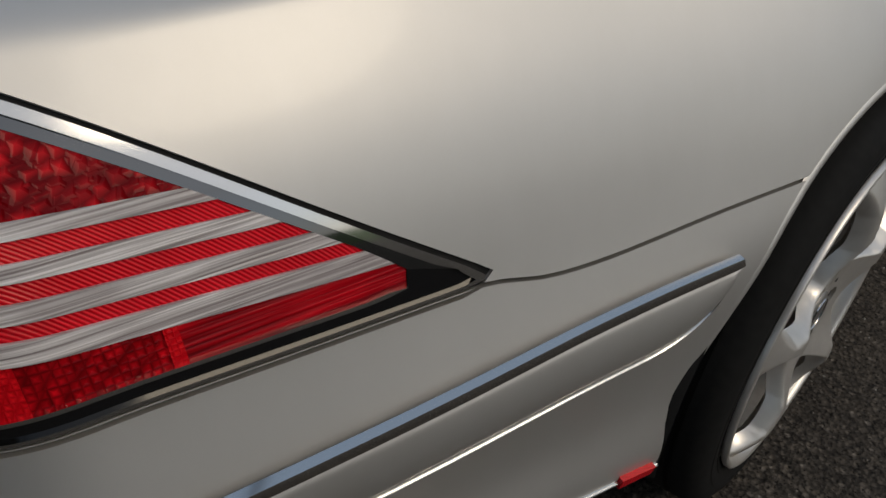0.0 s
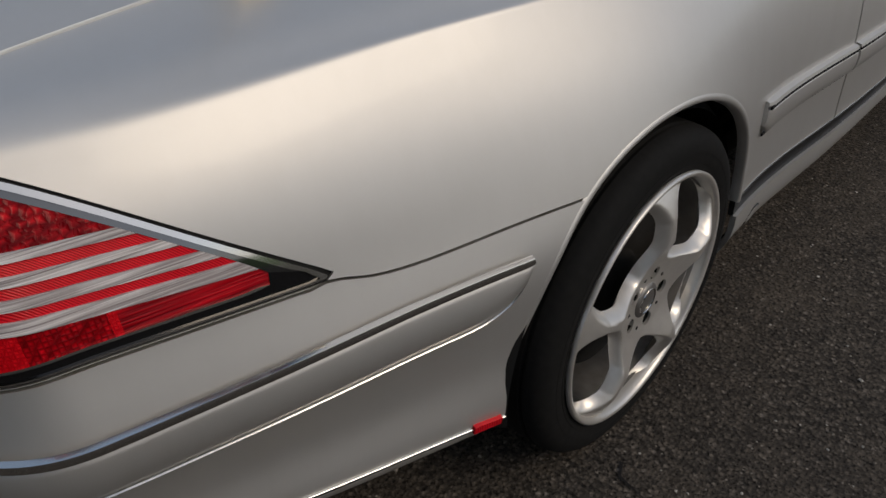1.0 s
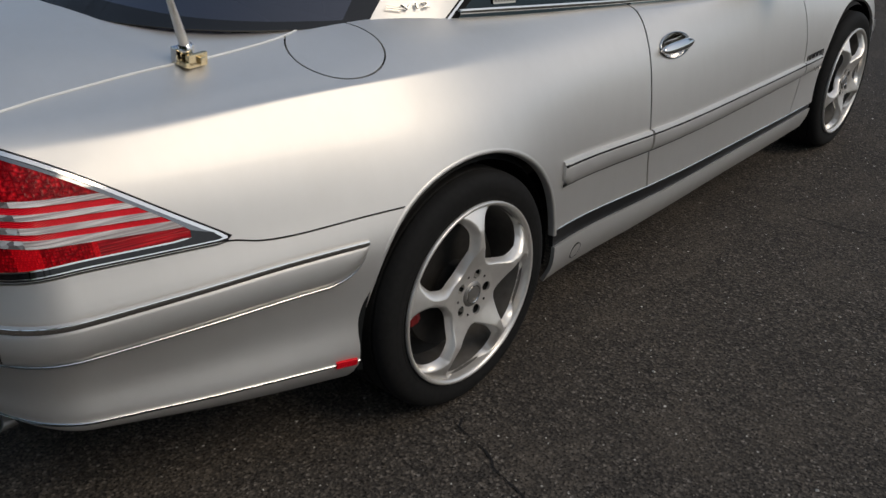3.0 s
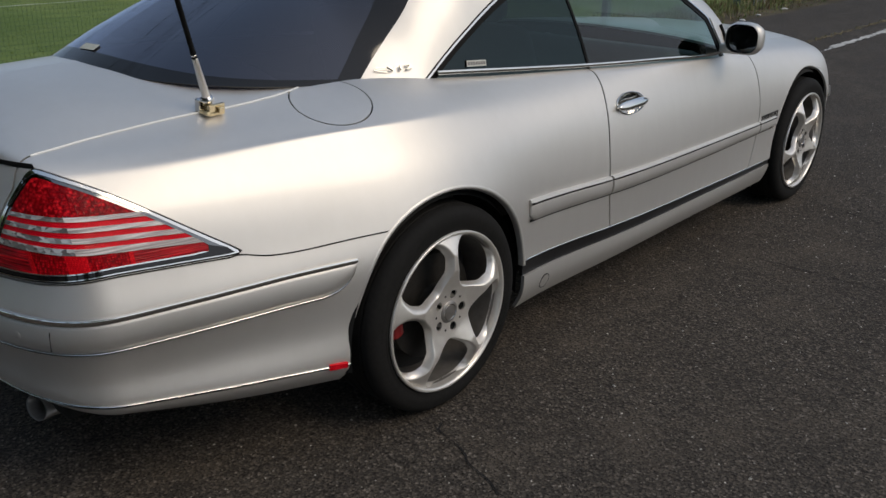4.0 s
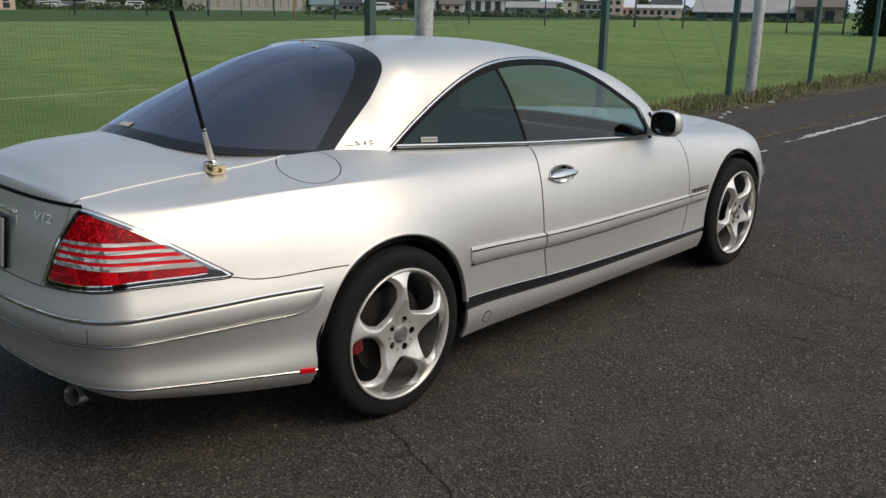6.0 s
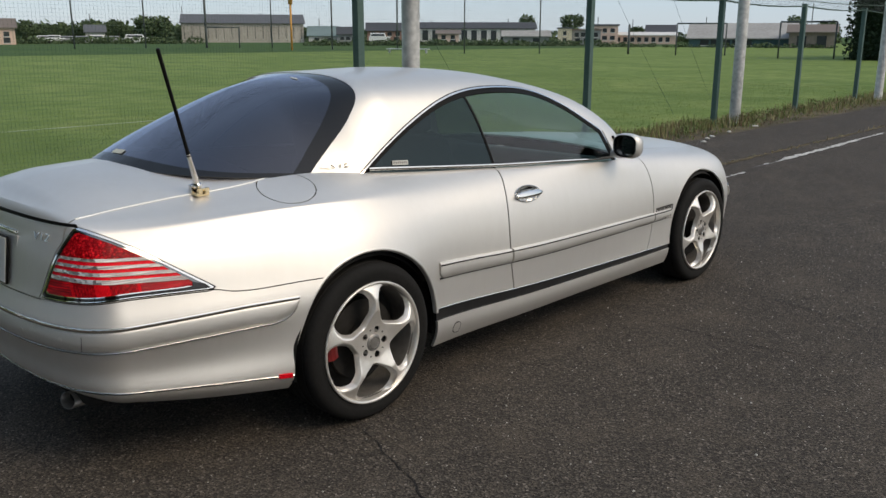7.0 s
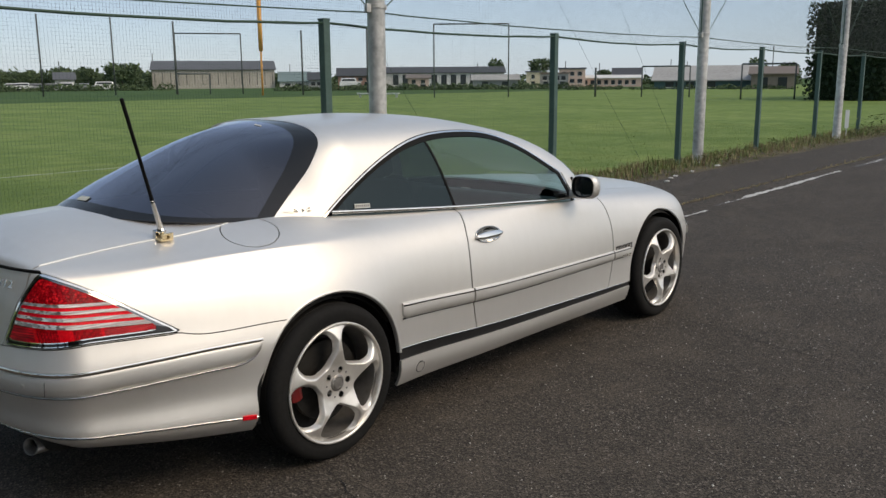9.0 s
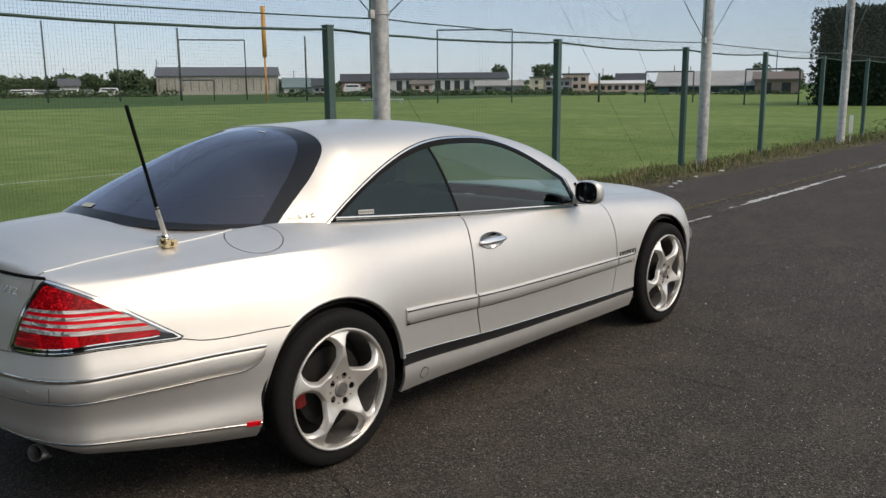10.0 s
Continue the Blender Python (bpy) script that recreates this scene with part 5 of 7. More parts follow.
def build_tail():
    # raised letters on the lid
    p, up, out = tail_at(-0.385, 0.868)
    m = facing(p + out * 0.010, (0.16, -1, 0), out)
    lettering("V12", 0.044, m @ Matrix.Diagonal((1.35, 0.9, 1, 1)), BADGE, car, depth=0.002)
    # number plate in its recess frame; the characters are plain bars
    zc = 0.765
    p, up, out = tail_at(-0.02, zc)
    out = Vector((-1, 0, 0.13)).normalized()
    m = facing(Vector((p.x - 0.004, 0, zc)), (0, -1, 0), out)
    bm = bmesh.new()
    box(bm, (0.44, 0.20, 0.006), m @ pose(0, 0, -0.012), 0.003)
    part("plate_recess", bm, PAINT, car, "recessed panel behind the number plate")
    bm = bmesh.new()
    box(bm, (0.342, 0.176, 0.010), m @ pose(0, 0, 0.004), 0.003)
    frame_ob = part("plate_frame", bm, BLACK, car, "black number plate frame")
    bm = bmesh.new()
    box(bm, (0.330, 0.165, 0.004), m @ pose(0, 0, 0.0092), 0.001)
    plate = part("number_plate", bm, material("plate_white", (0.72, 0.72, 0.70), 0.45), frame_ob, "white number plate with plain dark bars")
    ink = material("plate_ink", (0.02, 0.07, 0.045), 0.5)
    for x, y, w, h in ((-0.03, 0.052, 0.13, 0.030), (0.075, 0.052, 0.05, 0.030), (-0.132, -0.022, 0.028, 0.034), (-0.070, -0.024, 0.038, 0.076), (-0.016, -0.024, 0.038, 0.076), (0.040, -0.024, 0.038, 0.076), (0.094, -0.024, 0.038, 0.076)):
        bm = bmesh.new()
        box(bm, (w, h, 0.0016), m @ pose(x, y, 0.0120))
        part("plate_bar", bm, ink, plate)
    # chrome grip over the plate
    p, up, out = tail_at(-0.01, 0.872)
    bm = bmesh.new()
    box(bm, (0.42, 0.016, 0.010), facing(Vector((p.x + 0.004, 0, 0.872)), (0, -1, 0), out), 0.004)
    part("lid_grip", bm, CHROME, car, "chrome grip strip on the boot lid", True)
    # dark edge along the underside of the lid's lip
    pts = []
    for u in np.linspace(0.0005, 0.17, 30):
        q = at_height(float(u), 0.922 + 0.016 * (1 - (u / 0.2) ** 2))
        pts.append(q)
    lp, lu, lo = frames_of(pts)
    both_sides("lip_edge", strip("lip_edge", lp, lu, lo, ((-0.009, -0.004), (-0.008, 0.002), (0.0, 0.006), (0.005, 0.005), (0.006, -0.004))), BLACK, "dark edge under the boot lid lip")
    # exhaust tips
    for side in (1, -1):
        bm = bmesh.new()
        rings = []
        for x, k in ((-1.02, 0.92), (-1.052, 0.94), (-1.057, 0.97), (-1.053, 1.0), (-0.98, 0.98), (-0.80, 0.85)):
            rings.append([bm.verts.new((x + 0.012 * math.sin(t) * (x < -1.03), -0.405 * side + 0.056 * k * math.cos(t), 0.268 + 0.026 * k * math.sin(t))) for t in (2 * math.pi * i / 32 for i in range(32))])
        for a, b in zip(rings, rings[1:]):
            for i in range(32):
                bm.faces.new((a[i], a[(i + 1) % 32], b[(i + 1) % 32], b[i]))
        bmesh.ops.recalc_face_normals(bm, faces=bm.faces)
        tip = part("exhaust_tip", bm, ALLOY_DULL, car, "oval chrome exhaust tip", True)
        bm = bmesh.new()
        bm.faces.new([bm.verts.new((-1.025, -0.405 * side + 0.0505 * math.cos(t), 0.268 + 0.0235 * math.sin(t))) for t in (2 * math.pi * i / 24 for i in range(24))])
        bmesh.ops.solidify(bm, geom=bm.faces[:], thickness=0.01)
        part("exhaust_bore", bm, VOID, tip)
    # parking sensor and tow cover seam
    for side in (1, -1):
        for u in (0.115, 0.055):
            p, up, out = at_height(u, 0.548)
            bm = bmesh.new()
            at = facing(Vector((p.x, p.y * side, p.z)), (0, -1, 0), Vector((out.x, out.y * side, out.z)))
            lathe(bm, ((0.0, 0.0124), (0.0085, 0.0124), (0.0092, 0.0121), (0.0095, 0.010)), 20, "z", at)
            bmesh.ops.recalc_face_normals(bm, faces=bm.faces)
            part("parking_sensor", bm, PAINT, car, "round parking sensor", True)
        p, up, out = at_height(0.1485, 0.545)
        bm = bmesh.new()
        box(bm, (0.0009, 0.052, 0.006), facing(Vector((p.x, p.y * side, p.z)) + Vector((out.x, out.y * side, out.z)) * 0.0105, up.cross(out) if side == 1 else (0, 1, 0), Vector((out.x, out.y * side, out.z))))
        part("moulding_joint", bm, VOID, car)


def build_badges():
    # pillar letters, wing letters as plain bars, window stickers
    def on_canopy(x, z):
        u = (x + 0.64) / 3.06
        vs = np.linspace(0, 0.8, 160)
        q = canopy(np.full(160, u), vs)
        v = float(np.interp(z, q[:, 2], vs))
        e = 1e-3
        p = canopy(np.array([u]), np.array([v]))[0]
        dv = canopy(np.array([u]), np.array([v + e]))[0] - p
        du = canopy(np.array([u + e]), np.array([v]))[0] - p
        return Vector(p), Vector(du).normalized(), Vector(np.cross(du, dv)).normalized()

    p, along, out = on_canopy(0.118, 1.013)
    lettering("V12", 0.034, facing(p + out * 0.0095, along, out) @ Matrix.Diagonal((1.55, 0.62, 1, 1)), PILLAR_BADGE, car, depth=0.004)
    bm = bmesh.new()
    m = facing(p + out * 0.006, along, out)
    for n in range(3):
        box(bm, (0.045, 0.0022, 0.002), m @ pose(-0.066 + 0.004 * n, 0.004 + 0.005 * n, 0, 0, 0, -12))
    part("badge_wing", bm, PILLAR_BADGE, car, "small chrome badge flash")
    p, up, out = at_height(side_u(2.395), 0.548)
    m = facing(p + out * 0.001, (1, 0, 0), out)
    x = -0.100
    for w in (0.034, 0.028, 0.004, 0.036, 0.036, 0.036):
        bm = bmesh.new()
        box(bm, (w * 0.3, 0.032, 0.003), m @ pose(x + w * 0.15, 0, 0), 0.001)
        box(bm, (w, 0.007, 0.003), m @ pose(x + w / 2, -0.0125, 0), 0.001)
        if w > 0.01:
            box(bm, (w * 0.9, 0.007, 0.003), m @ pose(x + w / 2, 0.0125, 0), 0.001)
            box(bm, (w * 0.28, 0.030, 0.003), m @ pose(x + w * 0.82, 0, 0), 0.001)
        part("badge_bar", bm, DARK_CHROME, car)
        x += w + 0.006
    p, up, out = at_height(side_u(2.395), 0.500)
    m = facing(p + out * 0.017, (1, 0, 0), out)
    lettering("V12", 0.034, m @ pose(0, -0.010, 0.006) @ Matrix.Diagonal((1.9, 0.8, 1, 1)), BADGE, car)
    grey_ink = material("sticker_ink", (0.22, 0.22, 0.21), 0.6)
    paper = material("sticker_paper", (0.62, 0.62, 0.58), 0.6)
    p, along, out = on_canopy(0.408, 1.012)
    bm = bmesh.new()
    box(bm, (0.085, 0.020, 0.001), facing(p + out * 0.001, along, out))
    sticker = part("window_sticker", bm, paper, car, "small pale sticker on the side window")
    for n in range(7):
        bm = bmesh.new()
        box(bm, (0.008, 0.010, 0.001), facing(p + out * 0.0022, along, out) @ pose(-0.034 + 0.0113 * n, 0, 0))
        part("sticker_bar", bm, grey_ink, sticker)
    # rear window label, high brake light mark
    u, v = (-0.575 + 0.64) / 3.06, 0.97
    q = canopy(np.array([u, u + 1e-3, u]), np.array([v, v, v + 0.001]))
    out = Vector(np.cross(q[1] - q[0], q[2] - q[0])).normalized()
    over = lambda w: Vector((w[0], -w[1], w[2]))
    bm = bmesh.new()
    box(bm, (0.085, 0.026, 0.0006), facing(over(q[0]) + over(out) * 0.0004, over(q[0] - q[2]), over(out)))
    part("window_label", bm, material("label_paper", (0.55, 0.56, 0.48), 0.6), car, "pale label at the foot of the rear window")
    u, v = (0.225 + 0.64) / 3.06, 0.86
    q = canopy(np.array([u, u + 1e-3, u]), np.array([v, v, v + 0.001]))
    out = Vector(np.cross(q[1] - q[0], q[2] - q[0])).normalized()
    bm = bmesh.new()
    box(bm, (0.050, 0.010, 0.0006), facing(Vector(q[0]) + out * 0.0004, Vector(q[2] - q[0]), out))
    part("window_mark", bm, paper, car, "small pale mark high on the rear window")


def seat_mesh(bm, at, width, back_height, lean):
    box(bm, (0.50, width, 0.16), at @ pose(0.02, 0, 0.08), 0.05)
    box(bm, (0.16, width, back_height), at @ pose(-0.27, 0, 0.10 + back_height / 2, 0, -lean, 0), 0.06, 0.86)


def build_cabin():
    def piece(name, mat, label, *boxes):
        bm = bmesh.new()
        for size, at, bevel in boxes:
            box(bm, size, at, bevel)
        return part(name, bm, mat, car, label, True)

    piece("cabin_floor", CARPET, "dark cabin floor", ((2.7, 1.30, 0.05), pose(0.85, 0, 0.30), 0.01))
    piece("parcel_shelf", CARPET, "dark parcel shelf", ((0.55, 1.02, 0.03), pose(-0.08, 0, 0.905), 0.01))
    piece("underbody", VOID, "dark underbody", ((3.3, 1.34, 0.10), pose(1.30, 0, 0.235), 0.02), ((0.62, 1.06, 0.10), pose(-0.72, 0, 0.315), 0.02), ((0.9, 1.2, 0.3), pose(2.9, 0, 0.45), 0.02), ((0.70, 1.02, 0.3), pose(0.0, 0, 0.45), 0.02))
    piece("dashboard", LEATHER, "dark dashboard", ((0.40, 1.36, 0.20), pose(1.86, 0, 0.80, 0, 8, 0), 0.06), ((0.25, 0.40, 0.10), pose(1.72, 0.36, 0.885, 0, 10, 0), 0.04))
    for side in (1, -1):
        piece("door_card", LEATHER, "dark door lining", ((1.40, 0.05, 0.42), pose(1.45, -0.715 * side, 0.66, 0, 0, -side * 5), 0.02))
        piece("quarter_card", LEATHER, "dark rear side lining", ((0.75, 0.05, 0.42), pose(0.50, -0.640 * side, 0.68, 0, 0, -side * 5), 0.02))
        for name, x, w, h, lean in (("front_seat", 1.12, 0.50, 0.60, 20), ("rear_seat", 0.52, 0.52, 0.34, 26)):
            bm = bmesh.new()
            seat_mesh(bm, pose(x, -0.36 * side, 0.40), w, h, lean)
            seat = part(name, bm, LEATHER, car, "grey leather seat", True)
            if name == "rear_seat":
                continue
            bm = bmesh.new()
            box(bm, (0.10, 0.27, 0.17), pose(x - 0.26 - 0.30 * math.sin(radians(lean)) * 1.35, -0.36 * side, 0.40 + 0.10 + h + 0.085, 0, -lean * 0.6, 0), 0.04)
            part("headrest", bm, LEATHER, seat, smooth=True)
    bm = bmesh.new()
    at = pose(1.58, 0.36, 0.80, 0, -62, 0)
    ring = [at @ Vector((0.185 * math.cos(t), 0.185 * math.sin(t), 0)) for t in (2 * math.pi * i / 32 for i in range(33))]
    tube(bm, ring, 0.014, 8, False)
    for n in range(4):
        a = math.pi / 4 + n * math.pi / 2
        tube(bm, [at @ Vector((0.02 * math.cos(a), 0.02 * math.sin(a), -0.02)), at @ Vector((0.18 * math.cos(a), 0.18 * math.sin(a), 0))], 0.016, 8)
    box(bm, (0.15, 0.15, 0.05), at @ pose(0, 0, -0.01), 0.02)
    part("steering_wheel", bm, LEATHER, car, "dark steering wheel", True)
    bm = bmesh.new()
    box(bm, (0.03, 0.20, 0.055), pose(1.50, 0, 1.255, 0, 10, 0), 0.012)
    part("cabin_mirror", bm, BLACK, car, "black rear-view mirror", True)


def build_seam_edges():
    # boot lid seam: a pale bead with the edge's highlight put into its colour
    pts, ups, outs = [], [], []
    for x in np.linspace(-0.985, -0.205, 40):
        u, vs = side_u(x), np.linspace(0.6, 1, 160)
        if x < REAR_BEND:
            lo, hi = 0.12, 0.22
            for _ in range(20):
                u = (lo + hi) / 2
                if contour(LEVELS[-1], np.array([u]))[0, 0] < x:
                    lo = u
                else:
                    hi = u
        q = body(np.full(160, u), vs)
        v = float(np.interp(-float(trunk_seam(x)), q[:, 1], vs))
        p = body(np.array([u, u, u + 1e-3]), np.array([v, v + 1e-3, v]))
        n = Vector(np.cross(p[2] - p[0], p[1] - p[0])).normalized()
        pts.append(Vector(p[0]))
        outs.append(n)
        ups.append(Vector(p[1] - p[0]).normalized())
    both_sides("seam_edge", strip("seam_edge", pts, ups, outs, ((-0.0024, -0.006), (-0.0024, 0.0008), (0.0, 0.0032), (0.0024, 0.0008), (0.0024, -0.006))), material("bright_seam_edge", (0.86, 0.86, 0.84), 0.38, metal=0.4), "pale bead for the highlight on the boot lid seam")


build_antenna()
build_seam_edges()
build_tail()
build_badges()
build_cabin()


# ---- ground ----
def ground_material_faces():
    ys = (-3000, -14.0, 1.95, 2.02, 2.85, 2.92, 3.35, 4.6, 5.4, 75.0, 3000)
    zs = (-0.02, 0.0, 0.0, 0.0, -0.015, -0.03, -0.05, -0.12, -0.17, -0.17, -0.17)
    return ys, zs


def build_ground():
    ys, zs = ground_material_faces()
    xs = (-3000, -40, -10, 0, 10, 25, 60, 160, 3000)
    vs = [(x, y, z) for x in xs for y, z in zip(ys, zs)]
    k = len(ys)
    fs, mats = [], []
    for i in range(len(xs) - 1):
        for j in range(k - 1):
            fs.append((i * k + j, (i + 1) * k + j, (i + 1) * k + j + 1, i * k + j + 1))
            mats.append((3, 0, 0, 0, 0, 2, 2, 1, 1, 3)[j])
    me = bpy.data.meshes.new("ground")
    me.from_pydata(vs, [], fs)
    for m in (ASPHALT, FIELD, VERGE, FAR_GRASS):
        me.materials.append(m)
    me.polygons.foreach_set("material_index", mats)
    return tagged(new("ground", me), "dark worn asphalt road beside a mown green sports field", "ground", kind="structure")


build_ground()
FENCE_Y = 4.24


# ---- things on the ground ----
def ribbon(name, pts, width, z, mat, label, category, jitter=0.0, seed=1):
    """A thin flat strip on the ground along points, with uneven edges."""
    rnd = random.Random(seed)
    vs, fs = [], []
    for i, (x, y) in enumerate(pts):
        a, b = Vector(pts[max(i - 1, 0)]), Vector(pts[min(i + 1, len(pts) - 1)])
        side = (b - a).normalized()
        side = Vector((-side.y, side.x))
        w = width * (0.5 + rnd.uniform(-jitter, jitter))
        for s in (-1, 1):
            vs.append((x + side.x * w * s, y + side.y * w * s, z))
    fs = [(2 * i, 2 * i + 1, 2 * i + 3, 2 * i + 2) for i in range(len(pts) - 1)]
    me = bpy.data.meshes.new(name)
    me.from_pydata(vs, [], fs)
    me.materials.append(mat)
    return tagged(new(name, me), label, category, kind="structure")


def wander(points, step, amount, seed):
    """A crooked line through the points."""
    rnd, out = random.Random(seed), []
    for (ax, ay), (bx, by) in zip(points, points[1:]):
        n = max(2, int(math.hypot(bx - ax, by - ay) / step))
        for i in range(n):
            t = i / n
            out.append((ax + (bx - ax) * t + rnd.uniform(-amount, amount), ay + (by - ay) * t + rnd.uniform(-amount, amount)))
    return out + [points[-1]]


CRACK = material("crack_shadow", (0.008, 0.007, 0.007), 0.95)
for _n, _pts in enumerate((((2.93, -0.92), (2.80, -1.43), (2.66, -1.96), (2.62, -2.35)), ((1.90, -1.10), (1.91, -1.57), (1.95, -1.82), (1.97, -1.98), (2.16, -2.45), (2.25, -2.9)), ((-0.10, -0.95), (-0.19, -1.15), (-0.27, -1.40), (-0.42, -1.72)))):
    ribbon("crack", wander(_pts, 0.035, 0.010, 20 + _n), 0.0045, 0.004, CRACK, "thin dark crack in the worn asphalt", "crack", 0.35, _n)


def build_chips(count, seed):
    """Loose pale and dark stone chips on the road, each an uneven eight-sided grain."""
    rnd = random.Random(seed)
    vs, fs = [], []
    for _ in range(count):
        x, y = rnd.uniform(-2.2, 6.5), -0.6 - 2.9 * rnd.random() ** 0.8
        size = rnd.uniform(0.0016, 0.0036) * (1.7 if rnd.random() < 0.07 else 1.0)
        turn, base = rnd.uniform(0, 6.28), len(vs)
        for k in range(4):
            a, w = turn + k * math.pi / 2 + rnd.uniform(-0.4, 0.4), size * rnd.uniform(0.7, 1.4)
            vs.append((x + w * math.cos(a), y + w * math.sin(a), size * rnd.uniform(0.2, 0.6)))
        vs += [(x, y, size * rnd.uniform(0.9, 1.4)), (x, y, -0.002)]
        for k in range(4):
            a, b = base + k, base + (k + 1) % 4
            fs += [(a, b, base + 4), (b, a, base + 5)]
    me = bpy.data.meshes.new("stone_chips")
    me.from_pydata(vs, [], fs)
    m = material("stone_chip", (0.3, 0.28, 0.25), 0.85, spec=0.2)
    own = add(m, "NewGeometry")
    link(m, ramp(m, own.outputs["Random Per Island"], (0.0, (0.03, 0.028, 0.026)), (0.35, (0.12, 0.105, 0.09)), (0.75, (0.30, 0.27, 0.23)), (1.0, (0.62, 0.60, 0.55))), bsdf(m).inputs["Base Color"])
    me.materials.append(m)
    tagged(new("stone_chips", me), "small loose stone chips strewn over the asphalt", "gravel", kind="stuff")


build_chips(9000, 61)


def worn_white():
    m = material("worn_road_paint", (0.6, 0.59, 0.56), 0.8)
    at = place(m, (1.0, 2.2, 1))
    worn = noise_of(m, at, 5.5, 5.0, 0.7)
    drift = noise_of(m, place(m, (0.16, 0.0, 0)), 2.0, 1.0)
    fade = mix(m, 0.55, worn, drift)
    link(m, ramp(m, fade, (0.50, (0.055, 0.050, 0.045)), (0.54, (0.62, 0.61, 0.58))), bsdf(m).inputs["Base Color"])
    return m


WORN_WHITE = worn_white()
FRESH_WHITE = speckled("chalky_road_paint", (0.6, 0.59, 0.56), (0.40, 0.39, 0.37), (0.62, 0.61, 0.58), 18, 0.8)
for _n, (_x0, _x1, _y, _w, _m) in enumerate(((6.75, 7.50, 0.845, 0.035, FRESH_WHITE), (7.90, 9.20, 0.925, 0.045, WORN_WHITE), (8.95, 11.10, 0.950, 0.080, FRESH_WHITE), (11.15, 11.9, 0.97, 0.07, WORN_WHITE), (11.95, 13.15, 0.985, 0.050, FRESH_WHITE), (14.0, 40.0, 0.99, 0.12, WORN_WHITE))):
    ribbon("road_line", wander([(_x0, _y), (_x1, _y)], 0.06, 0.008, 5 + _n), _w, 0.005 + 0.0005 * _n, _m, "worn broken white line painted on the asphalt", "road line", 0.30, 3 + _n)
DRY = grass_material("dry_joint_grass", (0.07, 0.055, 0.03), (0.13, 0.10, 0.06), (0.20, 0.16, 0.10), 3.0)
ribbon("joint", wander([(5.6, 1.32), (45.0, 1.32)], 0.08, 0.02, 6), 0.05, 0.006, DRY, "dry grass and grit along the paving joint", "joint", 0.45, 4)
ribbon("field_line", wander([(-6.0, 12.9), (6.6, 13.2)], 0.3, 0.02, 7), 0.06, -0.155, material("chalk", (0.5, 0.53, 0.42), 0.9), "faint white line marked on the grass", "field line", 0.2, 9)


def blades(name, count, region, height, colours, label, seed, width=0.008):
    """Many single blades of grass, joined."""
    rnd = random.Random(seed)
    vs, fs, mats = [], [], []
    for n in range(count):
        x, y, z, dense = region(rnd)
        h, a, w = height(rnd) * dense, rnd.uniform(0, 2 * math.pi), width * rnd.uniform(0.6, 1.5)
        lean = rnd.uniform(0.1, 0.7) * h
        dx, dy = math.cos(a), math.sin(a)
        b = len(vs)
        vs += [(x - dy * w, y + dx * w, z), (x + dy * w, y - dx * w, z), (x + dx * lean * 0.4 + dy * w * 0.7, y + dy * lean * 0.4 - dx * w * 0.7, z + h * 0.6), (x + dx * lean * 0.4 - dy * w * 0.7, y + dy * lean * 0.4 + dx * w * 0.7, z + h * 0.6), (x + dx * lean, y + dy * lean, z + h)]
        fs += [(b, b + 1, b + 2, b + 3), (b + 3, b + 2, b + 4)]
        k = rnd.randrange(len(colours))
        mats += [k, k]
    me = bpy.data.meshes.new(name)
    me.from_pydata(vs, [], fs)
    for c in colours:
        me.materials.append(c)
    me.polygons.foreach_set("material_index", mats)
    return tagged(new(name, me), label, "grass", kind="stuff")


def leaf_material(name, low, high, scale=3.0):
    m = material(name, low, 0.7, spec=0.2)
    info = m.node_tree.nodes.new("ShaderNodeNewGeometry")
    link(m, ramp(m, info.outputs["Random Per Island"], (0.0, low), (1.0, high)), bsdf(m).inputs["Base Color"])
    return m


STRAW = leaf_material("straw_blades", (0.22, 0.17, 0.095), (0.40, 0.33, 0.20))
WEED = leaf_material("weed_blades", (0.09, 0.14, 0.04), (0.19, 0.24, 0.08))
OLIVE = leaf_material("olive_blades", (0.15, 0.155, 0.065), (0.28, 0.265, 0.12))
DEAD = leaf_material("dead_stalks", (0.10, 0.065, 0.035), (0.19, 0.13, 0.08))


def ground_z(y):
    ys, zs = ground_material_faces()
    return float(np.interp(y, ys, zs))


def verge_spot(rnd):
    x = 4.0 + 34.0 * rnd.random() ** 1.25
    y = 2.95 + 1.70 * rnd.random() ** 0.62
    clump = 0.55 + 0.9 * max(0.0, noise.noise(Vector((x * 0.9, y * 1.6, 0.3))) + 0.25)
    return x, y, ground_z(y) - 0.01, clump * (1.1 if y > 3.5 else 0.5)


blades("verge_grass", 17000, verge_spot, lambda r: r.uniform(0.05, 0.20), (STRAW, OLIVE, WEED, OLIVE, WEED, DEAD), "dry brown and green grass along the fence", 11, 0.007)
blades("joint_grass", 500, lambda r: (6.0 + 16 * r.random(), 1.32 + r.gauss(0, 0.03), 0.0, 1.0 if r.random() > 0.9 else 0.35), lambda r: r.uniform(0.03, 0.11), (STRAW, STRAW, OLIVE), "tufts of dry grass in the paving joint", 12, 0.005)


def field_spot(rnd):
    x = -3 + 34 * rnd.random()
    y = 4.5 + 13 * rnd.random() ** 1.6
    return x, y, ground_z(y) - 0.005, 1.0


blades("field_grass", 26000, field_spot, lambda r: r.uniform(0.012, 0.034), (leaf_material("lawn_blades", (0.125, 0.185, 0.040), (0.21, 0.27, 0.075)),), "short mown grass of the sports field", 13, 0.006)


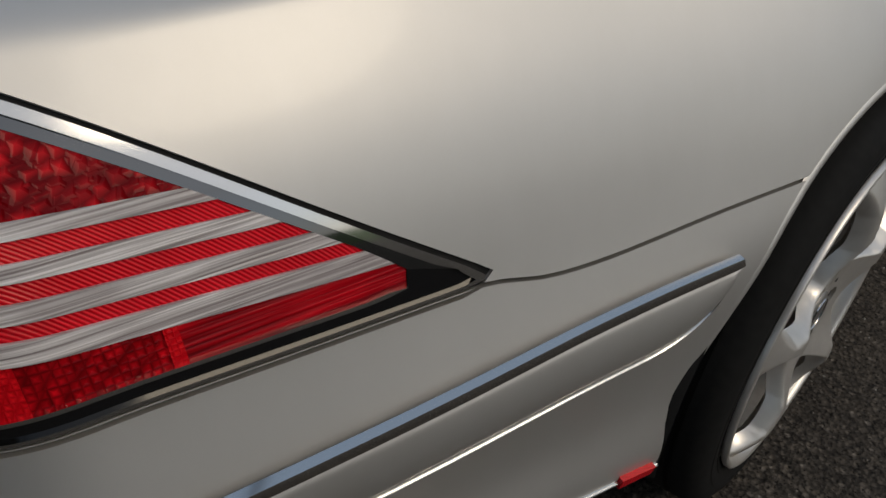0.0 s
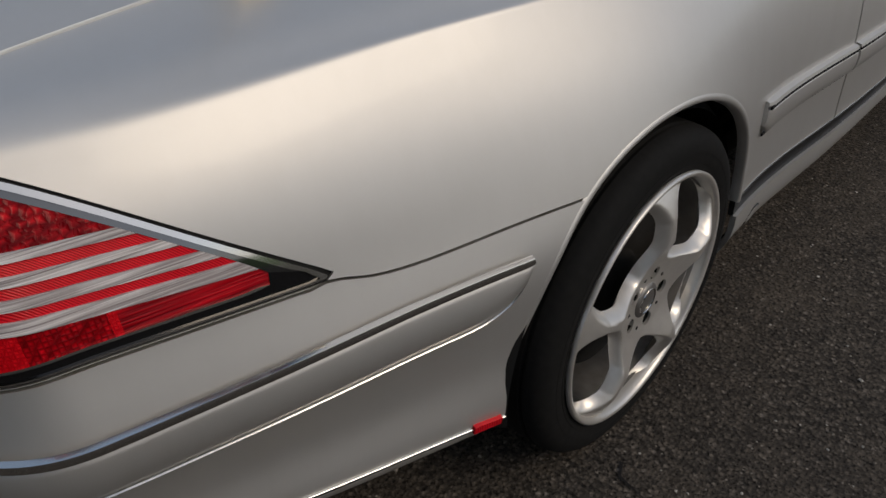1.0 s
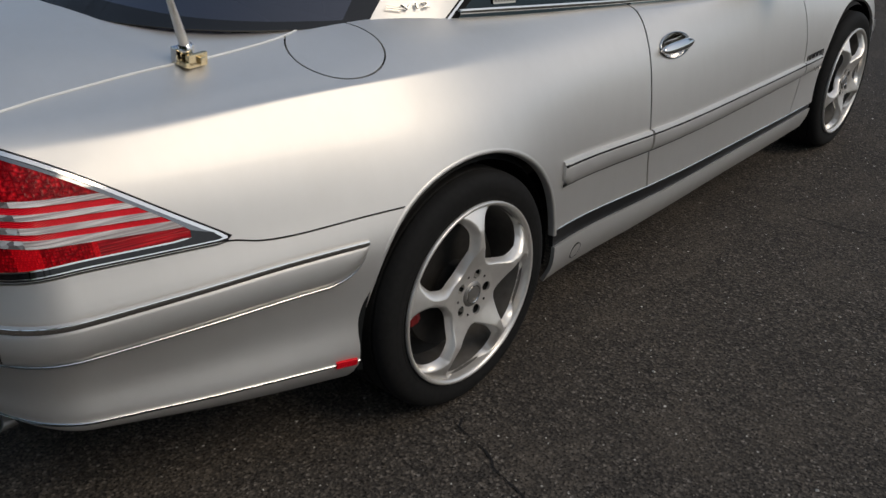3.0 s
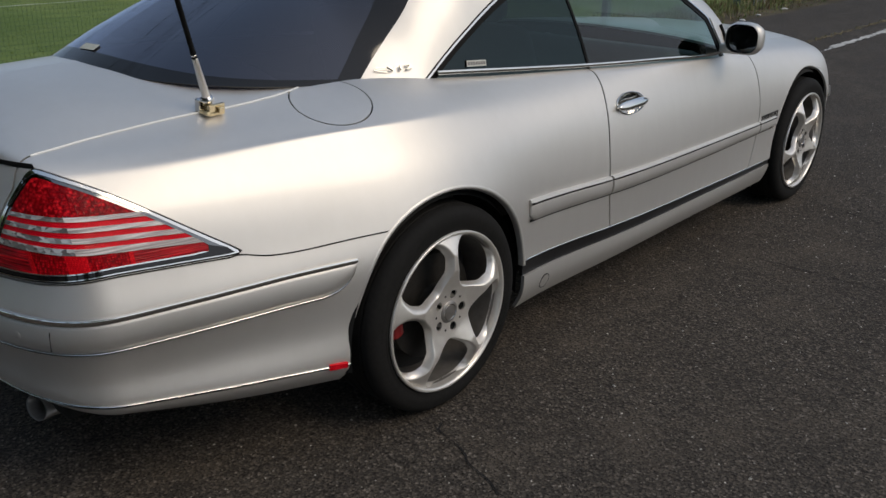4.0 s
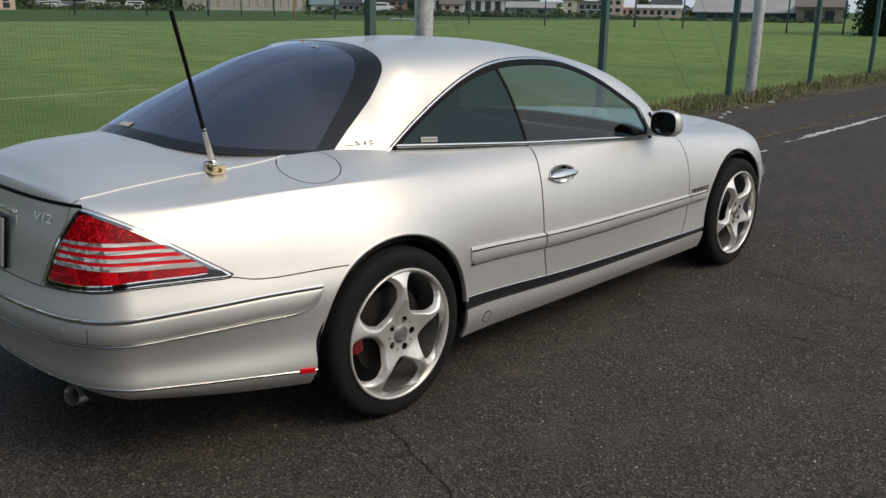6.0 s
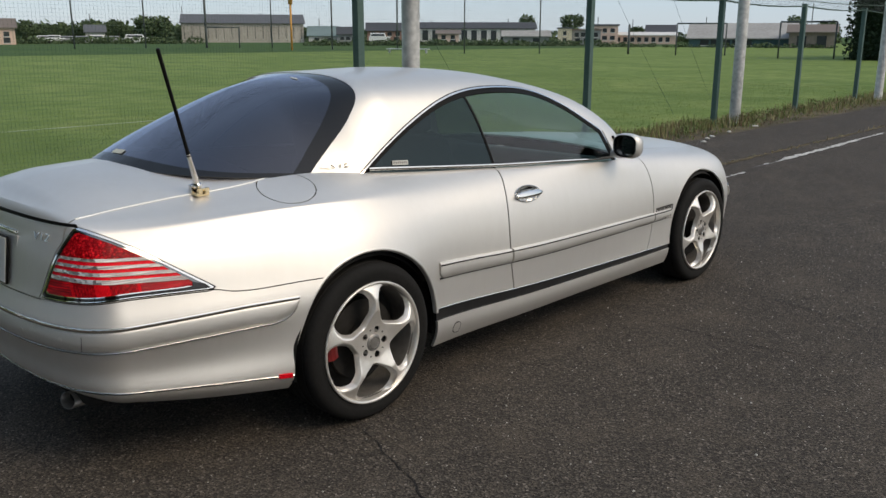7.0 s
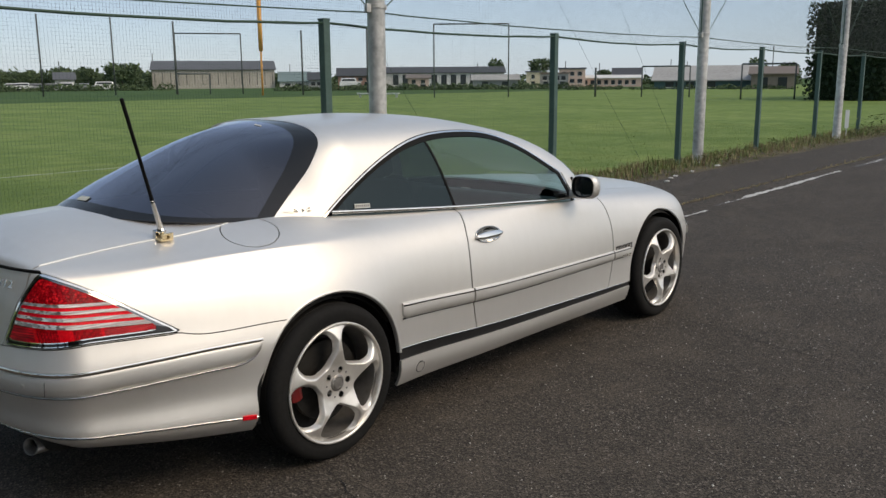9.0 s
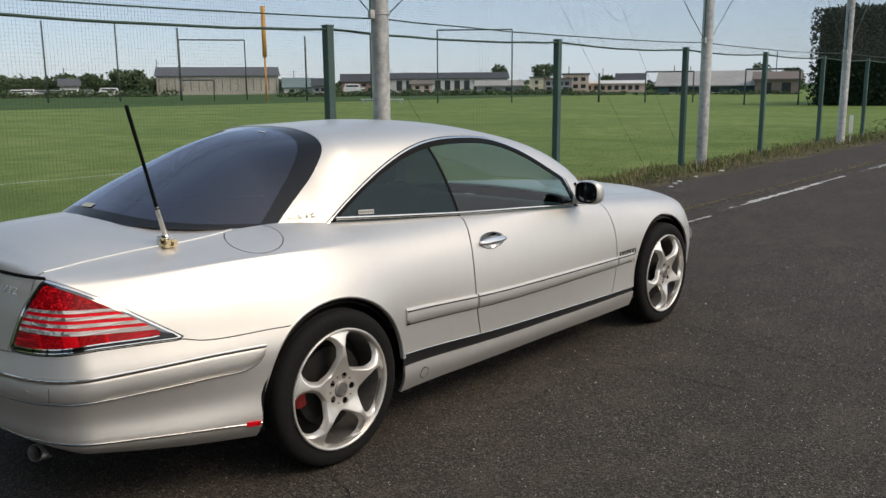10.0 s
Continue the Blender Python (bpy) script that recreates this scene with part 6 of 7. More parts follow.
def weed_plant(at, size, seed):
    """A leafy weed: stems with broad leaves."""
    rnd = random.Random(seed)
    vs, fs = [], []
    for n in range(70):
        a, r, h = rnd.uniform(0, 6.283), size * rnd.random() ** 0.6 * 0.6, size * rnd.uniform(0.1, 1.0)
        c = Vector((r * math.cos(a), r * math.sin(a), h))
        d = Vector((math.cos(a + rnd.uniform(-1, 1)), math.sin(a + rnd.uniform(-1, 1)), rnd.uniform(-0.3, 0.5))).normalized() * size * rnd.uniform(0.12, 0.26)
        s = d.cross(Vector((0, 0, 1))) * 0.35
        b = len(vs)
        vs += [tuple(c - d * 0.5), tuple(c + s), tuple(c + d * 0.6), tuple(c - s)]
        fs.append((b, b + 1, b + 2, b + 3))
    me = bpy.data.meshes.new("weed")
    me.from_pydata(vs, [], fs)
    me.materials.append(WEED)
    ob = tagged(new("weed", me), "broad-leaved green weed at the fence foot", "weed", kind="stuff")
    ob.matrix_basis = at


for _n, (_x, _y, _s) in enumerate(((13.9, 3.62, 0.34), (14.4, 3.55, 0.25), (10.8, 3.3, 0.2), (24.4, 3.7, 0.55), (25.4, 3.6, 0.6), (26.3, 3.8, 0.6), (17.9, 3.9, 0.3), (12.2, 3.5, 0.2))):
    weed_plant(pose(_x, _y, ground_z(_y) - 0.02), _s, 40 + _n)
SCRAP = speckled("pale_litter", (0.5, 0.49, 0.46), (0.38, 0.37, 0.34), (0.6, 0.59, 0.56), 40, 0.8)
for _n, (_x, _y) in enumerate(((10.45, 2.78), (10.9, 2.92), (10.0, 2.62), (13.1, 3.15), (11.8, 3.05))):
    bm = bmesh.new()
    bmesh.ops.create_icosphere(bm, subdivisions=2, radius=0.042)
    for v in bm.verts:
        v.co = Vector((v.co.x * (1.6 if _n % 2 else 1.0), v.co.y, v.co.z * 0.4)) * (1 + 0.3 * noise.noise(v.co * 14 + Vector((_n * 3, 0, 0))))
    _ob = new("stone", mesh_of("stone", bm))
    _ob.data.materials.append(SCRAP)
    _ob.matrix_basis = pose(_x, _y, ground_z(_y) + 0.012, 0, 0, 50 * _n)
    tagged(_ob, "pale stone fragment on the verge beside the asphalt", "stone", "stones on the verge")


# ---- fence, poles, nets ----
POSTS = (-4.6, -0.2, 4.46, 9.20, 13.66, 17.75, 21.8, 25.8, 29.9, 34.0, 38.1, 42.2)


def build_post(x):
    bm = bmesh.new()
    base = ground_z(FENCE_Y) - 0.06
    box(bm, (0.10, 0.10, 2.28 - base), pose(x, FENCE_Y, (2.28 + base) / 2), 0.012)
    box(bm, (0.108, 0.108, 0.02), pose(x, FENCE_Y, 2.275), 0.006)
    ob = part("fence_post", bm, POST_GREEN, None)
    tagged(ob, "green square steel fence post beside the field", "fence post", "green fence posts")


for _x in POSTS:
    build_post(_x)


def build_pole(x, height):
    base = ground_z(3.9) - 0.1
    pole = thing("net_pole", "tall grey galvanised steel net pole on the verge", "pole", pose(x, 3.9, base), "tall net poles")
    bm = bmesh.new()
    lathe(bm, ((0.105, 0.0), (0.105, height * 0.5), (0.098, height), (0.0, height + 0.01)), 24, "z")
    bmesh.ops.recalc_face_normals(bm, faces=bm.faces)
    part("shaft", bm, STEEL, pole, "stained grey steel shaft", True)
    bm = bmesh.new()
    lathe(bm, ((0.104, 2.40 - base), (0.118, 2.405 - base), (0.118, 2.445 - base), (0.104, 2.45 - base)), 24, "z")
    box(bm, (0.07, 0.05, 0.10), pose(-0.15, -0.02, 2.40 - base), 0.008)
    box(bm, (0.05, 0.04, 0.05), pose(0.14, 0, 2.42 - base), 0.008)
    part("clamp", bm, STEEL, pole)
    bm = bmesh.new()
    tube(bm, [(-0.16, 0, 2.43 - base), (-0.66, 0.05, 2.86 - base), (-2.3, 0.15, 4.3 - base)], 0.008, 5)
    tube(bm, [(0.16, 0, 2.43 - base), (0.62, 0.05, 2.74 - base), (2.3, 0.15, 4.0 - base)], 0.008, 5)
    tube(bm, [(-0.17, -0.02, 2.38 - base), (-0.17, -0.02, 3.4 - base)], 0.012, 6)
    part("guy_wire", bm, WIRE_GREEN, pole, "dark guy wires from the clamp")


for _x in (-13.0, -4.1, 4.97, 13.85, 22.6, 31.4):
    build_pole(_x, 8.5)


def wires(name, lines, radius, mat, label, category):
    """Many thin straight wires, three-sided, joined."""
    vs, fs = [], []
    for a, b in lines:
        a, b = Vector(a), Vector(b)
        way = (b - a).normalized()
        s = way.cross(Vector((0, 1, 0)) if abs(way.y) < 0.9 else Vector((1, 0, 0))).normalized()
        t = way.cross(s)
        k = len(vs)
        for p in (a, b):
            for n in range(3):
                c = 2 * math.pi * n / 3
                vs.append(tuple(p + (s * math.cos(c) + t * math.sin(c)) * radius))
        fs += [(k + n, k + (n + 1) % 3, k + 3 + (n + 1) % 3, k + 3 + n) for n in range(3)]
    me = bpy.data.meshes.new(name)
    me.from_pydata(vs, [], fs)
    me.materials.append(mat)
    return tagged(new(name, me), label, category, kind="stuff")


STEP = 0.034
wires("fence_net", [((x, FENCE_Y + 0.03, -0.10), (x, FENCE_Y + 0.03, 2.2)) for x in np.arange(-9, 9.2, STEP)] + [((-9, FENCE_Y + 0.03, z), (9.2, FENCE_Y + 0.03, z)) for z in np.arange(-0.05, 2.2, STEP)], 0.0007, WIRE_GREEN, "thin green wire mesh of the field fence", "wire mesh")
wires("ball_net", [((x, FENCE_Y + 0.05, 2.2), (x, FENCE_Y + 0.05, 8.0)) for x in np.arange(-9, 36, STEP)] + [((-9, FENCE_Y + 0.05, z), (36, FENCE_Y + 0.05, z)) for z in np.arange(2.2, 8.0, STEP)], 0.0011, NET_GREY, "fine grey ball-stop net above the fence", "net")


def cable(y, z, radius, sags, mat, label):
    rnd = random.Random(int(z * 100))
    for a, b in zip(sags, sags[1:]):
        bm = bmesh.new()
        tube(bm, [(a + (b - a) * t / 14, y + rnd.uniform(-0.004, 0.004), z - 0.05 * 4 * (t / 14) * (1 - t / 14) + rnd.uniform(-0.004, 0.004)) for t in range(15)], radius, 6)
        ob = part("cable", bm, mat, None, smooth=True)
        tagged(ob, label, "cable", "cables along the fence")


cable(FENCE_Y - 0.02, 2.235, 0.016, POSTS, WIRE_GREEN, "dark green top rope tied between the fence posts")
for _z in (5.3, 6.6, 8.05):
    cable(3.92, _z, 0.014, (-13.0, -4.1, 4.97, 13.85, 22.6, 31.4), WIRE_GREEN, "dark support cable strung high between the net poles")
cable(3.92, 2.36, 0.009, (-4.1, 4.97, 13.85, 22.6, 31.4), WIRE_GREEN, "thin dark cable strung between the net poles")

for _a, _b in (((4.97, 3.95, 2.05), (7.02, 4.15, -0.10)), ((10.9, 4.10, 2.86), (13.75, 4.15, -0.08)), ((8.3, 4.10, 3.52), (12.2, 4.15, -0.10))):
    bm = bmesh.new()
    tube(bm, [Vector(_a).lerp(Vector(_b), t / 10) + Vector((0, 0, -0.05 * 4 * (t / 10) * (1 - t / 10))) for t in range(11)], 0.0022, 5)
    tagged(part("guy_wire", bm, WIRE_GREEN, None, smooth=True), "thin dark guy wire slanting down behind the fence", "cable", "guy wires of the net")
bench = thing("bench", "low white bench at the far edge of the field", "bench", facing((62.7, 62.8, -0.17), (0.235, -0.972, 0), (0, 0, 1)))
bm = bmesh.new()
box(bm, (5.2, 0.36, 0.10), pose(0, 0, 0.42), 0.02)
part("seat", bm, material("bench_white", (0.72, 0.72, 0.70), 0.6), bench, "white plank seat")
for _x in (-2.3, 0.0, 2.3):
    bm = bmesh.new()
    box(bm, (0.12, 0.30, 0.38), pose(_x, 0, 0.19), 0.01)
    part("leg", bm, STEEL, bench)

# white marker board on a stake
board = thing("marker_board", "small white marker board on a stake in the weeds", "sign", pose(22.95, 3.75, ground_z(3.75), 0, 5, 20))
bm = bmesh.new()
box(bm, (0.02, 0.10, 0.50), pose(0, 0, 0.52), 0.004)
part("panel", bm, material("board_white", (0.75, 0.76, 0.72), 0.5), board, "white board")
bm = bmesh.new()
box(bm, (0.03, 0.03, 0.62), pose(0.025, 0, 0.30), 0.003)
part("stake", bm, STEEL, board)


# ---- far side of the field ----
EYE_X, EYE_Y, EYE_Z = -2.23, -3.455, 1.573


def spot(azimuth, dist, z=-0.17):
    a = radians(azimuth)
    return Vector((EYE_X + dist * math.cos(a), EYE_Y + dist * math.sin(a), z))


def height_at(dist, elevation):
    return EYE_Z + dist * math.tan(radians(elevation)) + 0.17


def wall_material(name, colour, vary=0.12):
    low = tuple(c * (1 - vary) for c in colour)
    high = tuple(min(1, c * (1 + vary)) for c in colour)
    return speckled(name, colour, low, high, 2.0, 0.85)


PANE_DARK = material("far_window_glass", (0.03, 0.035, 0.04), 0.15)
ROOF_GREY = wall_material("grey_roof", (0.10, 0.105, 0.115))
ROOF_DARK = wall_material("dark_roof_tiles", (0.055, 0.058, 0.066))
ROOF_BROWN = wall_material("brown_roof", (0.17, 0.14, 0.12))
ROOF_TEAL = wall_material("green_sheet_roof", (0.16, 0.22, 0.22))
CORRUGATED = wall_material("pale_corrugated_sheet", (0.33, 0.32, 0.30), 0.25)
WALLS = {"beige": wall_material("beige_wall", (0.40, 0.37, 0.32), 0.3), "white": wall_material("white_wall", (0.62, 0.61, 0.58)), "pink": wall_material("pink_wall", (0.64, 0.47, 0.38)),
         "brick": wall_material("brick_red_wall", (0.30, 0.17, 0.13)), "grey": wall_material("grey_wall", (0.28, 0.29, 0.29)), "cream": wall_material("cream_wall", (0.64, 0.56, 0.40)), "timber": wall_material("weathered_timber_wall", (0.22, 0.18, 0.145), 0.3), "teal": wall_material("dark_teal_wall", (0.05, 0.10, 0.11))}


def building(label, az0, az1, dist, el_top, eave, wall, roof, windows, depth=9.0, flat=False, overhang=0.5):
    """A far building facing the field, its front between two directions; eave: the wall's share of the height."""
    a, b = spot(az0, dist), spot(az1, dist)
    width, h = (b - a).length, height_at(dist, el_top)
    h_wall = h * eave
    along = (b - a).normalized()
    ob = thing("building", label, "building", facing((a + b) / 2, along, (0, 0, 1)))
    bm = bmesh.new()
    box(bm, (width, depth, h_wall), pose(0, depth / 2, h_wall / 2))
    part("wall", bm, WALLS[wall], ob)
    bm = bmesh.new()
    w, d = width / 2 + overhang, depth / 2 + overhang
    if flat:
        box(bm, (2 * w - 0.5, 2 * d - 0.5, h - h_wall), pose(0, depth / 2, (h + h_wall) / 2))
    else:
        t = 0.18
        rows = [[(-w, depth / 2 - d, h_wall - 0.15), (w, depth / 2 - d, h_wall - 0.15)], [(-w, depth / 2, h), (w, depth / 2, h)], [(-w, depth / 2 + d, h_wall - 0.15), (w, depth / 2 + d, h_wall - 0.15)]]
        top = [[bm.verts.new((x, y, z + t)) for x, y, z in r] for r in rows]
        low = [[bm.verts.new((x, y, z)) for x, y, z in r] for r in rows]
        for k in range(2):
            bm.faces.new((top[k][0], top[k][1], top[k + 1][1], top[k + 1][0]))
            bm.faces.new((low[k][1], low[k][0], low[k + 1][0], low[k + 1][1]))
            for e in (0, 1):
                bm.faces.new((top[k][e], low[k][e], low[k + 1][e], top[k + 1][e]))
        bm.faces.new((top[0][0], low[0][0], low[0][1], top[0][1]))
        bm.faces.new((top[2][0], low[2][0], low[2][1], top[2][1]))
        # gables
        for x in (-width / 2, width / 2):
            g = [bm.verts.new((x, 0, h_wall - 0.02)), bm.verts.new((x, depth, h_wall - 0.02)), bm.verts.new((x, depth / 2, h - 0.02))]
            bm.faces.new(g)
        bmesh.ops.recalc_face_normals(bm, faces=bm.faces)
    part("roof", bm, roof, ob)
    for n, (x, z, ww, hh) in enumerate(windows):
        bm = bmesh.new()
        box(bm, (ww, 0.12, hh), pose((x - 0.5) * width, -0.02, z * h_wall))
        pane = part("window", bm, PANE_DARK, ob)
        bm = bmesh.new()
        box(bm, (ww + 0.2, 0.16, 0.12), pose((x - 0.5) * width, -0.04, z * h_wall - hh / 2 - 0.06))
        part("sill", bm, WALLS["white"], pane)
    return ob


def row(n, z, w, h, x0=0.06, x1=0.94):
    return [(x0 + (x1 - x0) * (i + 0.5) / n, z, w, h) for i in range(n)]


building("long beige warehouse with a grey sheet roof", 59.9, 52.3, 243, 1.33, 0.69, "beige", ROOF_GREY, [(0.02 + 0.96 * i / 15, 0.5, 0.12, 3.4) for i in range(16)], 16)
building("salmon-pink house with a brown roof at the field corner", 71.6, 69.35, 190, 0.95, 0.66, "pink", ROOF_BROWN, row(3, 0.62, 1.0, 0.9) + row(3, 0.26, 1.2, 1.0), 9)
building("white house with a grey roof among trees", 65.5, 64.4, 250, 0.62, 0.6, "white", ROOF_GREY, row(3, 0.5, 1.0, 1.0))
building("low shed with a green sheet roof", 52.0, 50.1, 240, 0.60, 0.42, "white", ROOF_TEAL, row(2, 0.5, 1.4, 0.7))
building("dark tiled house behind the field", 50.1, 48.8, 230, 0.56, 0.55, "grey", ROOF_DARK, row(3, 0.5, 1.0, 0.9))
building("brick-red house with a dark hipped roof", 48.2, 45.8, 225, 0.83, 0.62, "brick", ROOF_DARK, row(4, 0.72, 1.1, 0.9) + row(3, 0.3, 1.3, 1.2))
building("long grey apartment row with a dark roof", 45.2, 37.2, 232, 0.87, 0.72, "white", ROOF_DARK, row(11, 0.52, 1.5, 2.6), 12)
building("salmon-pink house facing the field", 43.6, 42.2, 188, 0.36, 0.78, "pink", ROOF_BROWN, row(2, 0.66, 0.9, 0.8) + row(2, 0.25, 1.2, 0.9), 8)
building("low grey shed with a pale roof", 39.3, 36.3, 200, 0.33, 0.62, "grey", CORRUGATED, row(2, 0.5, 1.5, 1.0))
building("narrow cream two-storey house", 35.75, 34.85, 188, 0.57, 0.93, "cream", ROOF_GREY, row(1, 0.72, 0.7, 0.8) + row(1, 0.3, 0.8, 0.8), 7, True)
building("grey-brown house with a flat roof", 34.85, 33.0, 190, 0.47, 0.90, "grey", ROOF_BROWN, row(4, 0.7, 0.9, 0.9) + row(3, 0.3, 1.0, 0.9), 8, True)
building("pale pink house with two storeys", 33.6, 31.9, 205, 0.77, 0.92, "pink", ROOF_GREY, row(3, 0.75, 1.0, 0.9) + row(3, 0.35, 1.1, 0.9), 8, True)
building("long low pink terrace of houses", 32.8, 28.3, 210, 0.24, 0.80, "pink", WALLS["white"], row(9, 0.5, 0.9, 1.0), 8)
building("white house with a dark tiled roof", 30.1, 28.4, 230, 0.70, 0.60, "white", ROOF_DARK, row(3, 0.6, 1.0, 0.9))
building("long low shed with a weathered corrugated roof", 27.5, 21.1, 158, 0.80, 0.38, "teal", CORRUGATED, row(5, 0.5, 1.4, 0.9, 0.1, 0.6), 18)
building("brown timber shed with a lean-to roof", 21.6, 19.05, 152, 0.68, 0.70, "timber", ROOF_BROWN, row(2, 0.4, 1.4, 1.8), 8)


LEAF = leaf_material("tree_leaves", (0.045, 0.075, 0.034), (0.095, 0.130, 0.060))
LEAF_DARK = leaf_material("dark_hedge_leaves", (0.010, 0.022, 0.012), (0.030, 0.050, 0.022))
BARK = speckled("bark", (0.07, 0.055, 0.045), (0.05, 0.04, 0.03), (0.10, 0.08, 0.06), 8, 0.9)


def leaf_cloud(name, blobs, count, size, mat, seed):
    """Many small leaf clumps in and on a set of rounded masses."""
    rnd = random.Random(seed)
    vs, fs = [], []
    total = sum(b[3] * b[4] for b in blobs)
    for cx, cy, cz, rx, rz in blobs:
        for n in range(int(count * rx * rz / total)):
            d = Vector((rnd.gauss(0, 1), rnd.gauss(0, 1), rnd.gauss(0, 1))).normalized()
            k = rnd.uniform(0.62, 1.08) * (1 + 0.22 * noise.noise(d * 2.3 + Vector((cx, cy, cz))))
            c = Vector((cx + d.x * rx * k, cy + d.y * rx * k, cz + d.z * rz * k))
            a = Vector((rnd.gauss(0, 1), rnd.gauss(0, 1), rnd.gauss(0, 1))).normalized()
            b = a.cross(Vector((rnd.gauss(0, 1), rnd.gauss(0, 1), rnd.gauss(0, 1)))).normalized()
            s = size * rnd.uniform(0.6, 1.4)
            i = len(vs)
            vs += [tuple(c - a * s), tuple(c + b * s * 0.7), tuple(c + a * s), tuple(c - b * s * 0.7)]
            fs.append((i, i + 1, i + 2, i + 3))
    me = bpy.data.meshes.new(name)
    me.from_pydata(vs, [], fs)
    me.materials.append(mat)
    return me


def tree(at, height, spread, seed, label, leaves=900, mat=None):
    rnd = random.Random(seed)
    ob = thing("tree", label, "tree", Matrix.Translation(at), "trees round the field")
    bm = bmesh.new()
    tube(bm, [(0, 0, -0.1), (0.05 * height * 0.2, 0, height * 0.25), (0, 0.02 * height, height * 0.6)], [height * 0.035, height * 0.025, height * 0.01], 8)
    for n in range(5):
        a = rnd.uniform(0, 6.283)
        tube(bm, [(0, 0, height * (0.22 + 0.07 * n)), (spread * 0.3 * math.cos(a), spread * 0.3 * math.sin(a), height * (0.42 + 0.07 * n)), (spread * 0.55 * math.cos(a), spread * 0.55 * math.sin(a), height * (0.52 + 0.08 * n))], [height * 0.014, height * 0.009, height * 0.004], 6)
    part("trunk", bm, BARK, ob, smooth=True)
    blobs = [(0, 0, height * 0.62, spread * 0.62, height * 0.34)]
    for n in range(9):
        a, r = rnd.uniform(0, 6.283), spread * rnd.uniform(0.35, 0.7)
        blobs.append((r * math.cos(a), r * math.sin(a), height * rnd.uniform(0.36, 0.80), spread * rnd.uniform(0.28, 0.45), height * rnd.uniform(0.13, 0.22)))
    child("crown", leaf_cloud("crown", blobs, leaves, spread * 0.075, mat or LEAF, seed), None, ob)


for _n, (_az0, _az1, _d, _el) in enumerate(((62.96, 60.4, 235, 1.26), (69.6, 67.9, 240, 0.92), (65.8, 64.9, 262, 1.02), (64.25, 63.0, 236, 0.99), (67.6, 66.3, 255, 0.65), (38.5, 37.0, 262, 1.47), (35.75, 34.1, 262, 1.44), (22.1, 20.6, 240, 1.30), (52.9, 51.6, 270, 0.6), (68.6, 67.0, 262, 0.72), (66.9, 65.2, 268, 0.62), (65.0, 63.6, 258, 0.74), (71.2, 69.4, 250, 0.8), (60.3, 59.2, 265, 0.7), (46.2, 44.9, 270, 0.62), (31.2, 30.0, 270, 0.66), (25.4, 23.9, 262, 0.72), (20.2, 18.6, 255, 1.0))):
    _h = height_at(_d, _el)
    tree(spot((_az0 + _az1) / 2, _d), _h, _d * radians(_az0 - _az1) * 0.56, 70 + _n, "dark green leafy tree beyond the field", 1500)
# trees added out of view, to block low sky and darken the tail
for _n in range(9):
    tree(Vector((-9.5 - 1.3 * ((_n * 5) % 3), -12 + 4.4 * _n, -0.02)), 10.0 + 0.9 * ((_n * 7) % 4), 4.6, 150 + _n, "unseen leafy tree added behind the car to darken its reflections", 2600)

# one more unseen tree, added to darken the bumper corner
for _n, (_x, _y) in enumerate(((-9.0, -15.5),)):
    tree(Vector((_x, _y, -0.02)), 10.5 + _n, 4.6, 190 + _n, "unseen leafy tree added behind the car to darken its reflections", 2600)


def hedge(at, size, seed):
    """A tall clipped dark hedge."""
    ob = thing("hedge", "tall clipped dark green hedge at the field corner", "hedge", at)
    rnd = random.Random(seed)
    bm = bmesh.new()
    box(bm, (size[0] * 0.94, size[1] * 0.9, size[2] * 0.97), pose(0, 0, size[2] * 0.485), 0.3)
    part("core", bm, LEAF_DARK, ob, "dark inner mass of the hedge")
    vs, fs = [], []
    for n in range(17000):
        p = [rnd.uniform(-0.5, 0.5), rnd.uniform(-0.5, 0.5), rnd.uniform(0, 1)]
        face = rnd.random()
        if face < 0.45:
            p[1] = -0.5
        elif face < 0.75:
            p[0] = -0.5
        else:
            p[2] = 1.0
        c = Vector((p[0] * size[0], p[1] * size[1], p[2] * size[2]))
        c += Vector((rnd.gauss(0, 0.10), rnd.gauss(0, 0.10), rnd.gauss(0, 0.10))) + Vector((1, 1, 1)) * 0.25 * noise.noise(c * 0.6)
        a = Vector((rnd.gauss(0, 1), rnd.gauss(0, 1), rnd.gauss(0, 1))).normalized()
        b = a.cross(Vector((rnd.gauss(0, 1), rnd.gauss(0, 1), rnd.gauss(0, 1)))).normalized()
        i, s = len(vs), rnd.uniform(0.07, 0.17)
        vs += [tuple(c - a * s), tuple(c + b * s * 0.7), tuple(c + a * s), tuple(c - b * s * 0.7)]
        fs.append((i, i + 1, i + 2, i + 3))
    me = bpy.data.meshes.new("foliage")
    me.from_pydata(vs, [], fs)
    child("foliage", me, LEAF_DARK, ob)


hedge(pose(*(spot(18.6, 74) + Vector((9.6, -3.1, 0)))), (19.0, 6.0, 7.3), 7)


def far_post(az, dist, el, radius, mat, label, tilt=0.0):
    h = height_at(dist, el)
    bm = bmesh.new()
    tube(bm, [(0, 0, -0.2), (0, 0, h)], radius, 8)
    ob = part("field_post", bm, mat, None, smooth=True)
    ob.matrix_basis = Matrix.Translation(spot(az, dist))
    tagged(ob, label, "post", "posts round the field")
    return h


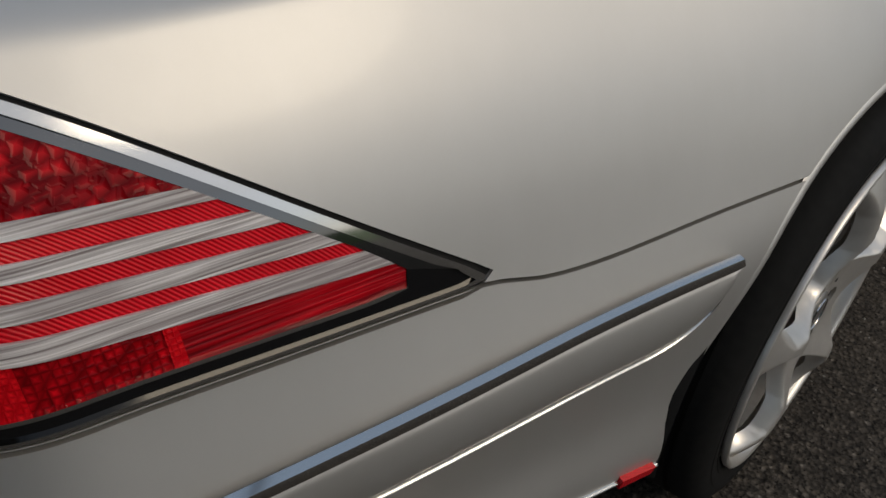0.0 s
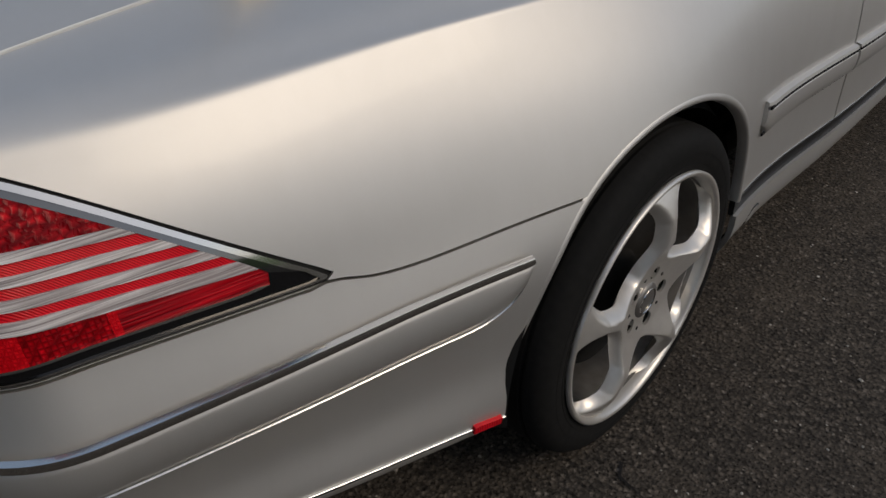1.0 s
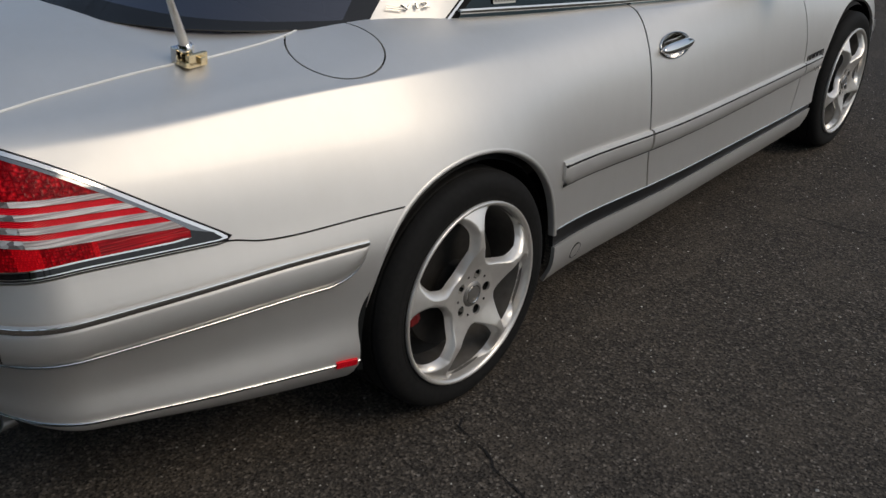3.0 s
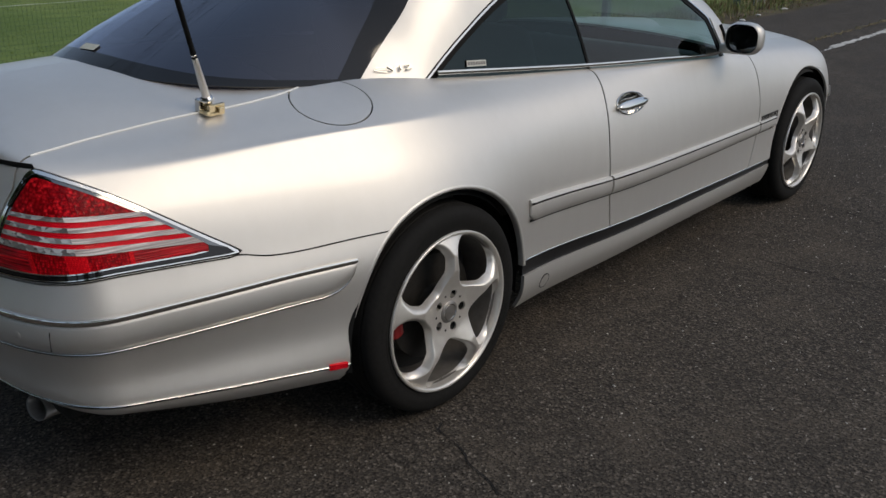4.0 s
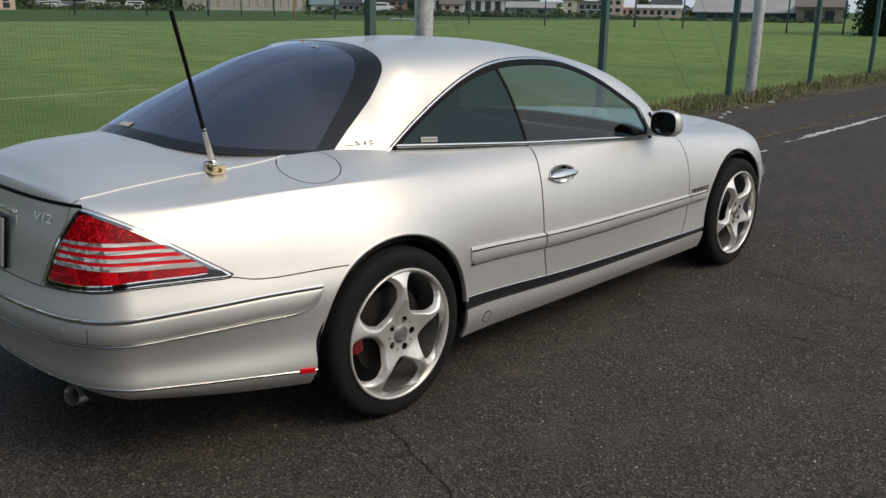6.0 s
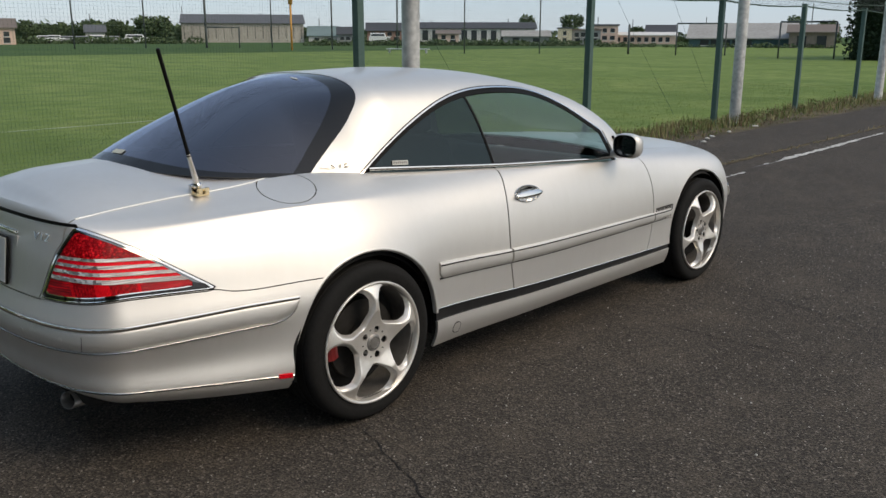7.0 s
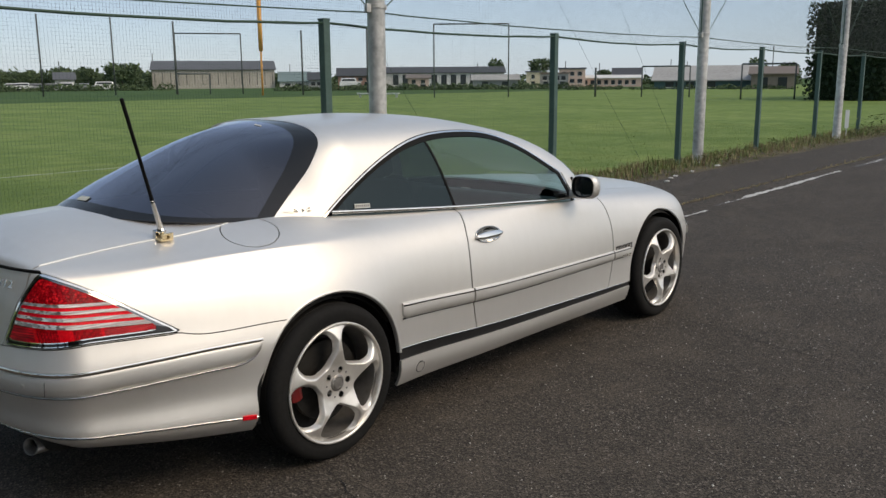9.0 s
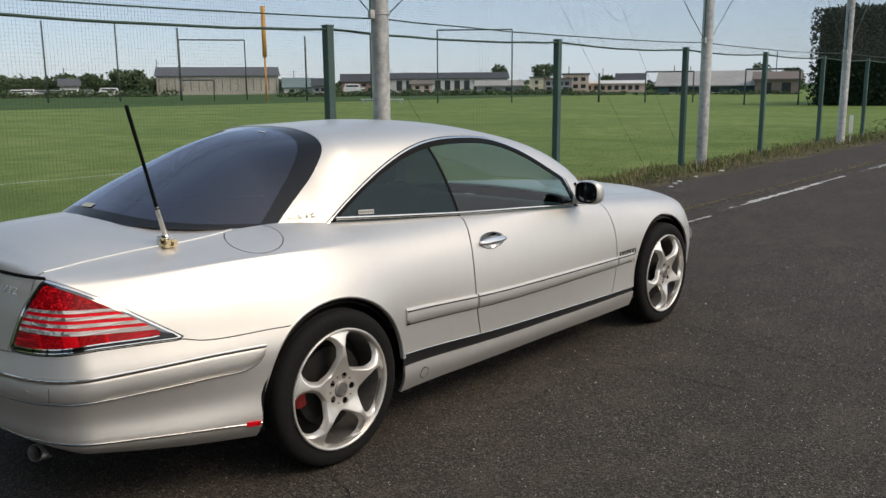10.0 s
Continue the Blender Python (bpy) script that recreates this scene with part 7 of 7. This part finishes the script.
def far_frame(label, az0, az1, dist, el, radius, bars=()):
    """Two posts and a crossbar."""
    a, b, h = spot(az0, dist), spot(az1, dist), height_at(dist, el)
    ob = thing("goal_frame", label, "goal", Matrix.Translation(a), "frames on the field")
    d = b - a
    for p in (Vector((0, 0, 0)), d):
        bm = bmesh.new()
        tube(bm, [p + Vector((0, 0, -0.2)), p + Vector((0, 0, h))], radius, 8)
        part("upright", bm, STEEL_DARK, ob, smooth=True)
    bm = bmesh.new()
    tube(bm, [Vector((0, 0, h)), d + Vector((0, 0, h))], radius, 8)
    part("crossbar", bm, STEEL_DARK, ob, smooth=True)


STEEL_DARK = speckled("dark_painted_steel", (0.06, 0.075, 0.075), (0.045, 0.055, 0.055), (0.08, 0.095, 0.095), 5, 0.6)
for _az, _d, _el in ((66.2, 124, 4.05), (62.1, 131, 3.93), (50.5, 115, 3.25), (46.25, 112, 3.39), (31.23, 90, 0.75)):
    far_post(_az, _d, _el, 0.11, STEEL_DARK, "tall grey steel net post across the field")
far_frame("tall backstop frame of thin steel tube", 58.4, 54.35, 133, 3.02, 0.10)
far_post(58.45, 132.5, 3.75, 0.13, STEEL_DARK, "tall grey steel net post across the field")
far_frame("tall backstop frame of thin steel tube", 41.85, 36.93, 90, 3.62, 0.07)
far_frame("small dark football goal frame", 58.4, 56.4, 131, 0.52, 0.10)
far_frame("dark football goal frame near the field edge", 28.27, 25.29, 87, 0.80, 0.07)
far_frame("dark football goal frame near the field edge", 22.17, 19.03, 77, 0.88, 0.07)
foul = thing("foul_pole", "tall orange foul pole at the edge of the field", "pole", Matrix.Translation(spot(53.1, 113)))
ORANGE = speckled("orange_paint", (0.62, 0.30, 0.06), (0.52, 0.24, 0.05), (0.70, 0.36, 0.09), 4, 0.6)
bm = bmesh.new()
tube(bm, [(0, 0, -0.2), (0, 0, 6.2)], 0.13, 10)
part("lower_pole", bm, ORANGE, foul, smooth=True)
bm = bmesh.new()
tube(bm, [(0, 0, 5.6), (0, 0, 11.9)], 0.28, 10)
part("padded_top", bm, ORANGE, foul, smooth=True)
for _az, _d, _el in ((59.8, 262, 1.78), (38.98, 262, 1.11), (20.4, 240, 1.93), (51.3, 262, 1.1), (44.0, 262, 1.0), (33.2, 262, 1.2), (31.0, 262, 1.05), (26.5, 262, 1.2), (25.5, 262, 1.1), (65.2, 262, 1.3)):
    _h = far_post(_az, _d, _el, 0.12, STEEL_DARK, "thin utility pole among the far houses")


def far_van(az, dist, length, height, colour, label):
    at = facing(spot(az, dist), spot(az - 1, dist) - spot(az + 1, dist), (0, 0, 1))
    van = thing("parked_van", label, "van", at, "vehicles parked across the field")
    bm = bmesh.new()
    box(bm, (length, 1.7, height * 0.52), pose(0, 0, 0.35 + height * 0.26), 0.12)
    box(bm, (length * 0.78, 1.55, height * 0.42), pose(-length * 0.08, 0, 0.30 + height * 0.70), 0.18, 0.86)
    part("body", bm, colour, van)
    bm = bmesh.new()
    box(bm, (length * 0.62, 1.60, height * 0.20), pose(-length * 0.08, 0, 0.32 + height * 0.70), 0.05, 0.92)
    part("windows", bm, PANE_DARK, van)
    for x in (-0.32, 0.32):
        bm = bmesh.new()
        lathe(bm, ((0.0, -0.86), (0.32, -0.86), (0.32, -0.66), (0.0, -0.66)), 16, at=pose(x * length, 0, 0.32))
        bmesh.ops.recalc_face_normals(bm, faces=bm.faces)
        part("wheel", bm, RUBBER, van)


VAN_WHITE = material("van_white", (0.68, 0.69, 0.68), 0.4, coat=0.3)
VAN_GREY = material("van_grey", (0.25, 0.26, 0.27), 0.4, coat=0.3)
for _az, _l, _hh, _m in ((67.8, 3.6, 1.6, VAN_WHITE), (67.2, 4.0, 1.7, VAN_WHITE), (66.5, 4.2, 1.5, VAN_GREY), (65.6, 4.1, 1.5, VAN_GREY), (64.8, 4.3, 1.7, VAN_WHITE), (62.6, 5.5, 1.9, VAN_WHITE), (63.9, 4.2, 1.5, VAN_GREY), (47.4, 5.2, 2.4, VAN_WHITE)):
    far_van(_az, 212, _l, _hh, _m, "white van parked beyond the field" if _m is VAN_WHITE else "grey car parked beyond the field")


def bushes(name, az0, az1, dist, height, count, seed, label):
    rnd = random.Random(seed)
    blobs = []
    for n in range(count):
        p = spot(az0 + (az1 - az0) * (n + rnd.random()) / count, dist + rnd.uniform(-3, 3))
        h = height * rnd.uniform(0.5, 1.2)
        blobs.append((p.x, p.y, p.z + h * 0.4, h * rnd.uniform(1.0, 2.0), h * 0.7))
    ob = new(name, leaf_cloud(name, blobs, count * 90, height * 0.22, LEAF, seed))
    tagged(ob, label, "bushes", kind="stuff")


bushes("far_bushes", 70, 59, 205, 1.3, 30, 31, "low green scrub along the far edge of the field")
bushes("far_bushes", 52, 33, 165, 1.0, 60, 32, "low green scrub along the far edge of the field")
bushes("far_bushes", 33, 19, 150, 0.7, 30, 33, "low green scrub along the far edge of the field")
bushes("far_trees", 73, 58, 275, 4.4, 46, 34, "hazy belt of dark trees beyond the houses")
bushes("far_trees", 58, 19, 285, 2.8, 90, 35, "hazy belt of dark trees beyond the houses")
